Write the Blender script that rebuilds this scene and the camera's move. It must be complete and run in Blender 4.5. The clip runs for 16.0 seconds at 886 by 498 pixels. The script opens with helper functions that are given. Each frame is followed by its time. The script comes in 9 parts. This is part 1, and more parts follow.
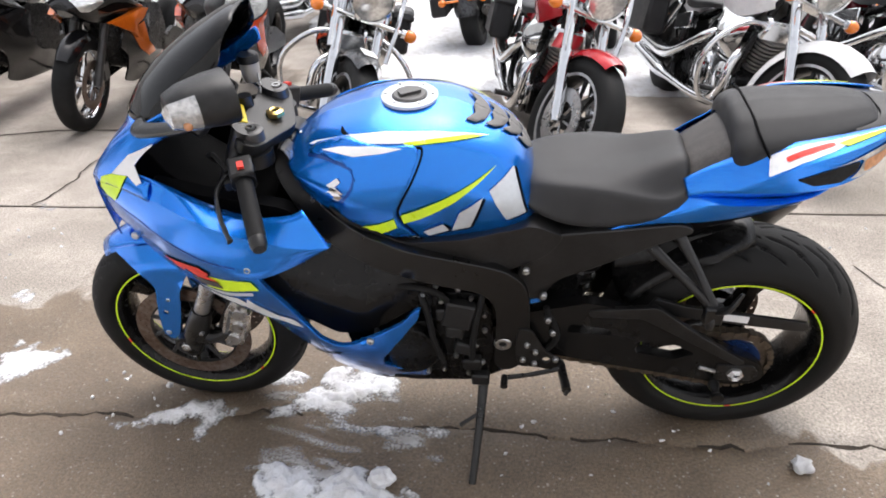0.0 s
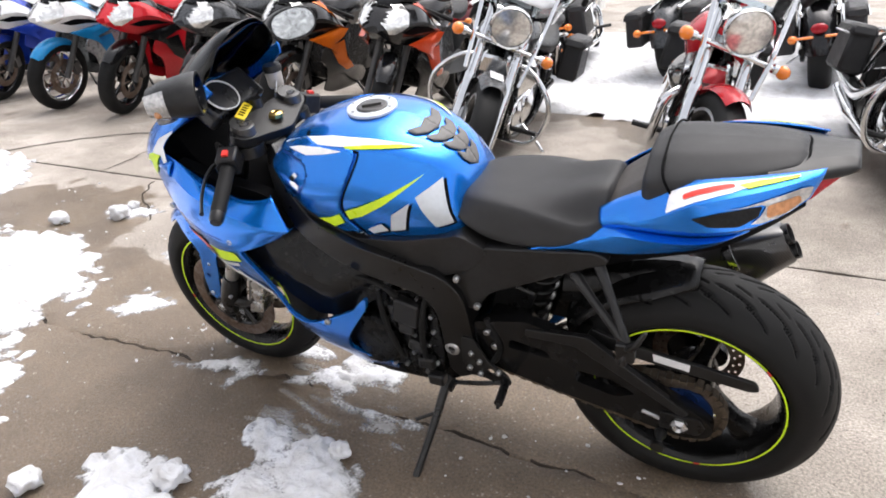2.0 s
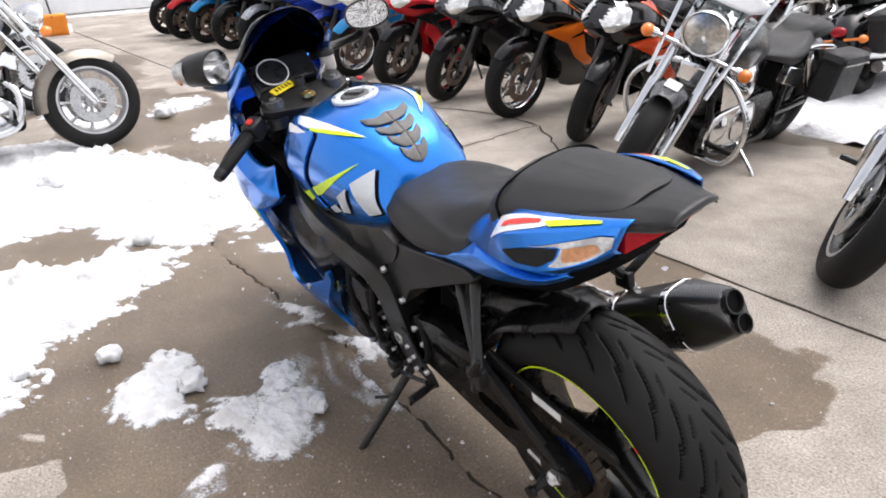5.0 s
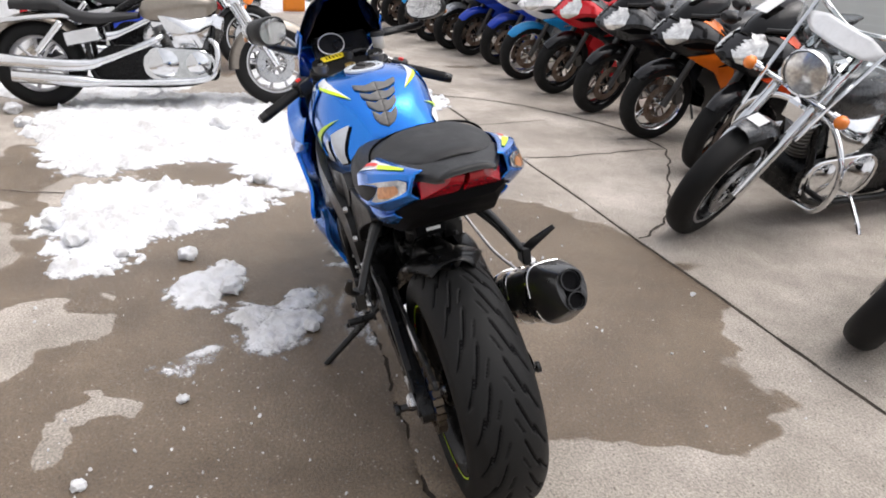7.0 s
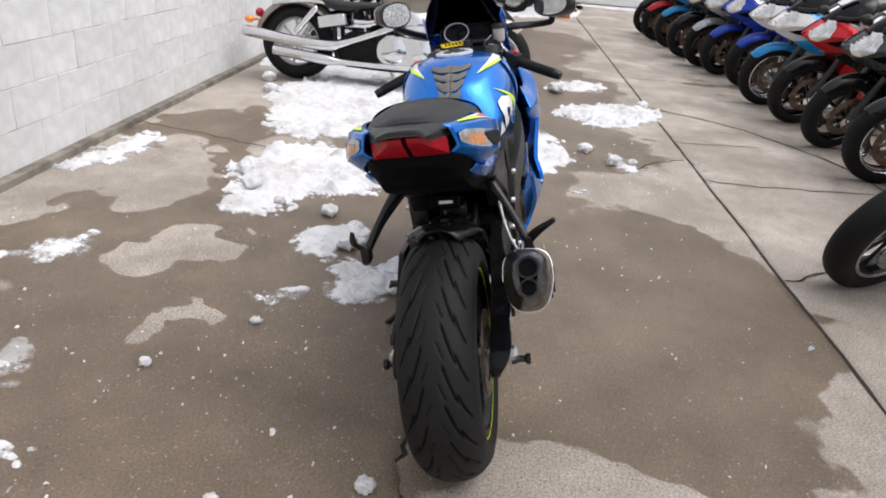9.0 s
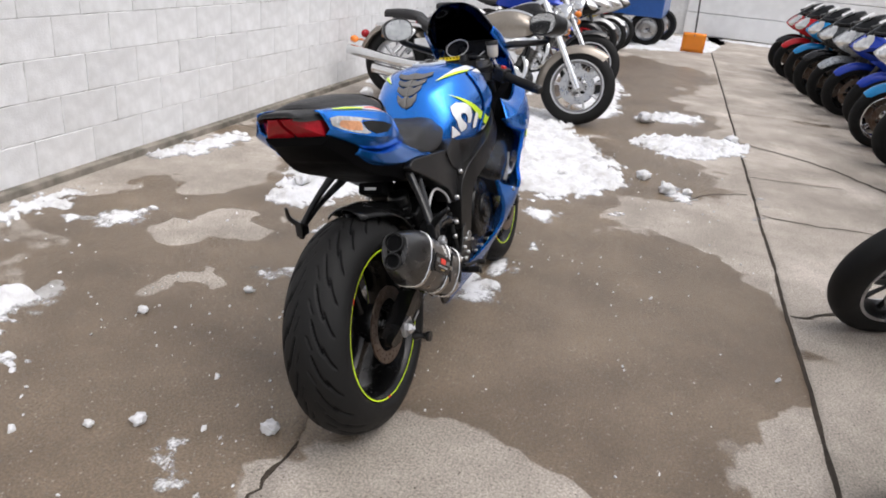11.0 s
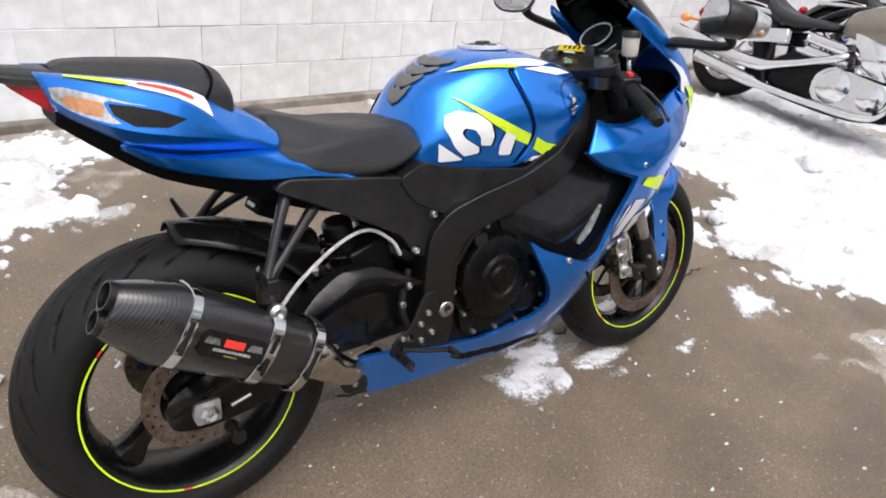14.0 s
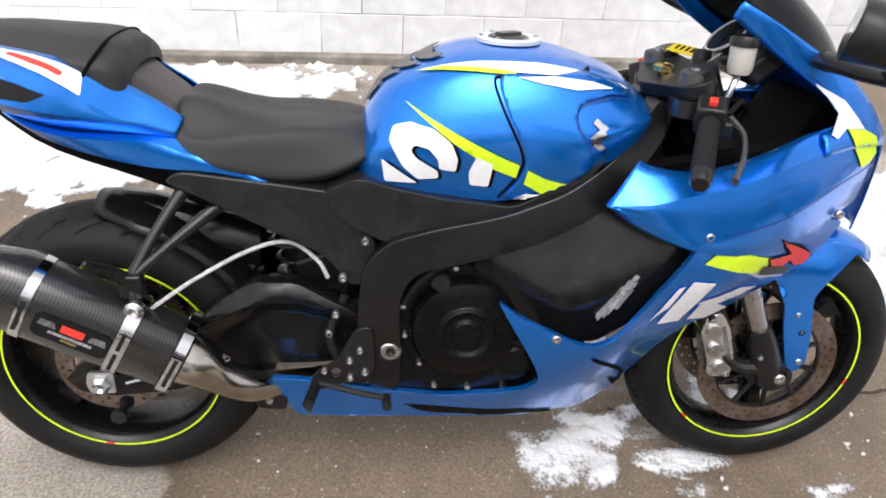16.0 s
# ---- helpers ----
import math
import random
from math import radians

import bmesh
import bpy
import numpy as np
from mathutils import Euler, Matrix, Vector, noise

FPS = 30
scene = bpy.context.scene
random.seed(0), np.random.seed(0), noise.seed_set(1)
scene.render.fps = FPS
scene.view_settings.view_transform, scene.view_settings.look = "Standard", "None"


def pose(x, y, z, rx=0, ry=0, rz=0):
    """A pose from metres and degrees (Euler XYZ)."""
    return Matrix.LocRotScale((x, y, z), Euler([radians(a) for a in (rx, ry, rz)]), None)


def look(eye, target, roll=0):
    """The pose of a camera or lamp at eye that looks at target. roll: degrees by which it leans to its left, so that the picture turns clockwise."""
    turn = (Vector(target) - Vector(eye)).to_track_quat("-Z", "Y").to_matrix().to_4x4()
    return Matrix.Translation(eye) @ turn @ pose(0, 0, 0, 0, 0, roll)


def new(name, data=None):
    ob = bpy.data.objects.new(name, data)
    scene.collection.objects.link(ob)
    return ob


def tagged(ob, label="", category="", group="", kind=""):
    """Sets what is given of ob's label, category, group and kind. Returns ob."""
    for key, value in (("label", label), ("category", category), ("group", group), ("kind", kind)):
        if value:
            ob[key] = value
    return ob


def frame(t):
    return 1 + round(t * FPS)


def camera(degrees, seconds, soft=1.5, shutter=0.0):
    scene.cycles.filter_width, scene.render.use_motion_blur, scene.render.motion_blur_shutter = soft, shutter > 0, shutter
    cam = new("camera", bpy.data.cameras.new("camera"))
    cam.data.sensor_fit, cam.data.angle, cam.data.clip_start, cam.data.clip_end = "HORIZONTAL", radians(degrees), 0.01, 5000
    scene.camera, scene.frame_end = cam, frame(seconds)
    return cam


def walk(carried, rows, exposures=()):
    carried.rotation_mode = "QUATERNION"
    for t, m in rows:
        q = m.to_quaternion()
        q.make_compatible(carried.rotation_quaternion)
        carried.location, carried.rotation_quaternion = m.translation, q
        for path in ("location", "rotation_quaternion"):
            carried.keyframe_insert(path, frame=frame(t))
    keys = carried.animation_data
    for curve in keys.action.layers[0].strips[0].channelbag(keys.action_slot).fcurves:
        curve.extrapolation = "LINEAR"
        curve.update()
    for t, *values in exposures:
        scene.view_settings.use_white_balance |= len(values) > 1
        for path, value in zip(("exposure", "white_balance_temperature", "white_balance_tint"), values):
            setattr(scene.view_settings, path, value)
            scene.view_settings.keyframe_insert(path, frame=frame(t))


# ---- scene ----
from mathutils.bvhtree import BVHTree
from mathutils.geometry import delaunay_2d_cdt

cam = camera(64.6, 16.0, soft=1.8)
METRES, EYE = 6.34, 1.325
WORLD = pose(-0.541, -1.595, EYE, 0, 0, 6.3)
ROWS = [
    (0.0, 0.0, 0.0, 0.0, -0.61, -27.35, 1.17),
    (0.5, 0.0269, -0.0119, 0.003, 1.4, -27.08, 1.15),
    (1.0, 0.064, 0.0013, -0.0025, 9.7, -26.99, 2.74),
    (1.5, 0.0821, 0.0076, -0.0029, 16.55, -27.88, 2.73),
    (2.0, 0.1069, -0.0025, -0.0019, 20.45, -24.62, 2.29),
    (2.5, 0.1325, 0.0118, -0.0015, 24.06, -25.13, 2.41),
    (3.0, 0.1542, 0.034, -0.0053, 30.08, -25.09, 2.37),
    (5.5, 0.2517, 0.074, -0.0026, 52.72, -23.29, 1.04),
    (6.0, 0.2861, 0.0798, -0.0007, 56.77, -21.65, -0.97),
    (6.5, 0.3025, 0.1075, -0.0051, 60.79, -22.4, -2.27),
    (7.0, 0.3174, 0.1321, -0.0052, 67.66, -23.58, -2.73),
    (7.5, 0.3454, 0.1428, -0.0029, 72.76, -22.46, -3.37),
    (8.0, 0.3602, 0.1597, 0.0015, 77.17, -22.19, -4.32),
    (8.5, 0.3466, 0.1981, -0.0075, 84.56, -22.35, -5.68),
    (9.0, 0.3539, 0.2236, -0.0064, 90.79, -24.27, -4.51),
    (11.5, 0.3824, 0.3563, -0.0018, 107.82, -22.69, -4.24),
    (12.0, 0.3531, 0.3852, -0.0006, 113.67, -23.62, -2.41),
    (12.5, 0.3202, 0.3923, -0.0024, 119.03, -25.39, -2.19),
    (13.0, 0.274, 0.3919, 0.0018, 120.43, -25.39, -5.04),
    (13.5, 0.2264, 0.4044, 0.0003, 126.76, -26.77, -6.0),
    (14.0, 0.1821, 0.4141, -0.0005, 138.99, -29.47, -7.8),
    (14.5, 0.1483, 0.4073, 0.0035, 145.69, -33.68, -7.3),
    (15.0, 0.1094, 0.4236, 0.0118, 154.81, -33.18, -4.38),
    (15.5, 0.0764, 0.4249, 0.0106, 163.54, -33.66, -3.78),
    (16.0, 0.0439, 0.419, 0.0109, 170.84, -37.1, -3.23),
]
walk(cam, [(t, WORLD @ pose(METRES * x, METRES * y, METRES * z, 90 + pitch, roll, yaw)) for t, x, y, z, yaw, pitch, roll in ROWS],
     exposures=[(t, stops, 6500, 12.5) for t, stops in ((0.0, 0.69), (3.0, 0.71), (5.5, 0.53), (7.5, 0.25), (9.0, 0.08), (11.5, 0.06), (12.5, 0.08), (14.5, 0.35), (16.0, 0.48))])

# ---- light: an overcast winter day ----
world = bpy.data.worlds.new("overcast")
scene.world = world
world.use_nodes = True
wn, wl = world.node_tree.nodes, world.node_tree.links
wn.clear()
sky = wn.new("ShaderNodeTexSky")
sky.sky_type, sky.sun_disc = "NISHITA", False
sky.sun_elevation, sky.sun_rotation = radians(68), radians(15)
sky.air_density, sky.dust_density = 1.0, 4.0
grey = wn.new("ShaderNodeHueSaturation")
grey.inputs["Saturation"].default_value = 0.22
bgn = wn.new("ShaderNodeBackground")
bgn.inputs["Strength"].default_value = 0.205
out = wn.new("ShaderNodeOutputWorld")
wl.new(sky.outputs[0], grey.inputs["Color"])
wl.new(grey.outputs[0], bgn.inputs["Color"])
wl.new(bgn.outputs[0], out.inputs[0])
sun = new("sun", bpy.data.lights.new("sun", "SUN"))
sun.data.energy, sun.data.angle, sun.data.color = 0.92, radians(60), (1.0, 0.97, 0.93)
sun.matrix_world = look((1.0, 3.9, 8), (0, 0, 0))


# ---- materials ----
def material(name, base, rough=0.5, metal=0.0, vary=0.12, scale=30.0, bump=0.0, bump_scale=200.0, coat=0.0, second=None, spread=(0.42, 0.62),
             piece=False, rough_vary=0.1, bump_dist=0.002, spec=0.5):
    m = bpy.data.materials.new(name)
    m.use_nodes = True
    nt = m.node_tree
    n, l = nt.nodes, nt.links
    b = n["Principled BSDF"]
    b.inputs["Metallic"].default_value = metal
    b.inputs["Coat Weight"].default_value = coat
    b.inputs["Specular IOR Level"].default_value = spec
    b.inputs["Coat Roughness"].default_value = 0.06
    tc = n.new("ShaderNodeTexCoord")
    big, fine = n.new("ShaderNodeTexNoise"), n.new("ShaderNodeTexNoise")
    big.inputs["Scale"].default_value, fine.inputs["Scale"].default_value = scale * 0.2, scale
    big.inputs["Detail"].default_value, fine.inputs["Detail"].default_value = 4, 8
    l.new(tc.outputs["Object"], big.inputs["Vector"])
    l.new(tc.outputs["Object"], fine.inputs["Vector"])
    mx = n.new("ShaderNodeMath")
    mx.operation = "MULTIPLY_ADD"
    l.new(fine.outputs["Fac"], mx.inputs[0])
    mx.inputs[1].default_value = 0.5
    half = n.new("ShaderNodeMath")
    half.operation = "MULTIPLY"
    half.inputs[1].default_value = 0.5
    l.new(big.outputs["Fac"], half.inputs[0])
    l.new(half.outputs[0], mx.inputs[2])
    ramp = n.new("ShaderNodeValToRGB")
    dark = second or [c * (1 - vary) for c in base]
    light = base if second else [min(1, c * (1 + vary)) for c in base]
    ramp.color_ramp.elements[0].position, ramp.color_ramp.elements[1].position = spread
    ramp.color_ramp.elements[0].color, ramp.color_ramp.elements[1].color = (*dark, 1), (*light, 1)
    l.new(mx.outputs[0], ramp.inputs[0])
    col = ramp.outputs[0]
    if piece:
        oi = n.new("ShaderNodeObjectInfo")
        mr = n.new("ShaderNodeMapRange")
        mr.inputs["To Min"].default_value, mr.inputs["To Max"].default_value = 0.955, 1.03
        l.new(oi.outputs["Random"], mr.inputs["Value"])
        hs = n.new("ShaderNodeHueSaturation")
        l.new(mr.outputs[0], hs.inputs["Value"])
        l.new(col, hs.inputs["Color"])
        col = hs.outputs[0]
    l.new(col, b.inputs["Base Color"])
    rr = n.new("ShaderNodeMapRange")
    rr.inputs["From Min"].default_value, rr.inputs["From Max"].default_value = 0.3, 0.7
    rr.inputs["To Min"].default_value, rr.inputs["To Max"].default_value = max(0.03, rough - rough_vary), min(1, rough + rough_vary)
    l.new(mx.outputs[0], rr.inputs["Value"])
    l.new(rr.outputs[0], b.inputs["Roughness"])
    if bump:
        nz = n.new("ShaderNodeTexNoise")
        nz.inputs["Scale"].default_value, nz.inputs["Detail"].default_value = bump_scale, 6
        l.new(tc.outputs["Object"], nz.inputs["Vector"])
        bp = n.new("ShaderNodeBump")
        bp.inputs["Strength"].default_value, bp.inputs["Distance"].default_value = bump, bump_dist
        l.new(nz.outputs["Fac"], bp.inputs["Height"])
        l.new(bp.outputs[0], b.inputs["Normal"])
    return m


def see_through(name, tint, gloss=0.05, ior=1.45):
    m = bpy.data.materials.new(name)
    m.use_nodes = True
    n, l = m.node_tree.nodes, m.node_tree.links
    n.clear()
    tr, gl, mxs, fr, o = (n.new(k) for k in ("ShaderNodeBsdfTransparent", "ShaderNodeBsdfGlossy", "ShaderNodeMixShader", "ShaderNodeFresnel", "ShaderNodeOutputMaterial"))
    tr.inputs[0].default_value = (*tint, 1)
    gl.inputs["Roughness"].default_value = gloss
    fr.inputs["IOR"].default_value = ior
    l.new(fr.outputs[0], mxs.inputs[0])
    l.new(tr.outputs[0], mxs.inputs[1])
    l.new(gl.outputs[0], mxs.inputs[2])
    l.new(mxs.outputs[0], o.inputs[0])
    return m


def carbon(name):
    m = material(name, (0.022, 0.022, 0.024), rough=0.3, coat=0.6, vary=0.1)
    n, l = m.node_tree.nodes, m.node_tree.links
    b = n["Principled BSDF"]
    tc = n.new("ShaderNodeTexCoord")
    w = n.new("ShaderNodeTexWave")
    w.wave_type, w.bands_direction = "BANDS", "DIAGONAL"
    w.inputs["Scale"].default_value, w.inputs["Distortion"].default_value = 78, 0.5
    l.new(tc.outputs["Object"], w.inputs["Vector"])
    r = n.new("ShaderNodeValToRGB")
    r.color_ramp.elements[0].color, r.color_ramp.elements[1].color = (0.003, 0.003, 0.0032, 1), (0.03, 0.0285, 0.028, 1)
    l.new(w.outputs["Fac"], r.inputs[0])
    l.new(r.outputs[0], b.inputs["Base Color"])
    return m


BLUE = material("blue_metallic_paint", (0.003, 0.195, 0.74), rough=0.26, metal=0.76, vary=0.004, scale=60, coat=0.7, rough_vary=0.0)
DEEP_BLUE = material("deep_blue_seam_and_shade", (0.008, 0.07, 0.32), rough=0.3, metal=0.4, vary=0.08, scale=300, coat=0.6)
WHITE = material("white_film", (0.8, 0.81, 0.82), rough=0.32, vary=0.04, scale=60, coat=0.3)
SILVER_FILM = material("silver_film", (0.58, 0.62, 0.66), rough=0.35, metal=0.2, vary=0.05, scale=90)
NEON = material("neon_yellow_film", (0.62, 0.86, 0.02), rough=0.35, vary=0.05, scale=80)
RED = material("red_film", (0.78, 0.045, 0.03), rough=0.35, vary=0.08, scale=80)
BLACK_LINE = material("black_seam", (0.004, 0.004, 0.0045), rough=0.6, spec=0.04)
SATIN = material("satin_black_paint", (0.009, 0.009, 0.0092), rough=0.32, spec=0.42, vary=0.3, scale=60, bump=0.08, bump_scale=700)
RIM = material("gloss_black_rim", (0.004, 0.004, 0.0042), rough=0.24, spec=0.3, vary=0.2, scale=60)
FRAME = material("satin_black_frame", (0.006, 0.0058, 0.0058), rough=0.33, spec=0.42, vary=0.2, scale=40, bump=0.1, bump_scale=800)
PLASTIC = material("black_plastic", (0.012, 0.0118, 0.012), rough=0.36, spec=0.34, vary=0.3, scale=90, bump=0.15, bump_scale=900)
GLOSS_BLACK = material("gloss_black", (0.007, 0.007, 0.0072), rough=0.22, vary=0.2, coat=0.04, spec=0.22)
GREY_VENT = material("textured_black_vent", (0.012, 0.012, 0.012), rough=0.55, spec=0.2, vary=0.4, scale=200, bump=0.4, bump_scale=500)
FLAG_CLOTH = material("dim_chequer_film", (0.11, 0.11, 0.11), rough=0.4, vary=0.7, scale=240)
GREY_FLAG = material("grey_chequer_film", (0.3, 0.3, 0.3), rough=0.4, vary=0.6, scale=400)
COWL = material("brown_grey_cowl", (0.05, 0.044, 0.04), rough=0.4, spec=0.35, vary=0.25, scale=220, bump=0.15, bump_scale=900)
ENGINE = material("black_engine_casting", (0.003, 0.003, 0.0032), rough=0.27, spec=0.2, vary=0.35, scale=50, bump=0.2, bump_scale=500)
RUBBER = material("tyre_rubber", (0.013, 0.013, 0.0133), rough=0.65, spec=0.18, vary=0.25, scale=22, bump=0.15, bump_scale=500, second=(0.006, 0.006, 0.006))
WORN = material("worn_dusty_tyre", (0.0115, 0.0114, 0.0113), rough=0.62, spec=0.2, vary=0.25, scale=18, bump=0.2, bump_scale=400, second=(0.0085, 0.0085, 0.0085))
SEAT = material("black_vinyl", (0.028, 0.028, 0.029), rough=0.48, spec=0.24, vary=0.1, scale=40, bump=0.25, bump_scale=1400)
GREY_CARBON = material("dark_grey_cowl", (0.045, 0.043, 0.042), rough=0.45, vary=0.2, scale=150, coat=0.2)
CARBON = carbon("carbon_weave")
CHROME = material("chrome", (0.72, 0.73, 0.74), rough=0.1, metal=1.0, vary=0.06, scale=20, rough_vary=0.05)
BAND = material("polished_band", (0.62, 0.62, 0.62), rough=0.12, metal=1.0, vary=0.1, scale=40)
STEEL = material("brushed_steel", (0.5, 0.5, 0.5), rough=0.3, metal=1.0, vary=0.12, scale=60)
CALIPER = material("nickel_plated_caliper", (0.74, 0.74, 0.73), rough=0.27, metal=1.0, vary=0.15, scale=60, bump=0.1, bump_scale=300)
ALU = material("cast_aluminium", (0.55, 0.55, 0.56), rough=0.42, metal=0.85, vary=0.12, scale=70, bump=0.1, bump_scale=600)
GOLD = material("gold_anodised", (0.75, 0.55, 0.2), rough=0.3, metal=1.0, vary=0.1)
DISC = material("rusted_brake_disc", (0.24, 0.2, 0.175), rough=0.4, metal=0.8, vary=0.2, scale=70, second=(0.13, 0.085, 0.06))
CHAIN = material("oily_chain", (0.16, 0.13, 0.1), rough=0.5, metal=0.9, vary=0.3, scale=200)
TITAN = material("tarnished_pipe", (0.5, 0.46, 0.4), rough=0.2, metal=1.0, vary=0.18, scale=30)
TAIL_RED = material("red_tail_lens", (0.34, 0.006, 0.014), rough=0.2, vary=0.15, scale=120, coat=0.15, spec=0.3)
CLEAR = material("clear_lens", (0.5, 0.5, 0.5), rough=0.14, metal=0.6, vary=0.3, scale=120, coat=0.6, bump=0.15, bump_scale=160)
BULB = material("amber_bulb", (0.5, 0.22, 0.09), rough=0.2, vary=0.2, scale=120, coat=0.6)
SMOKE = see_through("smoked_screen", (0.075, 0.08, 0.082))
CLEAR_SCREEN = see_through("clear_screen", (0.93, 0.95, 0.95), ior=1.25)
MIRROR = material("mirror_glass", (0.86, 0.87, 0.88), rough=0.03, metal=1.0, vary=0.01, rough_vary=0.01)
TAG_YELLOW = material("yellow_tag", (0.72, 0.56, 0.02), rough=0.4, vary=0.08)
PAPER = material("paper_label", (0.74, 0.74, 0.74), rough=0.6, vary=0.06)
BRAID = material("braided_hose", (0.5, 0.5, 0.5), rough=0.5, metal=0.3, vary=0.3, scale=500)
MILKY = material("milky_reservoir", (0.5, 0.47, 0.42), rough=0.35, vary=0.1)
GAUGE = material("gauge_face", (0.014, 0.014, 0.016), rough=0.3, vary=0.3, coat=0.2, spec=0.25)
ANOD_BLUE = material("blue_anodised", (0.02, 0.06, 0.22), rough=0.3, metal=0.8, vary=0.1)


# ---- building helpers ----
def part(name, bm, mat, parent=None, label="", bevel=0.0, sharp=35):
    """Links a bmesh as one mesh object under a thing or a part."""
    me = bpy.data.meshes.new(name)
    bmesh.ops.recalc_face_normals(bm, faces=bm.faces)
    bm.to_mesh(me)
    bm.free()
    me.materials.append(mat)
    if len(me.polygons):
        me.shade_smooth()
        me.set_sharp_from_angle(angle=radians(sharp))
    ob = new(name, me)
    if bevel:
        md = ob.modifiers.new("rounded", "BEVEL")
        md.width, md.segments, md.limit_method, md.angle_limit = bevel, 2, "ANGLE", radians(40)
    if parent:
        ob.parent = parent
    if label:
        ob["label"] = label
    if name.endswith("_bolt"):
        ob["kind"] = "stuff"
    return ob


def thing(name, m, label, category, group=""):
    return tagged(place(new(name), m), label, category, group)


def place(ob, m):
    ob.matrix_basis = m
    return ob


def V(*a):
    return Vector(a)


def smooth_line(pts, n=6, closed=False):
    """A Catmull-Rom line through points of any size."""
    P = [np.array(p, float) for p in pts]
    k = len(P)
    got = []
    for i in range(k if closed else k - 1):
        p0 = P[(i - 1) % k] if closed or i else 2 * P[0] - P[1]
        p1, p2 = P[i], P[(i + 1) % k]
        p3 = P[(i + 2) % k] if closed or i + 2 < k else 2 * P[-1] - P[-2]
        for j in range(n):
            u = j / n
            got.append(0.5 * (2 * p1 + (p2 - p0) * u + (2 * p0 - 5 * p1 + 4 * p2 - p3) * u * u + (3 * p1 - p0 - 3 * p2 + p3) * u ** 3))
    if not closed:
        got.append(P[-1])
    return got


def rounded(pts, r=0.015, n=3):
    """A closed outline with rounded corners."""
    P = [np.array(p[:2], float) for p in pts]
    got = []
    for i, p in enumerate(P):
        a, b = P[i - 1] - p, P[(i + 1) % len(P)] - p
        la, lb = np.linalg.norm(a), np.linalg.norm(b)
        ra, rb = min(r, la * 0.45), min(r, lb * 0.45)
        s, e = p + a / la * ra, p + b / lb * rb
        for j in range(n + 1):
            u = j / n
            got.append((1 - u) ** 2 * s + 2 * u * (1 - u) * p + u * u * e)
    return got


def inside(p, poly):
    x, y = p
    c = False
    for i in range(len(poly)):
        x1, y1 = poly[i - 1][:2]
        x2, y2 = poly[i][:2]
        if (y1 > y) != (y2 > y) and x < (x2 - x1) * (y - y1) / (y2 - y1) + x1:
            c = not c
    return c


def fill(outline, holes=(), step=0.0):
    """Triangles of a flat outline with holes and, with a step, a grid of inner points."""
    loops = [[tuple(map(float, p[:2])) for p in lp] for lp in (outline, *holes)]
    verts, edges = [], []
    for lp in loops:
        k = len(verts)
        verts += [Vector(p) for p in lp]
        edges += [(k + i, k + (i + 1) % len(lp)) for i in range(len(lp))]
    if step:
        lo, hi = np.min(loops[0], 0), np.max(loops[0], 0)
        for i, x in enumerate(np.arange(lo[0] + step * 0.5, hi[0], step)):
            for y in np.arange(lo[1] + step * (0.5 if i % 2 else 0.25), hi[1], step):
                if inside((x, y), loops[0]) and not any(inside((x, y), h) for h in loops[1:]):
                    d = min(abs(x - p[0]) + abs(y - p[1]) for lp in loops for p in lp)
                    if d > step * 0.45:
                        verts.append(Vector((float(x), float(y))))
    v, e, f, *_ = delaunay_2d_cdt(verts, edges, [], 0, 1e-6)
    good = []
    for t in f:
        c = (sum(v[i].x for i in t) / len(t), sum(v[i].y for i in t) / len(t))
        if inside(c, loops[0]) and not any(inside(c, h) for h in loops[1:]):
            good.append(t)
    return v, good


def shell(bm, v, faces, top, low):
    """Two skins, by the functions top and low of a flat point, closed round the rim."""
    a = [bm.verts.new(top(p)) for p in v]
    b = [bm.verts.new(low(p)) for p in v]
    count = {}
    for t in faces:
        bm.faces.new([a[i] for i in t])
        bm.faces.new([b[i] for i in reversed(t)])
        for i in range(len(t)):
            count.setdefault(frozenset((t[i], t[i - 1])), []).append((t[i - 1], t[i]))
    for es in count.values():
        if len(es) == 1:
            i, j = es[0]
            bm.faces.new((a[j], a[i], b[i], b[j]))
    loose = [w for w in bm.verts if not w.link_faces]
    bmesh.ops.delete(bm, geom=loose, context="VERTS")


def slab(bm, outline, y0, y1, holes=(), r=0.0):
    """A plate in the x-z plane from y0 to y1, which may be numbers or functions of (x, z)."""
    o = rounded(outline, r) if r else outline
    f0 = y0 if callable(y0) else lambda x, z: y0
    f1 = y1 if callable(y1) else lambda x, z: y1
    v, f = fill(o, holes, 0.03 if callable(y0) or callable(y1) else 0)
    shell(bm, v, f, lambda p: (p[0], f1(p[0], p[1]), p[1]), lambda p: (p[0], f0(p[0], p[1]), p[1]))


def box(bm, c, s, rot=(0, 0, 0), taper=1.0):
    m = Matrix.LocRotScale(c, Euler([radians(a) for a in rot]), None)
    vs = [bm.verts.new(m @ Vector((sx * s[0] / 2 * (taper if sz > 0 else 1), sy * s[1] / 2 * (taper if sz > 0 else 1), sz * s[2] / 2))) for sx in (-1, 1) for sy in (-1, 1) for sz in (-1, 1)]
    for q in ((0, 1, 3, 2), (4, 6, 7, 5), (0, 4, 5, 1), (2, 3, 7, 6), (0, 2, 6, 4), (1, 5, 7, 3)):
        bm.faces.new([vs[i] for i in q])


def ring(bm, c, a, b, r, seg, ry=None):
    return [bm.verts.new(c + a * (r * math.cos(2 * math.pi * i / seg)) + b * ((ry or r) * math.sin(2 * math.pi * i / seg))) for i in range(seg)]


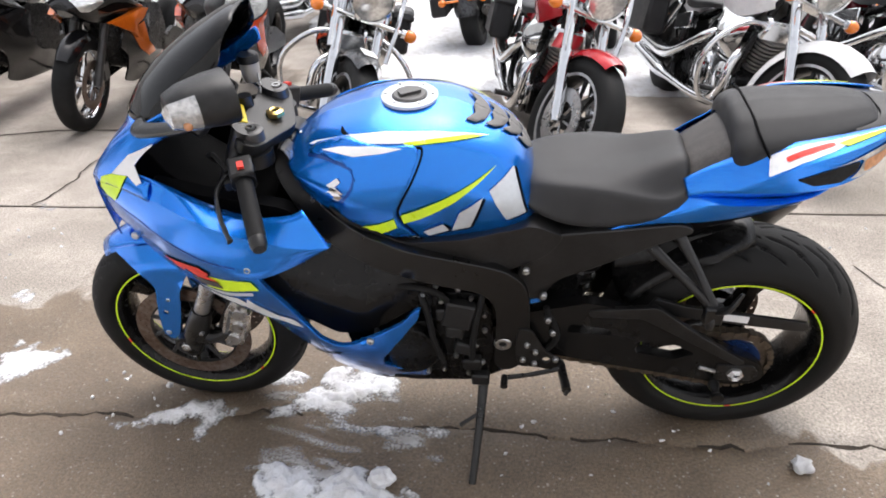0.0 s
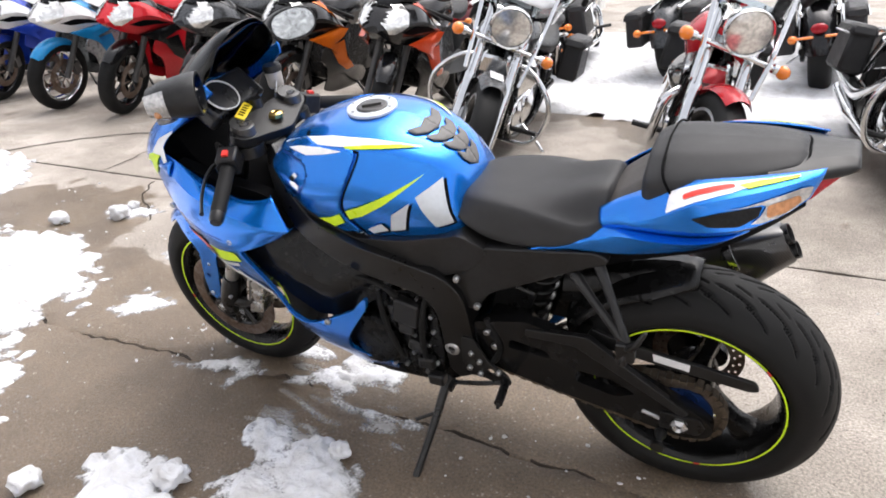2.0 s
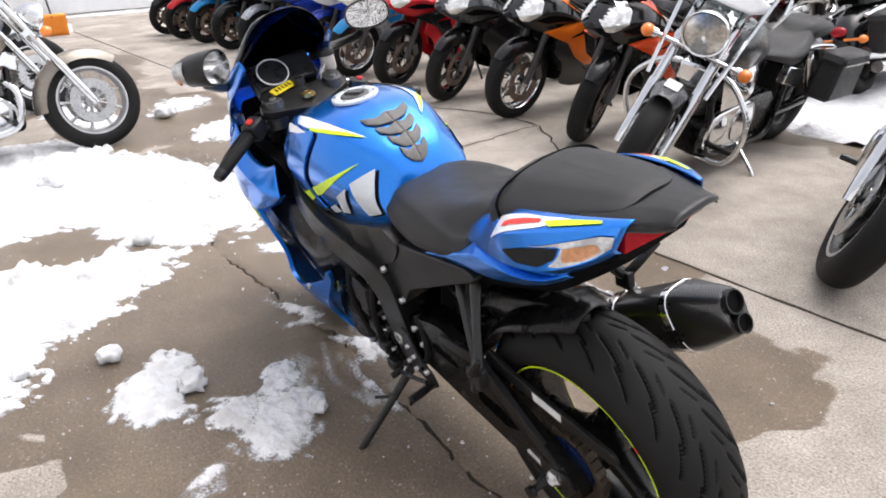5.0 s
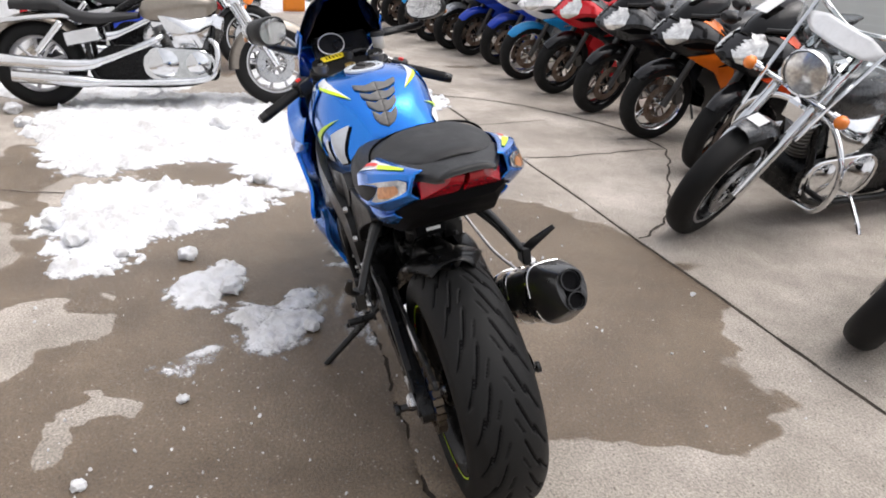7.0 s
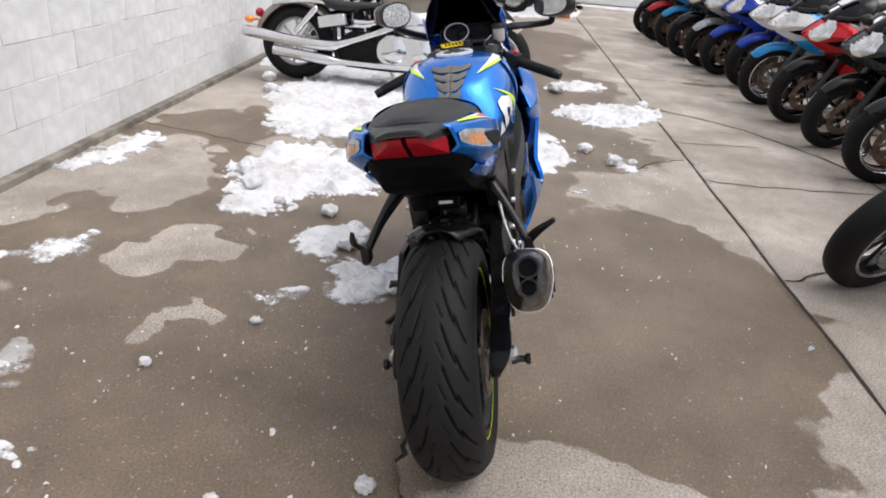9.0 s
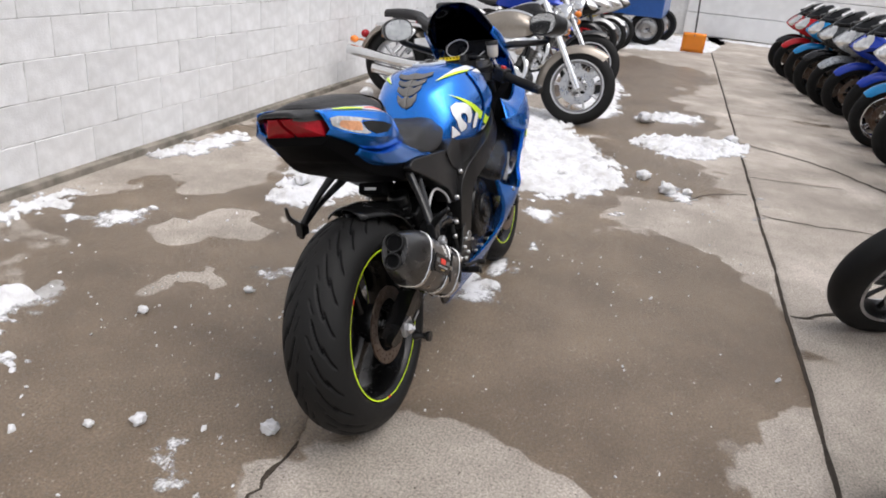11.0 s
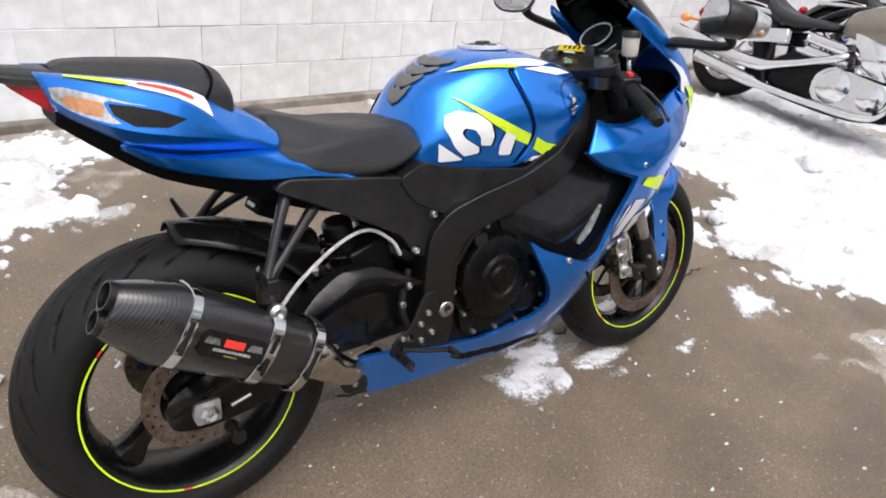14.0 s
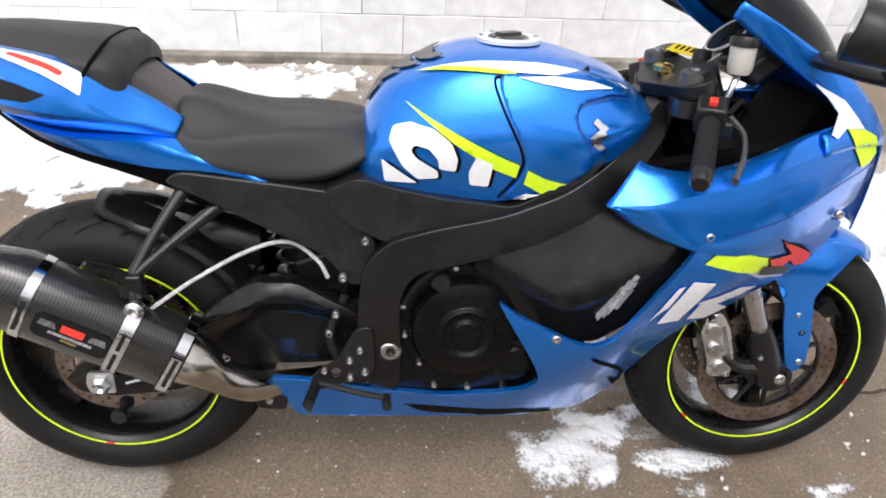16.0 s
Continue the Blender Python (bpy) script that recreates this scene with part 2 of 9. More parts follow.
def bridge(bm, r0, r1):
    k = len(r0)
    for i in range(k):
        bm.faces.new((r0[i], r0[(i + 1) % k], r1[(i + 1) % k], r1[i]))


def tube(bm, pts, r, seg=10, n=5, smooth=True, cap=True, flat=1.0):
    """A round bar along a line; r is a number or one for each given point."""
    rr = list(r) if isinstance(r, (list, tuple)) else [r] * len(pts)
    q = [(*p, w) for p, w in zip(pts, rr)]
    if smooth and len(pts) > 2:
        q = smooth_line(q, n)
    q = [np.array(p, float) for p in q]
    d0 = Vector(q[1][:3] - q[0][:3]).normalized()
    a = d0.orthogonal().normalized()
    rings = []
    for i, p in enumerate(q):
        d = Vector(q[min(i + 1, len(q) - 1)][:3] - q[max(i - 1, 0)][:3]).normalized()
        a = (a - d * a.dot(d)).normalized()
        rings.append(ring(bm, Vector(p[:3]), a, d.cross(a), p[3], seg, p[3] * flat))
    for i in range(len(rings) - 1):
        bridge(bm, rings[i], rings[i + 1])
    if cap:
        bm.faces.new(list(reversed(rings[0])))
        bm.faces.new(rings[-1])


def lathe(bm, profile, centre, axis="y", seg=48, closed=True, arc=None):
    """Turns (radius, place along the axis) points round an axis through centre."""
    c = Vector(centre)
    ax, u, w = {"y": (V(0, 1, 0), V(1, 0, 0), V(0, 0, 1)), "x": (V(1, 0, 0), V(0, 1, 0), V(0, 0, 1)), "z": (V(0, 0, 1), V(1, 0, 0), V(0, 1, 0))}[axis] if isinstance(axis, str) else axis
    a0, a1 = arc or (0, 2 * math.pi)
    k = seg + (1 if arc else 0)
    rings = []
    for i in range(k):
        th = a0 + (a1 - a0) * i / seg
        d = u * math.cos(th) + w * math.sin(th)
        rings.append([bm.verts.new(c + d * r + ax * h) for r, h in profile])
    m = len(profile)
    for i in range(k if not arc else k - 1):
        A, B = rings[i], rings[(i + 1) % k]
        for j in range(m if closed else m - 1):
            bm.faces.new((A[j], B[j], B[(j + 1) % m], A[(j + 1) % m]))
    if arc and closed:
        bm.faces.new(rings[0])
        bm.faces.new(list(reversed(rings[-1])))


def loft(bm, sections, closed=False, caps=True):
    """Skins over rows of points, each row of the same length."""
    rows = [[bm.verts.new(p) for p in s] for s in sections]
    k = len(rows[0])
    for A, B in zip(rows, rows[1:]):
        for j in range(k if closed else k - 1):
            bm.faces.new((A[j], A[(j + 1) % k], B[(j + 1) % k], B[j]))
    if closed and caps:
        bm.faces.new(list(reversed(rows[0])))
        bm.faces.new(rows[-1])
    bmesh.ops.remove_doubles(bm, verts=bm.verts, dist=1e-5)


def creased(bm, lines, s=1, n=6, m=4, bulge=0.0):
    """Skins over lengthwise lines of equal length: smooth along them, creased across."""
    runs = [smooth_line(c, n) for c in lines]
    rows = []
    for i in range(len(runs[0])):
        row = []
        for k, (a, b) in enumerate(zip(runs, runs[1:])):
            for j in range(m):
                u = j / m
                p = a[i] + (b[i] - a[i]) * u
                row.append(V(p[0], s * (p[1] + bulge * math.sin(u * math.pi)), p[2]))
        p = runs[-1][i]
        rows.append(row + [V(p[0], s * p[1], p[2])])
    loft(bm, rows)


def thicken(ob, t, offset=-1.0):
    md = ob.modifiers.new("thickness", "SOLIDIFY")
    md.thickness, md.offset = t, offset
    return ob


def surface(*points):
    """A smooth height over the plane through (x, z, height) points (a thin plate)."""
    P = np.array(points, float)
    k = len(P)

    def phi(d2):
        return d2 * np.log(d2 + 1e-12)
    A = np.zeros((k + 3, k + 3))
    d2 = ((P[:, None, :2] - P[None, :, :2]) ** 2).sum(-1)
    A[:k, :k] = phi(d2) + 1e-4 * np.eye(k)
    A[:k, k], A[:k, k + 1:] = 1, P[:, :2]
    A[k, :k], A[k + 1:, :k] = 1, P[:, :2].T
    w = np.linalg.solve(A, np.r_[P[:, 2], 0, 0, 0])

    def h(x, z):
        return float(w[:k] @ phi((P[:, 0] - x) ** 2 + (P[:, 1] - z) ** 2) + w[k] + w[k + 1] * x + w[k + 2] * z)
    return h


def bolt(bm, p, r=0.008, h=0.006, axis="y", side=1):
    lathe(bm, [(0.0001, -h), (r, -h), (r, h * 0.5), (r * 0.75, h), (r * 0.45, h), (r * 0.4, h * 0.4), (0.0001, h * 0.4)] if side > 0 else
          [(0.0001, h), (r, h), (r, -h * 0.5), (r * 0.75, -h), (r * 0.45, -h), (r * 0.4, -h * 0.4), (0.0001, -h * 0.4)], p, axis, 10, closed=False)


def decal(bm, outline, target, way, lift=0.0012, plane="xz", step=0.012, r=0.0, sgn=1):
    """A thin film laid on a mesh: the outline, in the x-z or x-y plane, thrown along way until it meets the target."""
    o = rounded(outline, r) if r else outline
    fine = []
    for i, p in enumerate(o):
        q = np.array(o[(i + 1) % len(o)], float)
        p = np.array(p, float)
        k = max(1, int(np.linalg.norm(q - p) / step))
        fine += [p + (q - p) * j / k for j in range(k)]
    v, f = fill(fine, (), step)
    d = Vector(way).normalized()
    pts = []
    for p in v:
        o3 = (Vector((p[0], 0, p[1])) if plane == "xz" else Vector((p[0], p[1], 0.9))) - d * 0.6
        hit, nrm, *_ = target.ray_cast(o3, d)
        if hit is None:
            hit, nrm, *_ = target.find_nearest(o3 + d * 0.4)
        if nrm.dot(d) > 0:
            nrm = -nrm
        pts.append(bm.verts.new(hit + nrm * lift))
    for t in f:
        try:
            bm.faces.new([pts[i] for i in t])
        except ValueError:
            pass


def bvh_of(*bms):
    v, f = [], []
    for b in bms:
        b.verts.index_update()
        k = len(v)
        v += [w.co.copy() for w in b.verts]
        f += [[k + w.index for w in q.verts] for q in b.faces]
    return BVHTree.FromPolygons(v, f)


def bmn():
    return bmesh.new()


# ---- the setting: concrete lot, block wall, garage ----
def ground_material():
    m = bpy.data.materials.new("wet_concrete")
    m.use_nodes = True
    n, l = m.node_tree.nodes, m.node_tree.links
    b = n["Principled BSDF"]
    tc = n.new("ShaderNodeTexCoord")
    geo = tc.outputs["Object"]

    def nz(scale, detail=6, rough=0.6):
        q = n.new("ShaderNodeTexNoise")
        q.inputs["Scale"].default_value, q.inputs["Detail"].default_value, q.inputs["Roughness"].default_value = scale, detail, rough
        l.new(geo, q.inputs["Vector"])
        return q.outputs["Fac"]

    def ramp(src, a, b2, c0, c1):
        q = n.new("ShaderNodeValToRGB")
        q.color_ramp.elements[0].position, q.color_ramp.elements[1].position = a, b2
        q.color_ramp.elements[0].color, q.color_ramp.elements[1].color = (*c0, 1), (*c1, 1)
        l.new(src, q.inputs[0])
        return q.outputs[0]

    def mixc(f, a, b2, kind="MIX"):
        q = n.new("ShaderNodeMix")
        q.data_type, q.blend_type = "RGBA", kind
        for s, v in ((q.inputs["Factor"], f), (q.inputs["A"], a), (q.inputs["B"], b2)):
            if isinstance(v, (int, float)):
                s.default_value = v
            else:
                l.new(v, s)
        return q.outputs["Result"]
    at = n.new("ShaderNodeAttribute")
    at.attribute_name = "wet"
    add = n.new("ShaderNodeMath")
    add.operation = "MULTIPLY_ADD"
    l.new(nz(9, 8), add.inputs[0])
    add.inputs[1].default_value = 0.34
    l.new(at.outputs["Fac"], add.inputs[2])
    edge = n.new("ShaderNodeMapRange")
    edge.inputs["From Min"].default_value, edge.inputs["From Max"].default_value = 0.62, 0.70
    l.new(add.outputs[0], edge.inputs["Value"])
    wet = edge.outputs[0]
    dry_c = ramp(nz(2.2), 0.3, 0.72, (0.37, 0.335, 0.295), (0.53, 0.487, 0.44))
    wet_c = ramp(nz(3.1), 0.3, 0.72, (0.145, 0.109, 0.075), (0.255, 0.198, 0.141))
    c = mixc(wet, dry_c, wet_c)
    grain = ramp(nz(130, 4, 0.7), 0.35, 0.68, (0.5, 0.5, 0.5), (1.45, 1.43, 1.4))
    c = mixc(0.9, c, grain, "MULTIPLY")
    speck = n.new("ShaderNodeTexVoronoi")
    speck.inputs["Scale"].default_value = 70
    l.new(geo, speck.inputs["Vector"])
    sp = ramp(speck.outputs["Distance"], 0.16, 0.28, (1, 1, 1), (0, 0, 0))
    gate = n.new("ShaderNodeMath")
    gate.operation = "MULTIPLY"
    l.new(sp, gate.inputs[0])
    l.new(ramp(nz(30, 3), 0.44, 0.55, (0, 0, 0), (0.95, 0.95, 0.95)), gate.inputs[1])
    c = mixc(gate.outputs[0], c, ramp(nz(70, 2), 0.4, 0.6, (0.09, 0.075, 0.06), (0.5, 0.47, 0.42)))
    stain = ramp(nz(1.1, 9, 0.7), 0.44, 0.66, (0.72, 0.7, 0.68), (1.06, 1.05, 1.04))
    c = mixc(0.8, c, stain, "MULTIPLY")
    l.new(c, b.inputs["Base Color"])
    rr = n.new("ShaderNodeMapRange")
    rr.inputs["To Min"].default_value, rr.inputs["To Max"].default_value = 0.8, 0.36
    l.new(wet, rr.inputs["Value"])
    l.new(rr.outputs[0], b.inputs["Roughness"])
    bp = n.new("ShaderNodeBump")
    bp.inputs["Strength"].default_value, bp.inputs["Distance"].default_value = 0.9, 0.006
    l.new(nz(110, 8, 0.75), bp.inputs["Height"])
    l.new(bp.outputs[0], b.inputs["Normal"])
    return m


GROUND = ground_material()
CRACK = material("dirt_filled_crack", (0.045, 0.035, 0.026), rough=0.95, vary=0.4, scale=60, bump=0.6, bump_scale=120)


def joint_y(x):
    return 1.36 + 0.03 * x


def wobble(x, k=1.0):
    return k * (0.5 * noise.noise((x * 1.7, 3.1, 0)) + 0.25 * noise.noise((x * 6.1, 1.7, 0)) + 0.1 * noise.noise((x * 19, 0.3, 0)))


def crack_y(x):
    return -0.12 - 0.05 * math.sin(x * 1.9) * (x < -1) + wobble(x + 20, 0.10) + 0.02 * noise.noise((x * 31, 2, 0)) + 0.006 * noise.noise((x * 70, 4, 0))


# Damp areas: (centre x, centre y, half length, half breadth, turn in degrees, weight)
DAMP = [(-1.2, -0.2, 1.25, 1.3, 0, 1.0), (-0.45, 0.5, 0.5, 0.72, -12, 1.0), (-1.25, 0.75, 0.85, 0.6, 8, 1.0), (-0.2, -0.9, 0.95, 0.95, 0, 1.0), (-2.1, -0.6, 1.2, 1.0, 0, 1.0),
        (-1.0, -1.85, 0.42, 0.42, 0, 1.0), (0.55, -1.5, 0.75, 0.7, 0, 1.0), (-3.4, 0.3, 0.9, 0.8, 0, 0.95), (-5.2, 0.35, 1.1, 0.75, 0, 0.95), (-2.7, -1.85, 0.75, 0.5, 0, 0.95),
        (-7.0, -0.3, 1.2, 1.0, 0, 0.9), (0.9, -0.9, 0.7, 0.8, 0, 0.85), (-9.0, 0.1, 1.4, 0.9, 0, 0.8), (-0.75, 4.0, 1.4, 0.9, 0, 0.8), (-6.2, 1.8, 0.35, 0.5, 0, 0.85)]
DRY = [(-1.85, -1.8, 0.65, 0.3, 12), (-1.05, -1.27, 0.26, 0.15, -30), (-1.2, -2.15, 0.3, 0.16, 0), (-0.36, -1.08, 0.11, 0.07, 30), (-2.55, 0.95, 0.42, 0.2, 12), (-2.0, -1.75, 0.4, 0.09, 12),
       (0.3, 0.35, 0.3, 0.5, 10), (-2.45, -1.35, 0.35, 0.14, 0)]


def damp(x, y):
    x0, y0 = x, y
    x, y = x + 0.22 * noise.noise((x0 * 1.7, y0 * 1.7, 11)) + 0.15 * noise.noise((x0 * 4.6, y0 * 4.6, 12)) + 0.05 * noise.noise((x0 * 13, y0 * 13, 13)), y + 0.22 * noise.noise((x0 * 1.7, y0 * 1.7, 21)) + 0.15 * noise.noise((x0 * 4.6, y0 * 4.6, 22)) + 0.05 * noise.noise((x0 * 13, y0 * 13, 23))

    def far(cx, cy, a, b, turn):
        c, s = math.cos(radians(turn)), math.sin(radians(turn))
        u, w = (x - cx) * c + (y - cy) * s, -(x - cx) * s + (y - cy) * c
        return 1 - math.hypot(u / a, w / b)
    v = -0.4
    for *e, g in DAMP:
        v = max(v, min(1.0, far(*e) * 1.8) * g)
    if y0 > joint_y(x0):
        v = min(v, -0.2 if y0 < 3 else 0.3)
    for e in DRY:
        d = far(*e)
        if d > -0.25:
            v = min(v, -d * 2.4)
    v += 0.42 * noise.noise((x * 2.3, y * 2.3, 4)) + 0.26 * noise.noise((x * 5.5, y * 5.5, 7)) + 0.14 * noise.noise((x * 14, y * 14, 1))
    return min(1, max(0, 0.5 + v))


def spread(lo, hi, fine0, fine1, step):
    """Places that lie close between fine0 and fine1 and ever wider outside."""
    a = list(np.arange(fine0, fine1, step))
    s = step
    while a[-1] < hi:
        s *= 1.25
        a.append(a[-1] + s)
    s = step
    while a[0] > lo:
        s *= 1.25
        a.insert(0, a[0] - s)
    return a


def build_ground():
    xs = spread(-400, 400, -7.0, 1.8, 0.03)
    ys = spread(-400, 400, -2.5, 2.6, 0.035)
    rows = []
    for y in ys:
        if abs(y + 0.12) > 0.10 and abs(y - 1.36) > 0.10:
            rows.append((0, y, 0))
        elif abs(y + 0.12) <= 0.02:
            rows += [(1, o, d) for o, d in ((-0.05, 0), (-0.005, 0), (0, -0.016), (0.005, 0), (0.05, 0))]
        elif abs(y - 1.36) <= 0.0176:
            rows += [(2, o, d) for o, d in ((-0.05, 0), (-0.012, 0), (0, -0.022), (0.012, 0), (0.05, 0))]
    verts, wet = [], []
    for kind, y, dz in rows:
        for x in xs:
            near = -7.5 < x < 2.5
            if kind == 1:
                yy = crack_y(x) + y * (1.1 + 1.5 * noise.noise((x * 13, 5, 0))) if near else -0.12 + y
                dz2 = dz * min(1.0, max(0.05, 0.62 + 1.5 * noise.noise((x * 4.3, 9, 0)))) if -2.4 < x < 0.9 else 0
            elif kind == 2:
                yy = joint_y(x) + wobble(x, 0.014) + y * (0.75 + 0.5 * noise.noise((x * 7, 2, 5))) if x > -14 else 0.94 + y
                dz2 = dz if -15 < x < 6 else 0
            else:
                yy, dz2 = y, 0
                if near or x > -14:
                    if -0.5 < y < 0.26:
                        w = max(0, 1 - abs(y + 0.12) / 0.38)
                        yy = y + (crack_y(x) + 0.12) * w if near else y
                    elif 0.7 < y < 2.0:
                        yy = y + (joint_y(max(x, -14)) - 1.36) * max(0, 1 - abs(y - 1.36) / 0.65)
            r = math.hypot(x + 1, y)
            z = (0.002 * noise.noise((x * 0.8, yy * 0.8, 0)) + 0.0006 * noise.noise((x * 7, yy * 7, 2))) * (1 if r < 12 else 0)
            verts.append((x, yy, z + dz2))
            wet.append(damp(x, yy) if r < 14 else 0.25)
    nx = len(xs)
    faces = [(j * nx + i, j * nx + i + 1, (j + 1) * nx + i + 1, (j + 1) * nx + i) for j in range(len(rows) - 1) for i in range(nx - 1)]
    me = bpy.data.meshes.new("ground")
    me.from_pydata(verts, [], faces)
    a = me.attributes.new("wet", "FLOAT", "POINT")
    a.data.foreach_set("value", wet)
    me.materials.append(GROUND)
    me.materials.append(CRACK)
    dip = [v[2] < -0.009 for v in verts]
    for p in me.polygons:
        if any(dip[i] for i in p.vertices):
            p.material_index = 1
    me.shade_smooth()
    return tagged(new("ground", me), "stained concrete lot, damp and cracked, with dry patches", "ground", kind="structure")


build_ground()


def crack_line(pts, w=0.012):
    """A jagged crack, packed with dirt."""
    bm = bmn()
    q = smooth_line(pts, 14)
    prev = None
    for i, p in enumerate(q):
        d = q[min(i + 1, len(q) - 1)] - q[max(i - 1, 0)]
        d = d / (np.linalg.norm(d) + 1e-9)
        s = np.array((-d[1], d[0]))
        c = p + s * 0.03 * noise.noise((p[0] * 9, p[1] * 9, 1))
        ww = w * (0.35 + 0.9 * abs(noise.noise((p[0] * 14, p[1] * 14, 3))) + 0.3) * (0.2 if i in (0, len(q) - 1) else 1)
        a, m, b = (bm.verts.new((*(c + s * k * ww), h)) for k, h in ((-0.5, 0.004), (0, 0.0055), (0.5, 0.004)))
        if prev:
            bm.faces.new((prev[0], prev[1], m, a))
            bm.faces.new((prev[1], prev[2], b, m))
        prev = (a, m, b)
    return tagged(part("ground_crack", bm, CRACK), "narrow dirt-filled crack in the concrete", "crack", kind="structure")


for line, w in (([(-1.41, 1.33), (-1.5, 1.45), (-1.65, 1.63), (-2.2, 2.0), (-2.92, 2.44)], 0.016), ([(-4.94, 1.19), (-4.57, 1.75), (-4.2, 2.05), (-3.5, 2.4), (-2.92, 2.44)], 0.022),
                ([(-3.73, 1.25), (-3.8, 1.6), (-3.87, 1.9)], 0.012), ([(-2.76, 0.75), (-2.95, 0.9), (-3.09, 0.98), (-3.26, 1.23)], 0.014), ([(-2.85, 1.28), (-2.82, 1.58), (-2.9, 2.1), (-2.92, 2.44)], 0.014),
                ([(-6.4, 1.14), (-6.5, 1.9), (-6.4, 2.6)], 0.012), ([(-2.75, -2.38), (-2.6, -1.8), (-2.45, -1.2), (-2.6, -0.9)], 0.012), ([(0.75, -0.2), (0.9, 0.4), (0.75, 0.9)], 0.008)):
    crack_line(line, w)

BLOCK = material("white_painted_block", (0.775, 0.78, 0.785), rough=0.6, vary=0.06, scale=14, bump=0.45, bump_scale=90, bump_dist=0.004, second=(0.65, 0.652, 0.65), piece=True)
MORTAR = material("painted_mortar", (0.68, 0.675, 0.665), rough=0.8, vary=0.2, scale=7, second=(0.16, 0.145, 0.13), spread=(0.43, 0.5), bump=0.5, bump_scale=60)
FOOTING = material("stained_footing", (0.3, 0.27, 0.23), rough=0.9, vary=0.2, scale=10, second=(0.12, 0.11, 0.09), bump=0.7, bump_scale=50)


def block_bm(bm, m=None, lx=0.3968, lz=0.197):
    """One block face, 60 mm deep, its edges worn."""
    c = 0.003
    front = [(-lx / 2 + c, 0, -lz / 2 + c), (lx / 2 - c, 0, -lz / 2 + c), (lx / 2 - c, 0, lz / 2 - c), (-lx / 2 + c, 0, lz / 2 - c)]
    mid = [(-lx / 2, -c, -lz / 2), (lx / 2, -c, -lz / 2), (lx / 2, -c, lz / 2), (-lx / 2, -c, lz / 2)]
    back = [(x, -0.06, z) for x, _, z in mid]
    rows = [[bm.verts.new((m @ Vector(p)) if m else p) for p in r] for r in (front, mid, back)]
    bm.faces.new(rows[0])
    for a, b in ((0, 1), (1, 2)):
        for i in range(4):
            bm.faces.new((rows[a][i], rows[b][i], rows[b][(i + 1) % 4], rows[a][(i + 1) % 4]))


def build_wall():
    bm = bmn()
    box(bm, (-7.0, -0.18, 1.6), (23, 0.3, 3.2))
    wall = part("wall_south", bm, MORTAR)
    place(wall, pose(0, -2.28, 0, 0, 0, math.degrees(math.atan(0.045))))
    tagged(wall, "white-painted concrete block wall, chipped along its joints", "wall", kind="structure")
    bm = bmn()
    box(bm, (-7.0, -0.01, 0.012), (23, 0.08, 0.056))
    part("footing", bm, FOOTING, wall, "grey stained concrete footing", bevel=0.006)
    return wall


WALL = build_wall()


def build_garage():
    steel = material("white_steel_door", (0.78, 0.79, 0.8), rough=0.45, vary=0.05, scale=6)
    bm = bmn()
    box(bm, (-16.75, 2.0, 1.9), (0.3, 30, 3.8))
    w = tagged(part("wall_west", bm, BLOCK), "white block wall of the workshop behind the lot", "wall", kind="structure")
    d = tagged(new("door_1"), "white sectional garage door, shut", "garage door", kind="structure")
    for i in range(6):
        bm = bmn()
        box(bm, (-16.57, 2.9, 0.27 + i * 0.5), (0.06, 5.2, 0.488))
        part("door_panel", bm, steel, d, bevel=0.01)
    siding = material("white_clapboard", (0.74, 0.74, 0.72), rough=0.6, vary=0.06, scale=5)
    bm = bmn()
    box(bm, (-10.0, 10.4, 2.4), (14, 0.3, 4.8))
    h = tagged(part("wall_north", bm, siding), "white clapboard wall of a neighbouring building", "wall", kind="structure")
    me = None
    for i in range(30):
        bm = bmn()
        box(bm, (0, 0, 0), (14, 0.03, 0.165), (4, 0, 0))
        if me is None:
            first = part("clapboard", bm, siding, h)
            me = first.data
            ob = first
        else:
            bm.free()
            ob = new("clapboard", me)
            ob.parent = h
        place(ob, pose(-10.0, 10.235, 0.1 + i * 0.155))


build_garage()

# ---- snow ----
SNOW = material("old_snow", (0.68, 0.69, 0.71), rough=0.8, vary=0.03, scale=16, second=(0.5, 0.495, 0.49), spread=(0.36, 0.54), bump=0.7, bump_scale=38, bump_dist=0.02)
SNOW.node_tree.nodes["Principled BSDF"].inputs["Subsurface Weight"].default_value = 0.25
SNOW.node_tree.nodes["Principled BSDF"].inputs["Subsurface Radius"].default_value = (0.03, 0.03, 0.035)
SNOW.node_tree.nodes["Principled BSDF"].inputs["Subsurface Scale"].default_value = 0.4
SLUSH = material("thin_slush", (0.62, 0.62, 0.62), rough=0.45, vary=0.1, scale=22, second=(0.36, 0.34, 0.31), spread=(0.35, 0.6), bump=0.8, bump_scale=80, bump_dist=0.006)


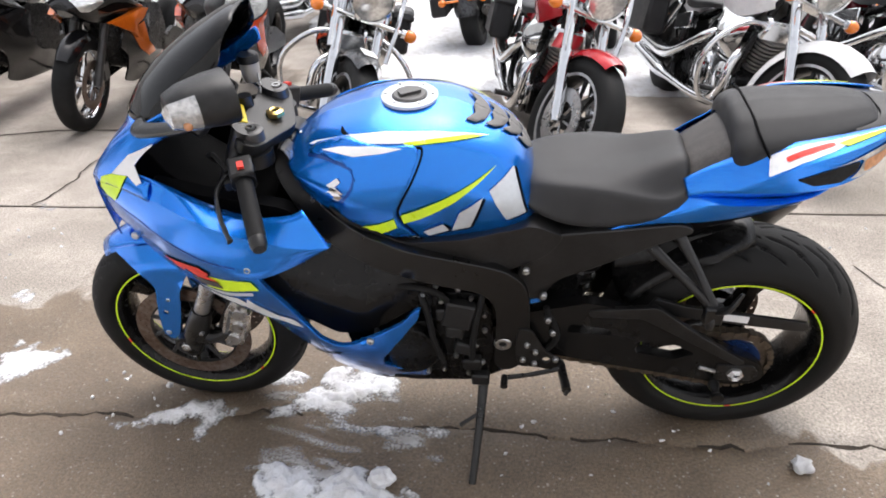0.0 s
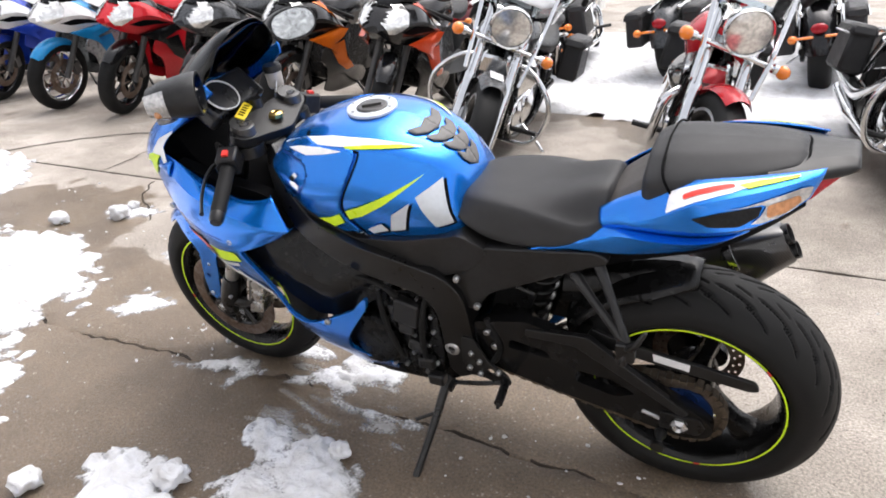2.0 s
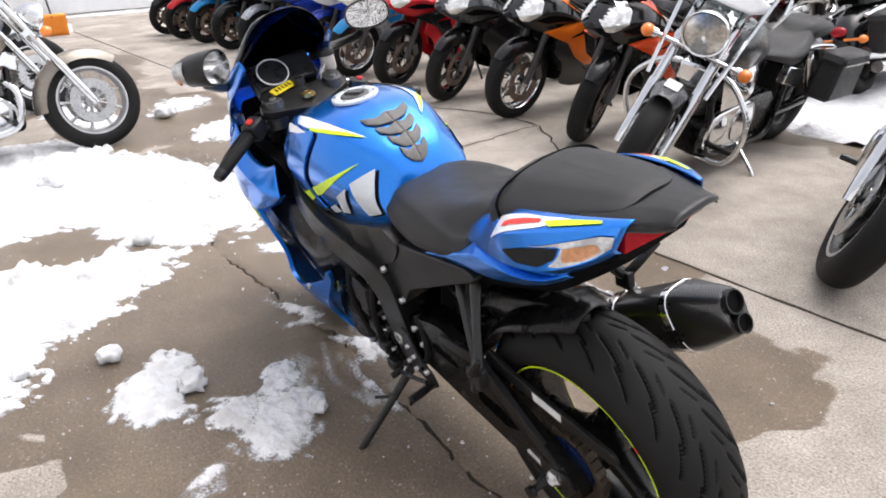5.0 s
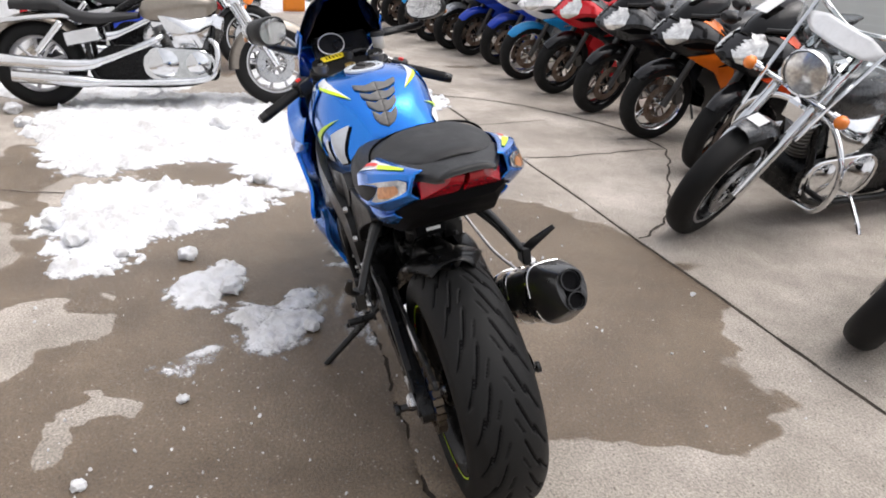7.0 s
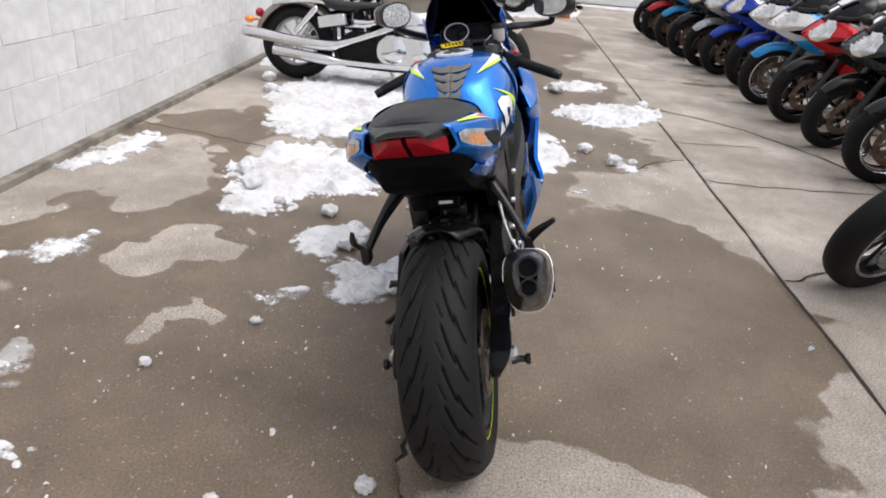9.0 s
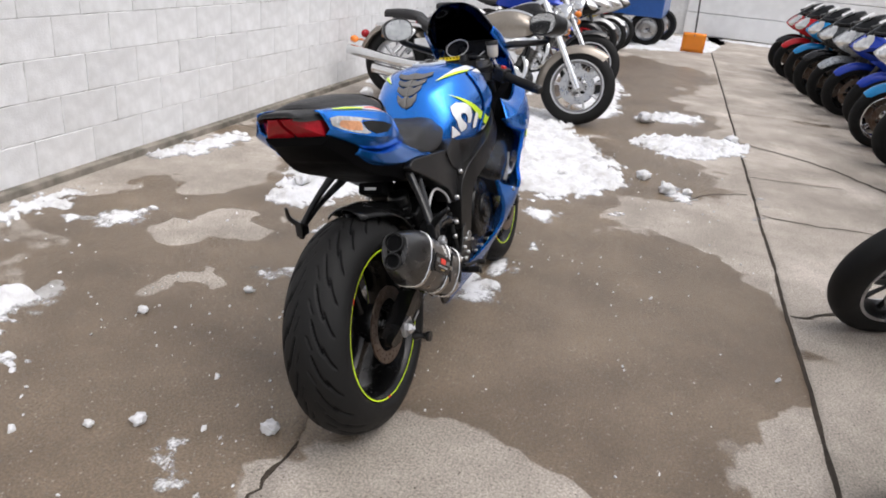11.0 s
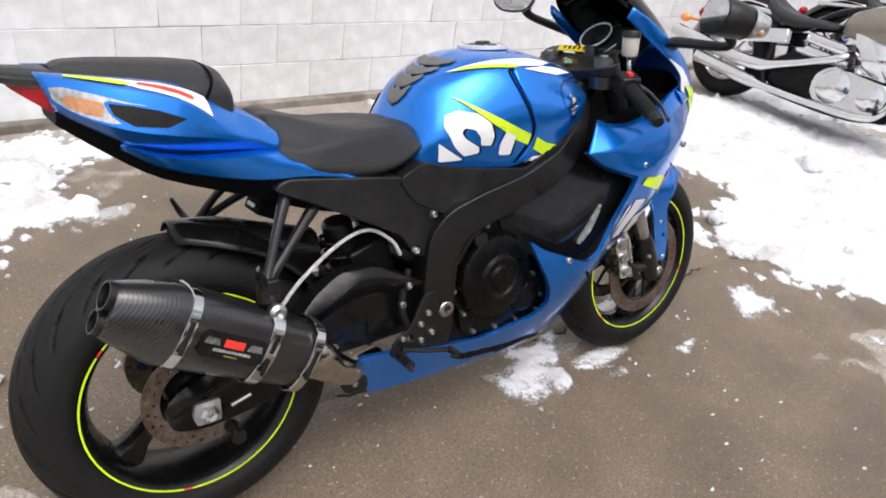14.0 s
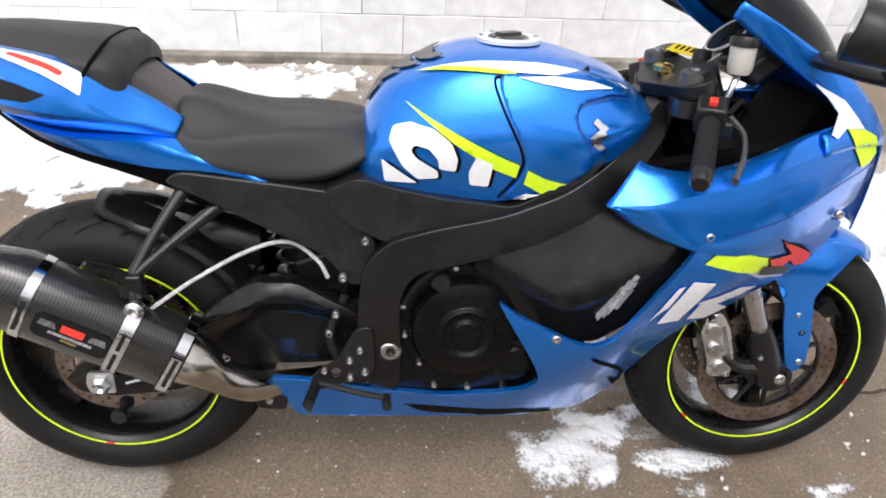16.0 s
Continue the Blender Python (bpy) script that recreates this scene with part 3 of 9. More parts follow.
def thin_rim(m, full, most=1.0):
    """Lets the ground show through where the snow lies thin, grain by grain."""
    n, l = m.node_tree.nodes, m.node_tree.links
    at = n.new("ShaderNodeAttribute")
    at.attribute_name = "thick"
    tc, nz = n.new("ShaderNodeTexCoord"), n.new("ShaderNodeTexNoise")
    nz.inputs["Scale"].default_value, nz.inputs["Detail"].default_value = 130, 6
    l.new(tc.outputs["Object"], nz.inputs["Vector"])
    mr = n.new("ShaderNodeMapRange")
    mr.inputs["From Max"].default_value = full
    l.new(at.outputs["Fac"], mr.inputs["Value"])
    ad = n.new("ShaderNodeMath")
    ad.operation = "MULTIPLY_ADD"
    l.new(nz.outputs["Fac"], ad.inputs[0])
    ad.inputs[1].default_value = 1.6
    sh = n.new("ShaderNodeMath")
    sh.operation = "MULTIPLY_ADD"
    l.new(mr.outputs[0], sh.inputs[0])
    sh.inputs[1].default_value, sh.inputs[2].default_value = 1.25, -0.72
    l.new(sh.outputs[0], ad.inputs[2])
    cl = n.new("ShaderNodeMapRange")
    cl.inputs["From Max"].default_value, cl.inputs["To Max"].default_value = 0.75, most
    l.new(ad.outputs[0], cl.inputs["Value"])
    l.new(cl.outputs[0], n["Principled BSDF"].inputs["Alpha"])
    return m


LUMP_SNOW = SNOW.copy()
thin_rim(SNOW, 0.012)
thin_rim(SLUSH, 0.004, 0.6)


def snow_patch(outline, height, seed, step=0.012, cover=0.0, mat=None, label="patch of old trodden snow on the concrete", lumps=1.0, soft=0.16, rag=0.8, cell=1.0, streak=1.0):
    """Snow whose surface sinks into the ground along a ragged edge."""
    o = [np.array(p, float) for p in outline]
    o = smooth_line(o, 5, True)
    P = np.array(o)
    lo, hi = P.min(0) - 0.12, P.max(0) + 0.12
    Q = np.roll(P, -1, 0)
    E = Q - P
    nx, ny = int((hi[0] - lo[0]) / step) + 2, int((hi[1] - lo[1]) / step) + 2
    bm = bmn()
    grid = {}
    for i in range(nx):
        for j in range(ny):
            p = lo + np.array((i, j)) * step
            u = np.clip(((p - P) * E).sum(1) / (E * E).sum(1), 0, 1)
            d = np.sqrt((((P + E * u[:, None]) - p) ** 2).sum(1).min())
            d = d if inside(p, o) else -d
            if d < -0.1:
                continue
            px, py = p[0] * streak, p[1] + p[0] * 0.12
            q = (px * 0.8 - py * 0.6, px * 0.6 + py * 0.8) if streak == 1 else (px, py)
            wx = 0.05 * noise.noise((q[0] * 5, q[1] * 5, seed + 3))
            q = ((q[0] + wx) * cell, (q[1] - wx) * cell)
            k2 = (q[0] * 0.5 + q[1] * 0.87, q[1] * 0.5 - q[0] * 0.87)
            n1 = noise.noise((q[0] * 3.2, q[1] * 3.2, seed))
            n2 = noise.noise((q[0] * 9, q[1] * 9, seed + 5))
            n3 = noise.noise((k2[0] * 24, k2[1] * 24, seed + 9))
            n4 = noise.noise((q[0] * 57, q[1] * 57, seed + 2))
            e = min(1, max(-1, d / soft))
            body = e + rag * (0.45 * n1 + 0.55 * n2 + 0.5 * n3 + 0.25 * n4) + cover
            h = height * (min(1.0, body) if body > 0 else body) * (0.55 + lumps * (1.1 * max(0, n2) + 0.55 * abs(n3) + 0.22 * n4)) - 0.002
            grid[i, j] = (p, max(-0.012, h))
    vs = {}
    thick = bm.verts.layers.float.new("thick")
    for (i, j), (p, h) in grid.items():
        if all((i + a, j + b) in grid for a, b in ((0, 1), (1, 0), (1, 1))):
            quad = [(i, j), (i + 1, j), (i + 1, j + 1), (i, j + 1)]
            if max(grid[k][1] for k in quad) > 0.001:
                for k in quad:
                    if k not in vs:
                        w = grid[k]
                        vs[k] = bm.verts.new((*w[0], w[1]))
                        vs[k][thick] = max(0, w[1])
                bm.faces.new([vs[k] for k in quad])
    return tagged(part("snow_patch", bm, mat or SNOW, sharp=80), label, "snow", "snow on the lot", kind="stuff")


def snow_lump(x, y, r, seed, flat=0.75):
    bm = bmn()
    bmesh.ops.create_icosphere(bm, subdivisions=3, radius=r)
    for v in bm.verts:
        d = v.co.normalized()
        v.co *= 0.85 + 0.38 * noise.noise(d * 1.9 + V(seed, 0, 0)) + 0.24 * noise.noise(d * 4.5 + V(0, seed, 0)) + 0.1 * noise.noise(d * 11 + V(0, seed, 3))
        v.co.z *= flat
    ob = part("snow_lump", bm, LUMP_SNOW, sharp=80)
    place(ob, pose(x, y, r * flat * 0.72, 0, 0, seed * 40))
    return tagged(ob, "rounded lump of packed snow on the concrete", "snow lump", "lumps of snow")


snow_patch([(-4.2, -1.95), (-4.95, -1.4), (-5.0, -0.5), (-4.3, -0.1), (-3.4, 0.38), (-2.83, 0.4), (-2.4, 0.1), (-2.35, -0.2), (-2.6, -0.5), (-3.0, -0.7), (-2.85, -1.1), (-2.8, -1.45), (-3.2, -1.7)], 0.045, 1, step=0.022, cover=0.0, rag=1.1)
snow_patch([(-2.15, -1.45), (-2.7, -1.2), (-2.55, -0.84), (-2.45, -0.3), (-2.05, -0.5), (-1.76, -0.88), (-1.45, -1.13), (-1.62, -1.32)], 0.05, 32, step=0.018, cover=0.08, rag=1.05)
snow_patch([(-1.35, -0.8), (-1.47, -0.68), (-1.43, -0.54), (-1.28, -0.55), (-1.16, -0.59), (-1.06, -0.66), (-1.11, -0.79), (-1.25, -0.86)], 0.034, 2, step=0.009, cover=0.12, rag=0.95, soft=0.1)
snow_patch([(-1.12, -0.58), (-1.15, -0.5), (-1.1, -0.45), (-1.16, -0.36), (-1.11, -0.29), (-0.99, -0.33), (-0.89, -0.3), (-0.74, -0.38), (-0.7, -0.47), (-0.75, -0.57), (-0.93, -0.63)], 0.026, 3, step=0.008, cover=0.06, rag=1.0, soft=0.09)
snow_patch([(-0.62, -0.92), (-0.83, -0.77), (-0.85, -0.6), (-0.65, -0.7), (-0.56, -0.84)], 0.014, 4, cover=-0.12)
snow_patch([(-1.78, -2.33), (-2.1, -2.3), (-2.5, -2.2), (-2.3, -2.05), (-1.77, -2.18)], 0.035, 5, cover=0.15)
snow_patch([(-0.78, -1.93), (-1.05, -1.7), (-0.9, -1.56), (-0.65, -1.67), (-0.68, -1.83)], 0.02, 6, cover=-0.15)
snow_patch([(-4.32, 0.36), (-4.8, 0.75), (-4.84, 1.25), (-4.4, 1.2), (-3.95, 0.75)], 0.05, 7, cover=0.0, rag=1.0)
snow_patch([(0.75, -0.95), (0.49, -1.03), (0.33, -1.07), (0.2, -1.2), (0.02, -1.27), (-0.12, -1.45), (-0.05, -1.71), (-0.3, -1.88), (-0.55, -2.05), (-0.91, -2.03), (-1.08, -2.22), (-0.38, -2.24), (0.5, -2.24), (1.6, -2.18), (1.6, -1.3)], 0.045, 8, step=0.02, cover=-0.16, rag=1.25)
snow_patch([(0.02, -1.5), (-0.28, -1.45), (-0.26, -1.34), (-0.02, -1.2), (0.12, -1.25)], 0.006, 33, cover=-0.3, rag=1.4, soft=0.08, mat=SLUSH, label="thin icy smear of slush on the concrete")
snow_patch([(-1.25, -0.1), (-1.17, -0.02), (-1.03, 0.06), (-0.86, 0.06), (-0.84, 0.0), (-0.95, -0.09), (-0.82, -0.1), (-0.71, -0.11), (-0.73, -0.16), (-1.0, -0.16), (-1.11, -0.1)], 0.010, 9, step=0.008, cover=-0.12, rag=1.5, soft=0.06, streak=0.4)
snow_patch([(-1.66, -0.17), (-1.53, -0.1), (-1.46, -0.02), (-1.35, -0.07), (-1.32, -0.12), (-1.39, -0.22), (-1.44, -0.15), (-1.57, -0.18)], 0.016, 10, step=0.008, cover=0.1, rag=1.0, soft=0.05)
snow_patch([(-1.3, -0.02), (-1.12, 0.07), (-0.85, 0.1), (-0.77, 0.02), (-0.71, -0.12), (-0.73, -0.29), (-0.97, -0.29), (-1.2, -0.35), (-1.22, -0.2)], 0.004, 11, step=0.008, cover=0.12, rag=1.6, soft=0.1, mat=SLUSH, label="thin scraped slush on the concrete", streak=0.3)
snow_patch([(-1.15, 0.04), (-1.27, 0.0), (-1.4, 0.02), (-1.52, 0.03), (-1.47, 0.09), (-1.28, 0.11), (-1.16, 0.1)], 0.008, 31, step=0.008, cover=-0.15, rag=1.4, soft=0.05, streak=0.5)
snow_patch([(-0.86, 0.03), (-1.0, -0.06), (-1.17, -0.05), (-1.15, 0.03), (-1.08, 0.13), (-0.93, 0.15), (-0.87, 0.1)], 0.018, 41, step=0.008, cover=0.0, rag=1.2, soft=0.05)
snow_patch([(-1.21, 0.13), (-1.36, 0.12), (-1.38, 0.17), (-1.24, 0.19)], 0.008, 42, step=0.008, cover=-0.1, rag=1.3, soft=0.05)
snow_patch([(-1.53, 0.14), (-1.63, 0.11), (-1.69, 0.16), (-1.55, 0.2)], 0.008, 43, step=0.008, cover=-0.1, rag=1.3, soft=0.05)
snow_patch([(-2.18, -0.07), (-2.2, 0.1), (-2.13, 0.2), (-1.98, 0.19), (-1.95, 0.08), (-2.05, -0.06)], 0.014, 12, step=0.01, cover=-0.08, rag=1.1, soft=0.08)
snow_patch([(-2.41, 0.48), (-2.3, 0.53), (-2.26, 0.43), (-2.33, 0.39)], 0.012, 13, cover=-0.05, rag=1.1, soft=0.06)
snow_patch([(-5.3, 0.3), (-5.9, 0.5), (-5.9, 0.95), (-5.4, 0.85)], 0.03, 14, cover=-0.2, rag=1.1)
snow_patch([(-5.1, -0.2), (-6.2, -0.5), (-7.6, -0.6), (-7.6, -0.1), (-6.2, 0.1), (-5.2, 0.15)], 0.03, 15, step=0.04, cover=-0.12)
snow_patch([(-5.0, -2.4), (-7.0, -2.5), (-12.0, -2.7), (-12.0, -1.2), (-8, -0.8), (-5.2, -1.0)], 0.04, 16, step=0.08, cover=0.1, cell=0.6)
snow_patch([(-11.6, -0.8), (-12.6, 0.7), (-13.5, 1.0), (-15.0, 0.9), (-15.5, -1.0), (-12, -2.0)], 0.06, 17, step=0.08, cover=0.25, cell=0.6)
snow_patch([(-15.9, 1.2), (-15.6, 2.6), (-16.2, 4.2), (-16.4, 1.5)], 0.03, 18, step=0.06, cover=-0.1)
snow_patch([(-2.0, 3.75), (-1.2, 3.55), (0.6, 3.35), (3.5, 3.5), (3.5, 7.5), (-2.5, 7.5), (-2.2, 4.6)], 0.06, 19, step=0.07, cover=0.45, cell=0.7)
snow_patch([(-3.05, 0.62), (-3.15, 0.82), (-2.9, 0.95), (-2.75, 0.8)], 0.015, 20, cover=-0.15)
snow_patch([(-3.3, 1.2), (-3.0, 1.26), (-2.7, 1.2), (-2.8, 1.32), (-3.2, 1.34)], 0.012, 21, cover=-0.15)
snow_patch([(0.25, -0.35), (0.5, -0.1), (0.7, -0.3), (0.45, -0.6)], 0.008, 22, cover=-0.8, rag=1.2)
for k, (x, y, r) in enumerate([(-1.55, -0.78, 0.045), (-1.2, -0.6, 0.05), (-2.0, -1.38, 0.055), (-2.25, -0.72, 0.05), (-3.75, -0.65, 0.085), (-2.95, 0.72, 0.06), (-2.55, -0.42, 0.05), (-3.0, 0.85, 0.035),
                               (-3.2, 0.55, 0.055), (-5.2, 0.4, 0.085), (-4.85, 1.15, 0.06), (-0.85, -0.33, 0.035), (0.40, -0.66, 0.016), (-0.18, -0.98, 0.022), (0.2, -0.2, 0.03),
                               (-1.62, -1.05, 0.035), (-1.78, -1.25, 0.06), (-4.0, -1.95, 0.06), (-4.4, -2.1, 0.07), (-1.42, -0.6, 0.03), (-0.5, -0.75, 0.02), (0.33, -0.55, 0.025), (-3.4, 0.2, 0.05), (-2.9, 0.05, 0.04)]):
    snow_lump(x, y, r, k + 1.0)


def crumbs():
    """Scattered crumbs of ice and snow."""
    bm = bmn()
    rnd = random.Random(5)
    for _ in range(900):
        x, y = rnd.uniform(-4.5, 1.2), rnd.gauss(-0.4, 0.9)
        if y < -2.2 or y > 1.6:
            continue
        if noise.noise((x * 1.6, y * 1.6, 8)) < -0.05:
            continue
        r = rnd.uniform(0.002, 0.007) * (2.0 if rnd.random() < 0.06 else 1)
        g = bmesh.ops.create_icosphere(bm, subdivisions=1, radius=r, matrix=Matrix.LocRotScale((x, y, r * 0.35), Euler((rnd.random() * 6, rnd.random() * 6, 0)), (1.3, 0.9, 0.6)))
        for v in g["verts"]:
            v.co += V(rnd.uniform(-1, 1), rnd.uniform(-1, 1), rnd.uniform(-0.5, 0.5)) * r * 0.35
    return tagged(part("ice_crumbs", bm, LUMP_SNOW, sharp=60), "scattered crumbs of ice and snow on the concrete", "ice crumbs", kind="stuff")


crumbs()


# ---- the blue sport motorcycle, built upright and leant on its side stand ----
# Its own axes: x to the rear from the rear axle, y to its right, z up.
BIKE = thing("motorcycle", pose(0, 0.036, -0.004, 11.55, 0, 0.3), "blue sport motorcycle with neon yellow trim, leaning on its side stand", "motorcycle")


def tyre_mesh(parent, x0, R, half, b, slots, mat, na=720, nc=64, label=""):
    """A tyre with cut tread slots."""
    prof = smooth_line([(-0.85, R - b), (-0.97, R - b * 0.88), (-1.0, R - b * 0.72), (-0.93, R - b * 0.47), (-0.68, R - b * 0.2), (-0.36, R - b * 0.055), (0, R), (0.36, R - b * 0.055), (0.68, R - b * 0.2), (0.93, R - b * 0.47), (1.0, R - b * 0.72), (0.97, R - b * 0.88), (0.85, R - b)], 24)
    run = np.r_[0, np.cumsum([np.hypot((p[0] - q[0]) * half, p[1] - q[1]) for p, q in zip(prof, prof[1:])])]
    at = np.linspace(0, run[-1], nc)
    py, pr = np.interp(at, run, [p[0] * half for p in prof]), np.interp(at, run, [p[1] for p in prof])
    th = np.linspace(0, 2 * np.pi, na, endpoint=False)
    T, y = np.meshgrid(th, py, indexing="ij")
    r = np.meshgrid(th, pr, indexing="ij")[1]
    cut = np.zeros_like(T)
    per = 2 * np.pi / slots
    for side in (-1, 1):
        for k, (a0, length, y0, y1, w) in enumerate(((0.0, 1.25, 0.2, 0.62, 0.05), (0.55, 0.95, 0.5, 0.86, 0.045), (0.25, 0.5, 0.1, 0.3, 0.035))):
            sh = per * (0.5 if side > 0 else 0)
            for rep in (0, 1):
                u = (T + sh - per * a0 - per * rep) % (per * 2)
                u = u / (per * length)
                ok = (u > 0) & (u < 1)
                yc = half * (y1 + (y0 - y1) * u ** 0.8) * side
                ww = half * w * np.clip(np.minimum(u, 1 - u) * 6, 0.15, 1)
                cut = np.maximum(cut, ok * np.clip((ww - np.abs(y - yc)) / (half * 0.035), 0, 1))
    r = r - 0.006 * cut
    co = np.stack([x0 + r * np.cos(T), y, R + r * np.sin(T)], -1).reshape(-1, 3)
    i, j = np.meshgrid(np.arange(na), np.arange(nc - 1), indexing="ij")
    a, c = i * nc + j, ((i + 1) % na) * nc + j
    f = np.stack([a, a + 1, c + 1, c], -1).reshape(-1, 4)
    me = bpy.data.meshes.new("tyre")
    me.from_pydata(co.tolist(), [], f.tolist())
    me.materials.append(mat)
    me.materials.append(BLACK_LINE)
    # Slot faces are coloured black: dark rubber, with added shade that deepens the grooves.
    deep = (cut > 0.5).reshape(-1)
    me.polygons.foreach_set("material_index", np.where(deep[f].sum(1) > 2, 1, 0).astype(np.int32).tolist())
    me.shade_smooth()
    ob = new("tyre", me)
    ob.parent = parent
    if label:
        ob["label"] = label
    return ob


def arc_pts(c, r, a0, a1, n):
    return [(c[0] + r * math.cos(radians(a0 + (a1 - a0) * i / n)), c[1] + r * math.sin(radians(a0 + (a1 - a0) * i / n))) for i in range(n + 1)]


def circle(c, r, n=12, a=0):
    return arc_pts(c, r, a, a + 360 * (1 - 1 / n), n - 1)


def rim_parts(wheel, x0, R, half, spokes, mat=RIM, turn=0, hub=0.05, rim_r=0.219, spoke_w=0.026):
    bm = bmn()
    lathe(bm, [(rim_r, -half), (rim_r - 0.004, -half - 0.004), (rim_r - 0.012, -half + 0.001), (rim_r - 0.022, -half + 0.02), (rim_r - 0.03, -half * 0.3), (rim_r - 0.03, half * 0.3), (rim_r - 0.022, half - 0.02),
               (rim_r - 0.012, half - 0.001), (rim_r - 0.004, half + 0.004), (rim_r, half)], (x0, 0, R), "y", 72, closed=False)
    part("rim", bm, mat, wheel, "gloss black cast rim")
    for k in range(spokes):
        a = radians(turn + 360 * k / spokes)
        d, s = V(math.cos(a), 0, math.sin(a)), V(-math.sin(a), 0, math.cos(a))
        bm = bmn()
        secs = []
        for r, w, t in ((hub * 0.8, 0.03, 0.034), (0.09, spoke_w * 0.8, 0.028), (0.15, spoke_w * 0.85, 0.024), (rim_r - 0.026, spoke_w * 1.5, 0.03)):
            c = V(x0, 0, R) + d * r
            secs.append([c + s * w * cx + V(0, 1, 0) * t * cy for cx, cy in ((-1, -0.5), (-0.6, -1), (0.6, -1), (1, -0.5), (1, 0.5), (0.6, 1), (-0.6, 1), (-1, 0.5))])
        loft(bm, secs, closed=True)
        part("spoke", bm, mat, wheel)
    bm = bmn()
    lathe(bm, [(0.012, -half * 0.95), (hub * 0.7, -half * 0.95), (hub, -half * 0.6), (hub, half * 0.6), (hub * 0.7, half * 0.95), (0.012, half * 0.95)], (x0, 0, R), "y", 28)
    part("hub", bm, mat, wheel)


def rim_tape(wheel, x0, R, half, turn=0, rim_r=0.2165):
    for side in (-1, 1):
        for k in range(3):
            for name, a0, a1, mat, lab in (("rim_tape", 3, 118.5, NEON, "neon yellow rim tape"), ("rim_tape_end", -1, 2.6, RED, "red end of the rim tape")):
                bm = bmn()
                y = side * (half + 0.0048)
                lathe(bm, [(rim_r - 0.004, y - 0.0008 * side), (rim_r - 0.004, y), (rim_r, y), (rim_r, y - 0.0008 * side)], (x0, 0, R), "y", 40 if a1 > 50 else 4, arc=(radians(turn + 120 * k + a0), radians(turn + 120 * k + a1)))
                part(name, bm, mat, wheel, lab)


def disc(bm, c, r0, r1, y, t=0.005, rows=((0.33, 22), (0.68, 22)), hole=0.004, wave=0):
    outer = [(c[0] + (r1 + (wave * math.cos(10 * radians(a)))) * math.cos(radians(a)), c[1] + (r1 + wave * math.cos(10 * radians(a))) * math.sin(radians(a))) for a in range(0, 360, 5)]
    holes = [circle(c, r0, 48)]
    for f, n in rows:
        for k in range(n):
            a = 2 * math.pi * (k + f) / n
            rr = r0 + (r1 - r0) * f
            holes.append(circle((c[0] + rr * math.cos(a), c[1] + rr * math.sin(a)), hole, 6))
    slab(bm, outer, y - t / 2, y + t / 2, holes)


# Wheels
FX, FR, RR = -1.385, 0.298, 0.315
rear = part("rear_wheel", (lambda b: (lathe(b, [(0.0125, -0.14), (0.0125, 0.14), (0.008, 0.14), (0.008, -0.14)], (0, 0, RR), "y", 16), b)[1])(bmn()), STEEL, BIKE, "black rear wheel with a wide worn tyre")
tyre_mesh(rear, 0, RR, 0.092, 0.096, 22, WORN, 1150, 110, "wide black road tyre with diagonal grooves")
rim_parts(rear, 0, RR, 0.076, 3, RIM, 75, 0.055)
rim_tape(rear, 0, RR, 0.076, 40)
bm = bmn()
disc(bm, (0, RR), 0.075, 0.11, 0.088)
part("rear_brake_disc", bm, DISC, rear, "drilled steel brake disc")
bm = bmn()
teeth = []
for k in range(44):
    for da, r in ((0, 0.086), (2.4, 0.094), (4.2, 0.094), (6.4, 0.086)):
        teeth.append((math.cos(radians(k * 360 / 44 + da)) * r, RR + math.sin(radians(k * 360 / 44 + da)) * r))
slab(bm, teeth, -0.107, -0.101, [circle((0, RR), 0.03, 20)] + [circle((0.058 * math.cos(a), RR + 0.058 * math.sin(a)), 0.013, 10) for a in np.arange(6) * math.pi / 3])
part("sprocket", bm, CHAIN, rear, "toothed rear sprocket")
bm = bmn()
lathe(bm, [(0.02, -0.112), (0.066, -0.112), (0.066, -0.106), (0.02, -0.106)], (0, 0, RR), "y", 36)
part("sprocket_carrier", bm, ANOD_BLUE, rear, "blue anodised carrier")

front = part("front_wheel", (lambda b: (lathe(b, [(0.013, -0.12), (0.013, 0.12), (0.008, 0.12), (0.008, -0.12)], (FX, 0, FR), "y", 16), b)[1])(bmn()), STEEL, BIKE, "black front wheel with twin brake discs")
tyre_mesh(front, FX, FR, 0.062, 0.079, 22, RUBBER, 520, 44, "black road tyre")
rim_parts(front, FX, FR, 0.05, 3, RIM, 20, 0.045)
rim_tape(front, FX, FR, 0.05, 75)
for s in (-1, 1):
    bm = bmn()
    disc(bm, (FX, FR), 0.118, 0.155, s * 0.068, rows=((0.3, 30), (0.7, 30)), hole=0.0032)
    d = part("brake_disc", bm, DISC, front, "rusty drilled brake disc")
    bm = bmn()
    for k in range(10):
        a = k * 36
        tube(bm, [(FX + 0.05 * math.cos(radians(a)), s * 0.062, FR + 0.05 * math.sin(radians(a))), (FX + 0.118 * math.cos(radians(a + 9)), s * 0.066, FR + 0.118 * math.sin(radians(a + 9)))], 0.006, 6, smooth=False)
    lathe(bm, [(0.035, s * 0.058), (0.055, s * 0.058), (0.055, s * 0.066), (0.035, s * 0.066)], (FX, 0, FR), "y", 30)
    lathe(bm, [(0.113, s * 0.062), (0.121, s * 0.062), (0.121, s * 0.07), (0.113, s * 0.07)], (FX, 0, FR), "y", 40)
    part("disc_carrier", bm, SATIN, d)["kind"] = "stuff"

# Fork, brakes, front fender
FD = V(math.sin(radians(23.8)), 0, math.cos(radians(23.8)))


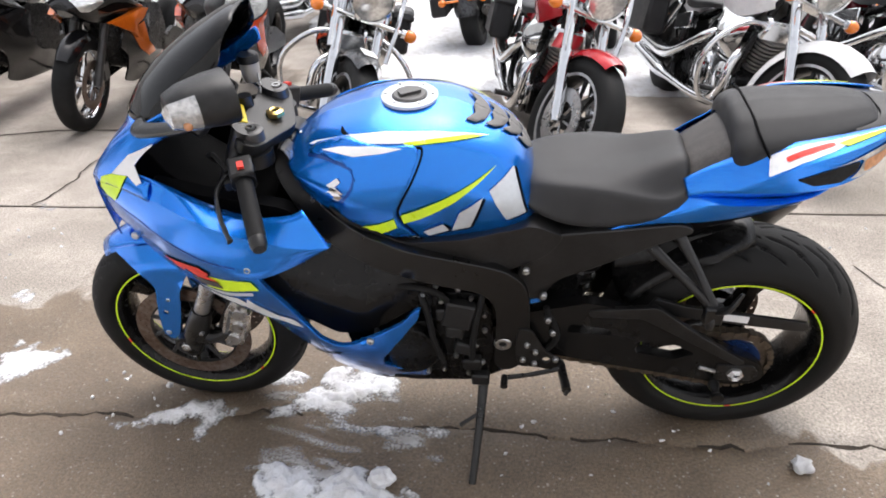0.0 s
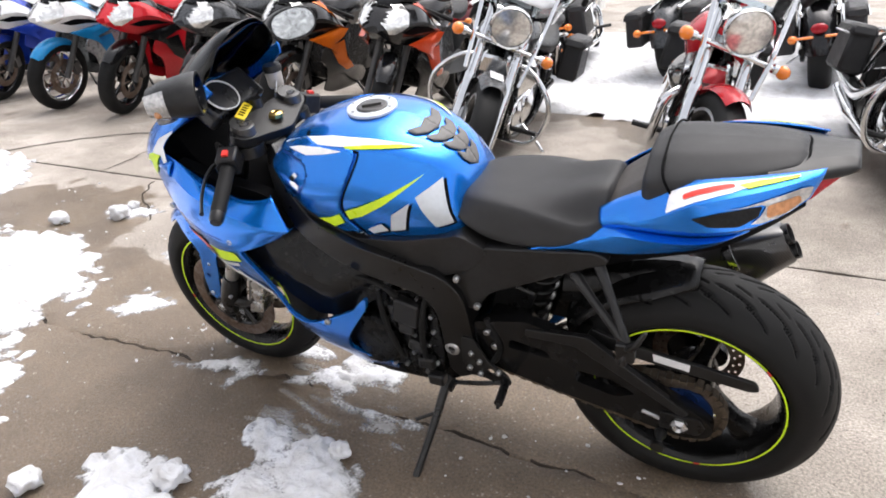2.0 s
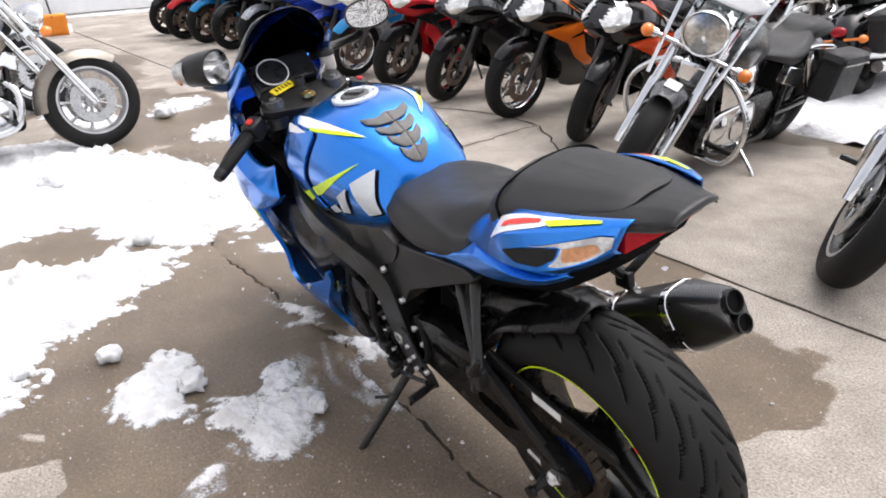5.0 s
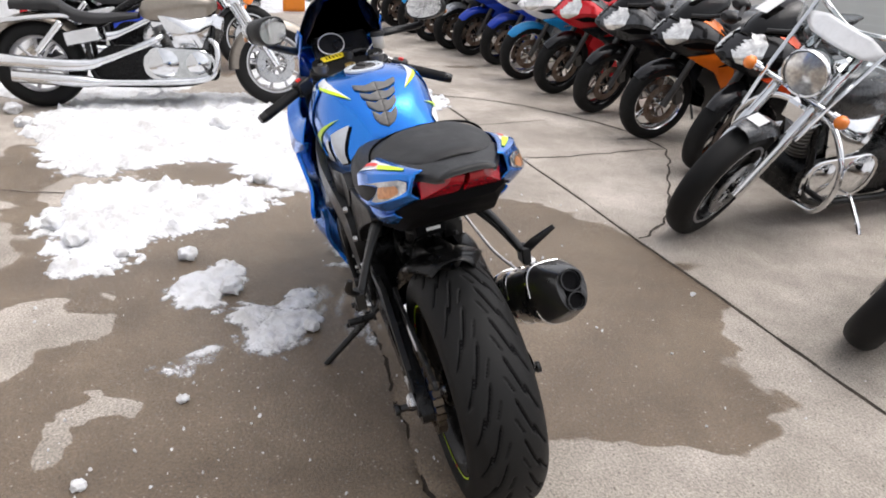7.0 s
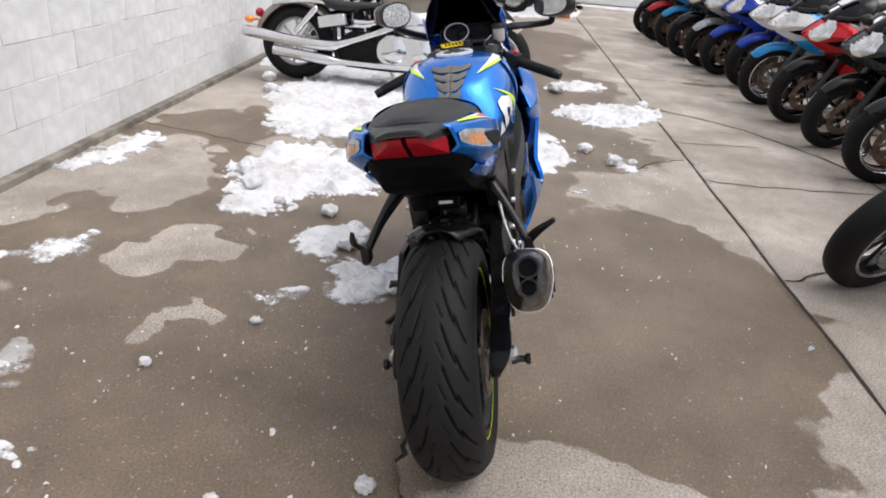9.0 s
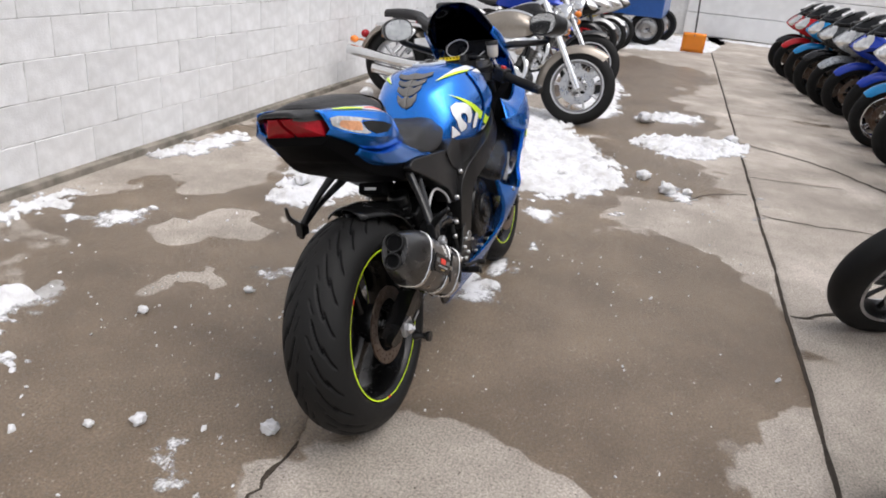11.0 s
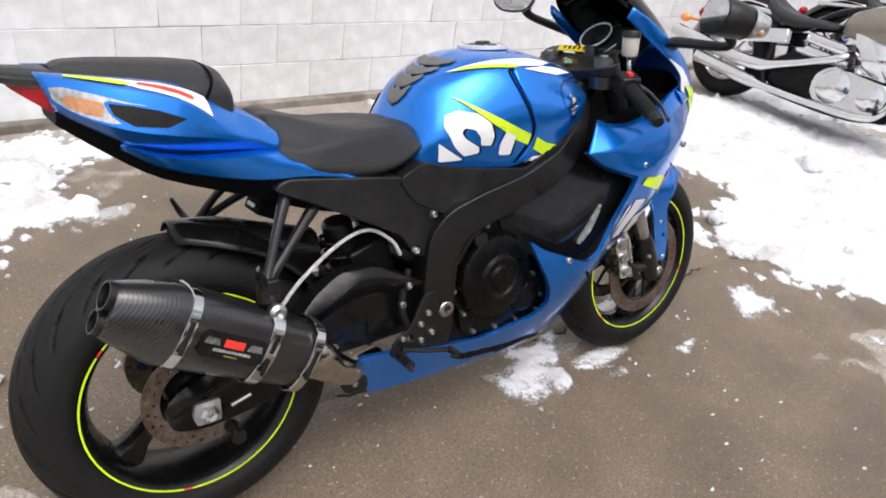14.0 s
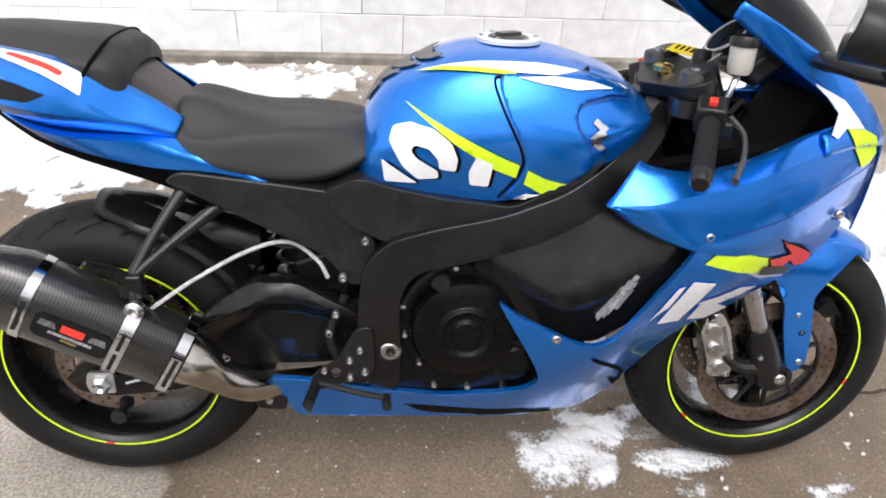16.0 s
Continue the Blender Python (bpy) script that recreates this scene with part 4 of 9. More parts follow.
def fork_at(s, d, off=0.0):
    p = V(FX + 0.012, 0, FR) + FD * d
    return V(p.x + off, s * 0.098, p.z)


for s in (-1, 1):
    leg = part("fork_leg", (lambda b: (tube(b, [fork_at(s, 0.10), fork_at(s, 0.34)], 0.0205, 20), b)[1])(bmn()), STEEL, BIKE, "polished fork tube in a black casting")
    bm = bmn()
    tube(bm, [fork_at(s, 0.30), fork_at(s, 0.70)], 0.0275, 20)
    part("outer_tube", bm, SATIN, leg)
    bm = bmn()
    tube(bm, [fork_at(s, 0.125), fork_at(s, 0.09), fork_at(s, 0.03), fork_at(s, -0.03)], [0.025, 0.03, 0.031, 0.028], 16)
    lathe(bm, [(0.001, 0.075 * s), (0.03, 0.075 * s), (0.03, 0.122 * s), (0.02, 0.124 * s), (0.014, 0.118 * s), (0.001, 0.118 * s)], (FX, 0, FR), "y", 20)
    tube(bm, [fork_at(s, 0.02, 0.0), (FX + 0.08, s * 0.095, FR + 0.015), (FX + 0.125, s * 0.092, FR + 0.045)], [0.022, 0.016, 0.014], 10)
    part("fork_foot", bm, SATIN, leg, "black axle casting")
    bm = bmn()
    bolt(bm, (FX, s * 0.124, FR), 0.013, 0.006, side=s)
    bolt(bm, fork_at(s, 0.06) + V(0.02, s * 0.028, 0), 0.006, 0.005, side=s)
    part("axle_bolt", bm, STEEL, leg)
    bm = bmn()
    cal = [(-1.285, 0.292), (-1.235, 0.292), (-1.225, 0.34), (-1.20, 0.40), (-1.205, 0.44), (-1.235, 0.45), (-1.262, 0.41), (-1.285, 0.34)]
    slab(bm, cal, s * 0.052, s * 0.105, [], 0.012)
    c = part("brake_caliper", bm, CALIPER, BIKE, "silver radial brake caliper", bevel=0.006)
    bm = bmn()
    for p in ((-1.258, 0.315), (-1.238, 0.36), (-1.226, 0.405)):
        lathe(bm, [(0.001, s * 0.10), (0.017, s * 0.10), (0.016, s * 0.112), (0.001, s * 0.112)], (p[0], 0, p[1]), "y", 16)
    part("piston_cover", bm, STEEL, c)
    for q in ((-1.272, 0.302), (-1.216, 0.435)):
        bm = bmn()
        bolt(bm, (q[0], s * 0.104, q[1]), 0.009, 0.01, side=s)
        part("caliper_bolt", bm, STEEL, c)
    bm = bmn()
    slab(bm, [(-1.279, 0.335), (-1.271, 0.333), (-1.241, 0.415), (-1.248, 0.419)], s * 0.10, s * 0.1065)
    part("cast_lettering", bm, FLAG_CLOTH, c, "dark bar of cast lettering")
    bm = bmn()
    slab(bm, [(-1.286, 0.33), (-1.30, 0.345), (-1.245, 0.455), (-1.225, 0.445)], s * 0.06, s * 0.09, [], 0.006)
    part("caliper_bracket", bm, SATIN, c)

bm = bmn()
secs = []
for i in range(17):
    a = radians(40 + (125 - 40) * i / 16)
    w = 0.072 - 0.02 * max(0, i - 12) / 4 - 0.02 * max(0, 3 - i) / 3
    c = V(FX, 0, FR)
    row = []
    for k in range(11):
        f = -1 + 2 * k / 10
        r = 0.326 - 0.028 * abs(f) ** 2.6
        row.append(c + V(math.cos(a) * r, w * f, math.sin(a) * r))
    secs.append(row)
loft(bm, secs)
fender = thicken(part("front_fender", bm, BLUE, BIKE, "blue front fender with side struts"), 0.003)
for s in (-1, 1):
    bm = bmn()
    sv, sf = fill(rounded([(-1.29, 0.565), (-1.33, 0.598), (-1.40, 0.604), (-1.46, 0.596), (-1.525, 0.572), (-1.49, 0.552), (-1.445, 0.515), (-1.428, 0.48), (-1.447, 0.385), (-1.452, 0.32), (-1.434, 0.296), (-1.412, 0.305), (-1.385, 0.392), (-1.369, 0.464), (-1.34, 0.516)], 0.01), [circle((-1.425, 0.395), 0.008, 8)], 0.016)

    def skirt(p):
        return 0.096 - 0.35 * max(0, math.hypot(p[0] - FX, p[1] - FR) - 0.25) - 0.25 * max(0, -1.45 - p[0])
    shell(bm, sv, sf, lambda p: (p[0], s * skirt(p), p[1]), lambda p: (p[0], s * (skirt(p) - 0.007), p[1]))
    st = part("fender_strut", bm, BLUE, fender, bevel=0.003)
    bm = bmn()
    bolt(bm, (-1.437, s * 0.094, 0.322), 0.008, 0.005, side=s)
    bolt(bm, (-1.405, s * 0.095, 0.44), 0.006, 0.004, side=s)
    part("strut_bolt", bm, STEEL, st)


# Tank
def section(x, zt, zs, ws, zm, wm, zb, wb, n=9):
    half = smooth_line([(0.0, zt), (ws * 0.62, zt - (zt - zs) * 0.28), (ws, zs), (wm, zm), (wb, zb)], n)
    pts = [V(x, y, z) for y, z in half]
    return [V(p.x, -p.y, p.z) for p in reversed(pts[1:])] + pts


TANK = [(-0.492, 0.79, 0.775, 0.05, 0.755, 0.085, 0.735, 0.095), (-0.51, 0.845, 0.825, 0.07, 0.78, 0.118, 0.73, 0.12), (-0.545, 0.895, 0.865, 0.095, 0.80, 0.142, 0.725, 0.132),
        (-0.60, 0.926, 0.89, 0.122, 0.81, 0.16, 0.72, 0.142), (-0.67, 0.955, 0.91, 0.142, 0.82, 0.174, 0.712, 0.15), (-0.75, 0.962, 0.918, 0.15, 0.83, 0.181, 0.708, 0.156),
        (-0.83, 0.958, 0.914, 0.148, 0.83, 0.182, 0.735, 0.165), (-0.90, 0.94, 0.898, 0.138, 0.835, 0.175, 0.768, 0.164), (-0.96, 0.918, 0.885, 0.115, 0.842, 0.152, 0.80, 0.148),
        (-1.005, 0.885, 0.866, 0.09, 0.848, 0.118, 0.828, 0.115), (-1.03, 0.86, 0.853, 0.06, 0.847, 0.07, 0.84, 0.07)]
bm = bmn()
loft(bm, [section(*s) for s in [tuple(t) for t in smooth_line(TANK, 5)]])
tank_bvh = bvh_of(bm)
COVER_LINE = [(-0.875, 0.928), (-0.80, 0.922), (-0.742, 0.926), (-0.728, 0.918), (-0.745, 0.872), (-0.775, 0.814), (-0.783, 0.784), (-0.772, 0.752), (-0.748, 0.718), (-0.79, 0.706), (-0.85, 0.73),
              (-0.902, 0.782), (-0.886, 0.815), (-0.866, 0.842), (-0.858, 0.868), (-0.872, 0.886), (-0.925, 0.893), (-0.965, 0.886), (-0.945, 0.905)]
covers = []
for s in (-1, 1):
    b = bmn()
    decal(b, COVER_LINE, tank_bvh, (0, -s, 0), 0.005, step=0.007, r=0.012)
    covers.append(b)
tank_all = bvh_of(bm, *covers)
tank = part("fuel_tank", bm, BLUE, BIKE, "metallic blue fuel tank with white and neon stripes", sharp=60)
for b in covers:
    thicken(part("tank_cover", b, BLUE, tank, "raised blue cover on the front of the tank", sharp=60), 0.003, 0.0)


def film(parent, name, outline, target, way, mat, label="", lift=0.0014, plane="xz", step=0.012, r=0.0):
    b = bmn()
    decal(b, outline, target, way, lift, plane, step, r)
    return part(name, b, mat, parent, label, sharp=70)


def stroke(pts, w, n=6):
    """A narrow outline along a line."""
    q = smooth_line(pts, n) if len(pts) > 2 else [np.array(p, float) for p in pts]
    a, b = [], []
    for i, p in enumerate(q):
        d = q[min(i + 1, len(q) - 1)] - q[max(i - 1, 0)]
        s = np.array((-d[1], d[0])) / (np.linalg.norm(d) + 1e-9) * w / 2
        a.append(p + s)
        b.append(p - s)
    return a + b[::-1]


for s in (-1, 1):
    side = (0, -s, 0)
    film(tank, "neon_stripe", [(-0.578, 0.872), (-0.65, 0.838), (-0.735, 0.798), (-0.772, 0.782), (-0.768, 0.757), (-0.73, 0.772), (-0.66, 0.815)], tank_all, side, NEON, "neon yellow stripe", lift=0.0038)
    film(tank, "neon_stripe", [(-0.786, 0.775), (-0.82, 0.758), (-0.858, 0.748), (-0.828, 0.722), (-0.782, 0.748)], tank_all, side, NEON, "neon yellow stripe", lift=0.0038)
    film(tank, "tank_seam", stroke([(-0.895, 0.93), (-0.86, 0.924), (-0.80, 0.918), (-0.738, 0.922), (-0.723, 0.915), (-0.739, 0.872), (-0.769, 0.814), (-0.777, 0.784), (-0.767, 0.754), (-0.741, 0.714)], 0.0045), tank_bvh, side, BLACK_LINE, lift=0.0016)
    b = bmn()
    decal(b, [(-0.60, 0.884), (-0.64, 0.89), (-0.70, 0.895), (-0.80, 0.894), (-0.88, 0.884), (-0.95, 0.868), (-0.965, 0.86), (-0.90, 0.866), (-0.84, 0.870), (-0.77, 0.8715), (-0.70, 0.879)], tank_bvh, (0, -s, -0.4), 0.0024, step=0.008)
    part("white_swoosh", b, WHITE, tank, "white stripe along the tank shoulder", sharp=70)
    film(tank, "neon_edge", [(-0.595, 0.882), (-0.64, 0.878), (-0.70, 0.872), (-0.755, 0.867), (-0.76, 0.873), (-0.70, 0.881), (-0.64, 0.886)], tank_bvh, (0, -s, -0.4), NEON, lift=0.0034, step=0.007)
    film(tank, "white_corner", [(-0.93, 0.853), (-0.89, 0.862), (-0.82, 0.866), (-0.76, 0.862), (-0.80, 0.852), (-0.86, 0.843)], tank_all, (0, -s, -0.4), WHITE, "white stripe on the tank cover", lift=0.0035, step=0.008)
    # Shadow under the recess's upper lip, laid on as a deep blue line.
    film(tank, "recess_shade_line", stroke([(-0.965, 0.884), (-0.925, 0.889), (-0.874, 0.882), (-0.862, 0.866), (-0.87, 0.842), (-0.892, 0.812)], 0.005), tank_bvh, side, DEEP_BLUE, lift=0.0016)
    b = bmn()
    for pts in ([(-0.919, 0.846), (-0.896, 0.862), (-0.889, 0.855), (-0.902, 0.845), (-0.885, 0.832), (-0.895, 0.83)], [(-0.926, 0.826), (-0.916, 0.834), (-0.904, 0.824), (-0.918, 0.812), (-0.911, 0.806), (-0.888, 0.824), (-0.9, 0.84), (-0.912, 0.84)]):
        decal(b, pts, tank_bvh, side, 0.004, step=0.005)
    part("tank_badge", b, CHROME, tank, "small chrome badge", sharp=20)
for pts in ([(-0.592, 0.829), (-0.545, 0.858), (-0.517, 0.763), (-0.556, 0.752)], [(-0.652, 0.786), (-0.604, 0.818), (-0.631, 0.74), (-0.67, 0.731)], [(-0.73, 0.73), (-0.687, 0.754), (-0.675, 0.733), (-0.718, 0.717)], [(-0.776, 0.708), (-0.748, 0.718), (-0.737, 0.71)]):
    film(tank, "white_shape", [(x + 0.006, z - 0.003) for x, z in pts], tank_all, (0, 1, 0), BLACK_LINE, lift=0.0032)
    film(tank, "white_shape", pts, tank_all, (0, 1, 0), SILVER_FILM, "pale grey block shape on the tank", lift=0.004)
for pts in ([(-0.551, 0.81), (-0.558, 0.833), (-0.586, 0.843), (-0.626, 0.836), (-0.655, 0.816), (-0.667, 0.788), (-0.664, 0.765), (-0.636, 0.768), (-0.634, 0.785), (-0.618, 0.803), (-0.594, 0.808), (-0.587, 0.798), (-0.598, 0.785), (-0.634, 0.764), (-0.636, 0.75), (-0.6, 0.745), (-0.574, 0.768)],
            [(-0.697, 0.795), (-0.727, 0.782), (-0.722, 0.738), (-0.69, 0.74), (-0.686, 0.765)], [(-0.538, 0.778), (-0.556, 0.766), (-0.60, 0.737), (-0.543, 0.735)], [(-0.765, 0.716), (-0.79, 0.73), (-0.82, 0.716), (-0.79, 0.708)]):
    film(tank, "white_shape", [(x - 0.006, z - 0.002) for x, z in pts], tank_all, (0, -1, 0), BLACK_LINE, lift=0.0032, r=0.005)
    film(tank, "white_shape", pts, tank_all, (0, -1, 0), WHITE, "white curved shape on the tank", lift=0.004, r=0.005)
# rubber pad on the rear of the tank
b = bmn()
for k, (x, w) in enumerate(((-0.655, 0.062), (-0.605, 0.05), (-0.56, 0.042), (-0.515, 0.034))):
    x1 = x + 0.046
    for s in (-1, 1):
        decal(b, [(x - 0.002, 0.0), (x + 0.006, s * w * 0.45), (x - 0.014, s * w), (x + 0.012, s * w * 0.96), (x1 - 0.012, s * w * 0.6), (x1, 0.0)], tank_bvh, (-0.55, 0, -0.83), 0.003, "xy", 0.009)
pad = part("tank_pad", b, material("grey_rubber_pad", (0.13, 0.125, 0.12), rough=0.6, vary=0.1, bump=0.2), tank, "grey ribbed rubber tank pad", sharp=70)
thicken(pad, 0.002, 1.0)
b = bmn()
lathe(b, [(0.036, 0.0), (0.060, 0.0), (0.060, 0.006), (0.054, 0.009), (0.042, 0.008), (0.036, 0.004)], (0, 0, 0), "z", 48)
ring_ob = part("filler_ring", b, SILVER_FILM, tank, "silver filler ring")
ring_ob.matrix_basis = pose(-0.763, 0, 0.9585, 0, 0, 0)
b = bmn()
lathe(b, [(0.0001, 0.0), (0.037, 0.0), (0.037, 0.006), (0.033, 0.009), (0.0001, 0.009)], (0, 0, 0), "z", 40, closed=False)
box(b, (0.0, 0, 0.011), (0.045, 0.02, 0.008))
cap_ob = part("filler_cap", b, GREY_CARBON, tank, "dark fuel filler cap")
cap_ob.matrix_basis = pose(-0.763, 0, 0.9595, 0, 0, 30)
b = bmn()
for a in range(0, 360, 60):
    lathe(b, [(0.0001, 0), (0.004, 0), (0.004, 0.0115), (0.0001, 0.0115)], (0.05 * math.cos(radians(a)), 0.05 * math.sin(radians(a)), 0), "z", 8, closed=False)
o = part("cap_bolt", b, STEEL, tank)
o.matrix_basis = pose(-0.763, 0, 0.9585, 0, 0, 0)

# Seats
SEATS = [(-0.53, 0.80, 0.785, 0.075, 0.765, 0.105, 0.748, 0.11), (-0.50, 0.812, 0.802, 0.09, 0.775, 0.125, 0.738, 0.125), (-0.43, 0.815, 0.805, 0.10, 0.77, 0.145, 0.725, 0.14), (-0.36, 0.82, 0.812, 0.105, 0.775, 0.15, 0.728, 0.143),
         (-0.29, 0.832, 0.825, 0.10, 0.79, 0.142, 0.738, 0.138), (-0.235, 0.845, 0.838, 0.09, 0.81, 0.128, 0.765, 0.128), (-0.2, 0.848, 0.84, 0.08, 0.825, 0.112, 0.79, 0.112), (-0.18, 0.835, 0.828, 0.065, 0.815, 0.09, 0.80, 0.09)]


def seat_row(x, zt, yc, zc, yl, zl):
    """Half a seat's cross-section: flat top, a soft crease, a leaning side and a tucked lower edge."""
    half = smooth_line([(0, zt), (yc * 0.55, zt + 0.001), (yc * 0.9, zc + 0.005), (yc + 0.005, zc - 0.006), (yc * 0.45 + yl * 0.55 + 0.004, zc * 0.5 + zl * 0.5), (yl, zl + 0.008), (yl - 0.012, zl - 0.006)], 5)
    pts = [V(x, y, z) for y, z in half]
    return [V(p.x, -p.y, p.z) for p in reversed(pts[1:])] + pts


SADDLE = [(-0.525, 0.80, 0.07, 0.79, 0.095, 0.775), (-0.512, 0.812, 0.088, 0.80, 0.118, 0.766), (-0.48, 0.816, 0.1, 0.808, 0.13, 0.75), (-0.43, 0.817, 0.112, 0.812, 0.138, 0.735), (-0.36, 0.82, 0.122, 0.812, 0.142, 0.731), (-0.29, 0.83, 0.127, 0.806, 0.142, 0.74),
          (-0.24, 0.843, 0.124, 0.80, 0.138, 0.752), (-0.21, 0.85, 0.116, 0.804, 0.13, 0.767), (-0.19, 0.85, 0.106, 0.815, 0.12, 0.785), (-0.178, 0.838, 0.09, 0.815, 0.105, 0.796)]
bm = bmn()
loft(bm, [seat_row(*t) for t in smooth_line(SADDLE, 5)])
seat = part("rider_seat", bm, SEAT, BIKE, "black vinyl rider seat", sharp=60)
PIL = [(-0.116, 0.905, 0.899, 0.05, 0.892, 0.08, 0.875, 0.088), (-0.112, 0.938, 0.925, 0.068, 0.905, 0.104, 0.872, 0.11), (-0.09, 0.95, 0.938, 0.078, 0.915, 0.12, 0.878, 0.125), (-0.05, 0.959, 0.947, 0.08, 0.922, 0.123, 0.893, 0.126), (0.03, 0.963, 0.952, 0.074, 0.932, 0.112, 0.912, 0.114),
       (0.09, 0.965, 0.956, 0.062, 0.942, 0.094, 0.928, 0.096), (0.14, 0.963, 0.957, 0.046, 0.949, 0.068, 0.94, 0.07), (0.158, 0.955, 0.952, 0.034, 0.948, 0.048, 0.943, 0.05)]
bm = bmn()
loft(bm, [section(*s) for s in [tuple(t) for t in smooth_line(PIL, 5)]])
pill = part("passenger_seat", bm, SEAT, BIKE, "black vinyl passenger seat with piping", sharp=60)
bm = bmn()
tube(bm, [(-0.082, 0, 0.952), (-0.08, 0.06, 0.948), (-0.078, 0.1, 0.938), (-0.07, 0.124, 0.922), (-0.055, 0.131, 0.898)], 0.0028, 6)
tube(bm, [(-0.082, 0, 0.952), (-0.08, -0.06, 0.948), (-0.078, -0.1, 0.938), (-0.07, -0.124, 0.922), (-0.055, -0.131, 0.898)], 0.0028, 6)
tube(bm, [(0.03, -0.116, 0.913), (0.09, -0.097, 0.93), (0.142, -0.068, 0.943), (0.16, -0.04, 0.95), (0.161, 0, 0.952), (0.16, 0.04, 0.95), (0.142, 0.068, 0.943), (0.09, 0.097, 0.93), (0.03, 0.116, 0.913)], 0.003, 6)
part("piping", bm, BLACK_LINE, pill)

# Tail
hump = [(-0.215, 0.815, 0.806, 0.055, 0.79, 0.085, 0.767, 0.09), (-0.175, 0.848, 0.842, 0.066, 0.826, 0.09, 0.79, 0.095), (-0.13, 0.882, 0.876, 0.07, 0.858, 0.094, 0.83, 0.097), (-0.08, 0.915, 0.909, 0.08, 0.89, 0.102, 0.86, 0.104),
        (0.0, 0.932, 0.928, 0.09, 0.918, 0.112, 0.88, 0.114), (0.1, 0.944, 0.942, 0.08, 0.934, 0.1, 0.90, 0.104), (0.17, 0.951, 0.948, 0.05, 0.94, 0.076, 0.925, 0.08), (0.215, 0.954, 0.951, 0.034, 0.944, 0.055, 0.93, 0.06), (0.236, 0.954, 0.952, 0.035, 0.945, 0.05, 0.936, 0.05), (0.242, 0.947, 0.946, 0.03, 0.943, 0.045, 0.938, 0.045)]
bm = bmn()
loft(bm, [section(*s) for s in [tuple(t) for t in smooth_line(hump, 4)]])
cowl = part("tail_cowl", bm, COWL, BIKE, "dark brown-grey textured tail cowl", sharp=60)
bm = bmn()
loft(bm, [section(x, zt + 0.003, zs + 0.003, ws, zm + 0.002, wm + 0.003, zb + 0.004, wb + 0.003) for x, zt, zs, ws, zm, wm, zb, wb in [tuple(t) for t in smooth_line(hump[5:], 4)]])
part("rear_deck", bm, PLASTIC, cowl, "black plastic deck behind the passenger seat", sharp=60)
TAIL_TOP = [[(-0.198, 0.092, 0.826), (-0.16, 0.094, 0.854), (-0.12, 0.097, 0.878), (-0.07, 0.108, 0.91), (0.0, 0.118, 0.93), (0.08, 0.107, 0.941), (0.15, 0.088, 0.948), (0.19, 0.072, 0.951)],
            [(-0.194, 0.112, 0.813), (-0.158, 0.124, 0.826), (-0.115, 0.142, 0.837), (-0.062, 0.158, 0.868), (-0.01, 0.166, 0.903), (0.06, 0.153, 0.923), (0.13, 0.123, 0.936), (0.188, 0.085, 0.946)],
            [(-0.19, 0.118, 0.805), (-0.15, 0.13, 0.818), (-0.105, 0.147, 0.83), (-0.05, 0.163, 0.842), (0.01, 0.17, 0.852), (0.075, 0.162, 0.865), (0.13, 0.136, 0.884), (0.172, 0.096, 0.905)],
            [(-0.192, 0.115, 0.797), (-0.15, 0.12, 0.802), (-0.105, 0.125, 0.806), (-0.05, 0.13, 0.81), (0.01, 0.132, 0.818), (0.075, 0.128, 0.838), (0.13, 0.108, 0.868), (0.168, 0.08, 0.89)]]
TAIL_BLADE = [[(-0.19, 0.112, 0.798), (-0.15, 0.12, 0.803), (-0.09, 0.126, 0.806), (-0.02, 0.13, 0.81), (0.04, 0.128, 0.822), (0.082, 0.118, 0.84)],
              [(-0.215, 0.13, 0.774), (-0.15, 0.14, 0.794), (-0.09, 0.145, 0.797), (-0.02, 0.146, 0.803), (0.04, 0.138, 0.816), (0.085, 0.12, 0.836)],
              [(-0.35, 0.142, 0.727), (-0.25, 0.136, 0.744), (-0.15, 0.134, 0.75), (-0.06, 0.132, 0.768), (0.02, 0.126, 0.793), (0.084, 0.112, 0.828)],
              [(-0.35, 0.136, 0.722), (-0.25, 0.122, 0.736), (-0.15, 0.115, 0.742), (-0.06, 0.11, 0.76), (0.02, 0.105, 0.785), (0.082, 0.1, 0.822)]]
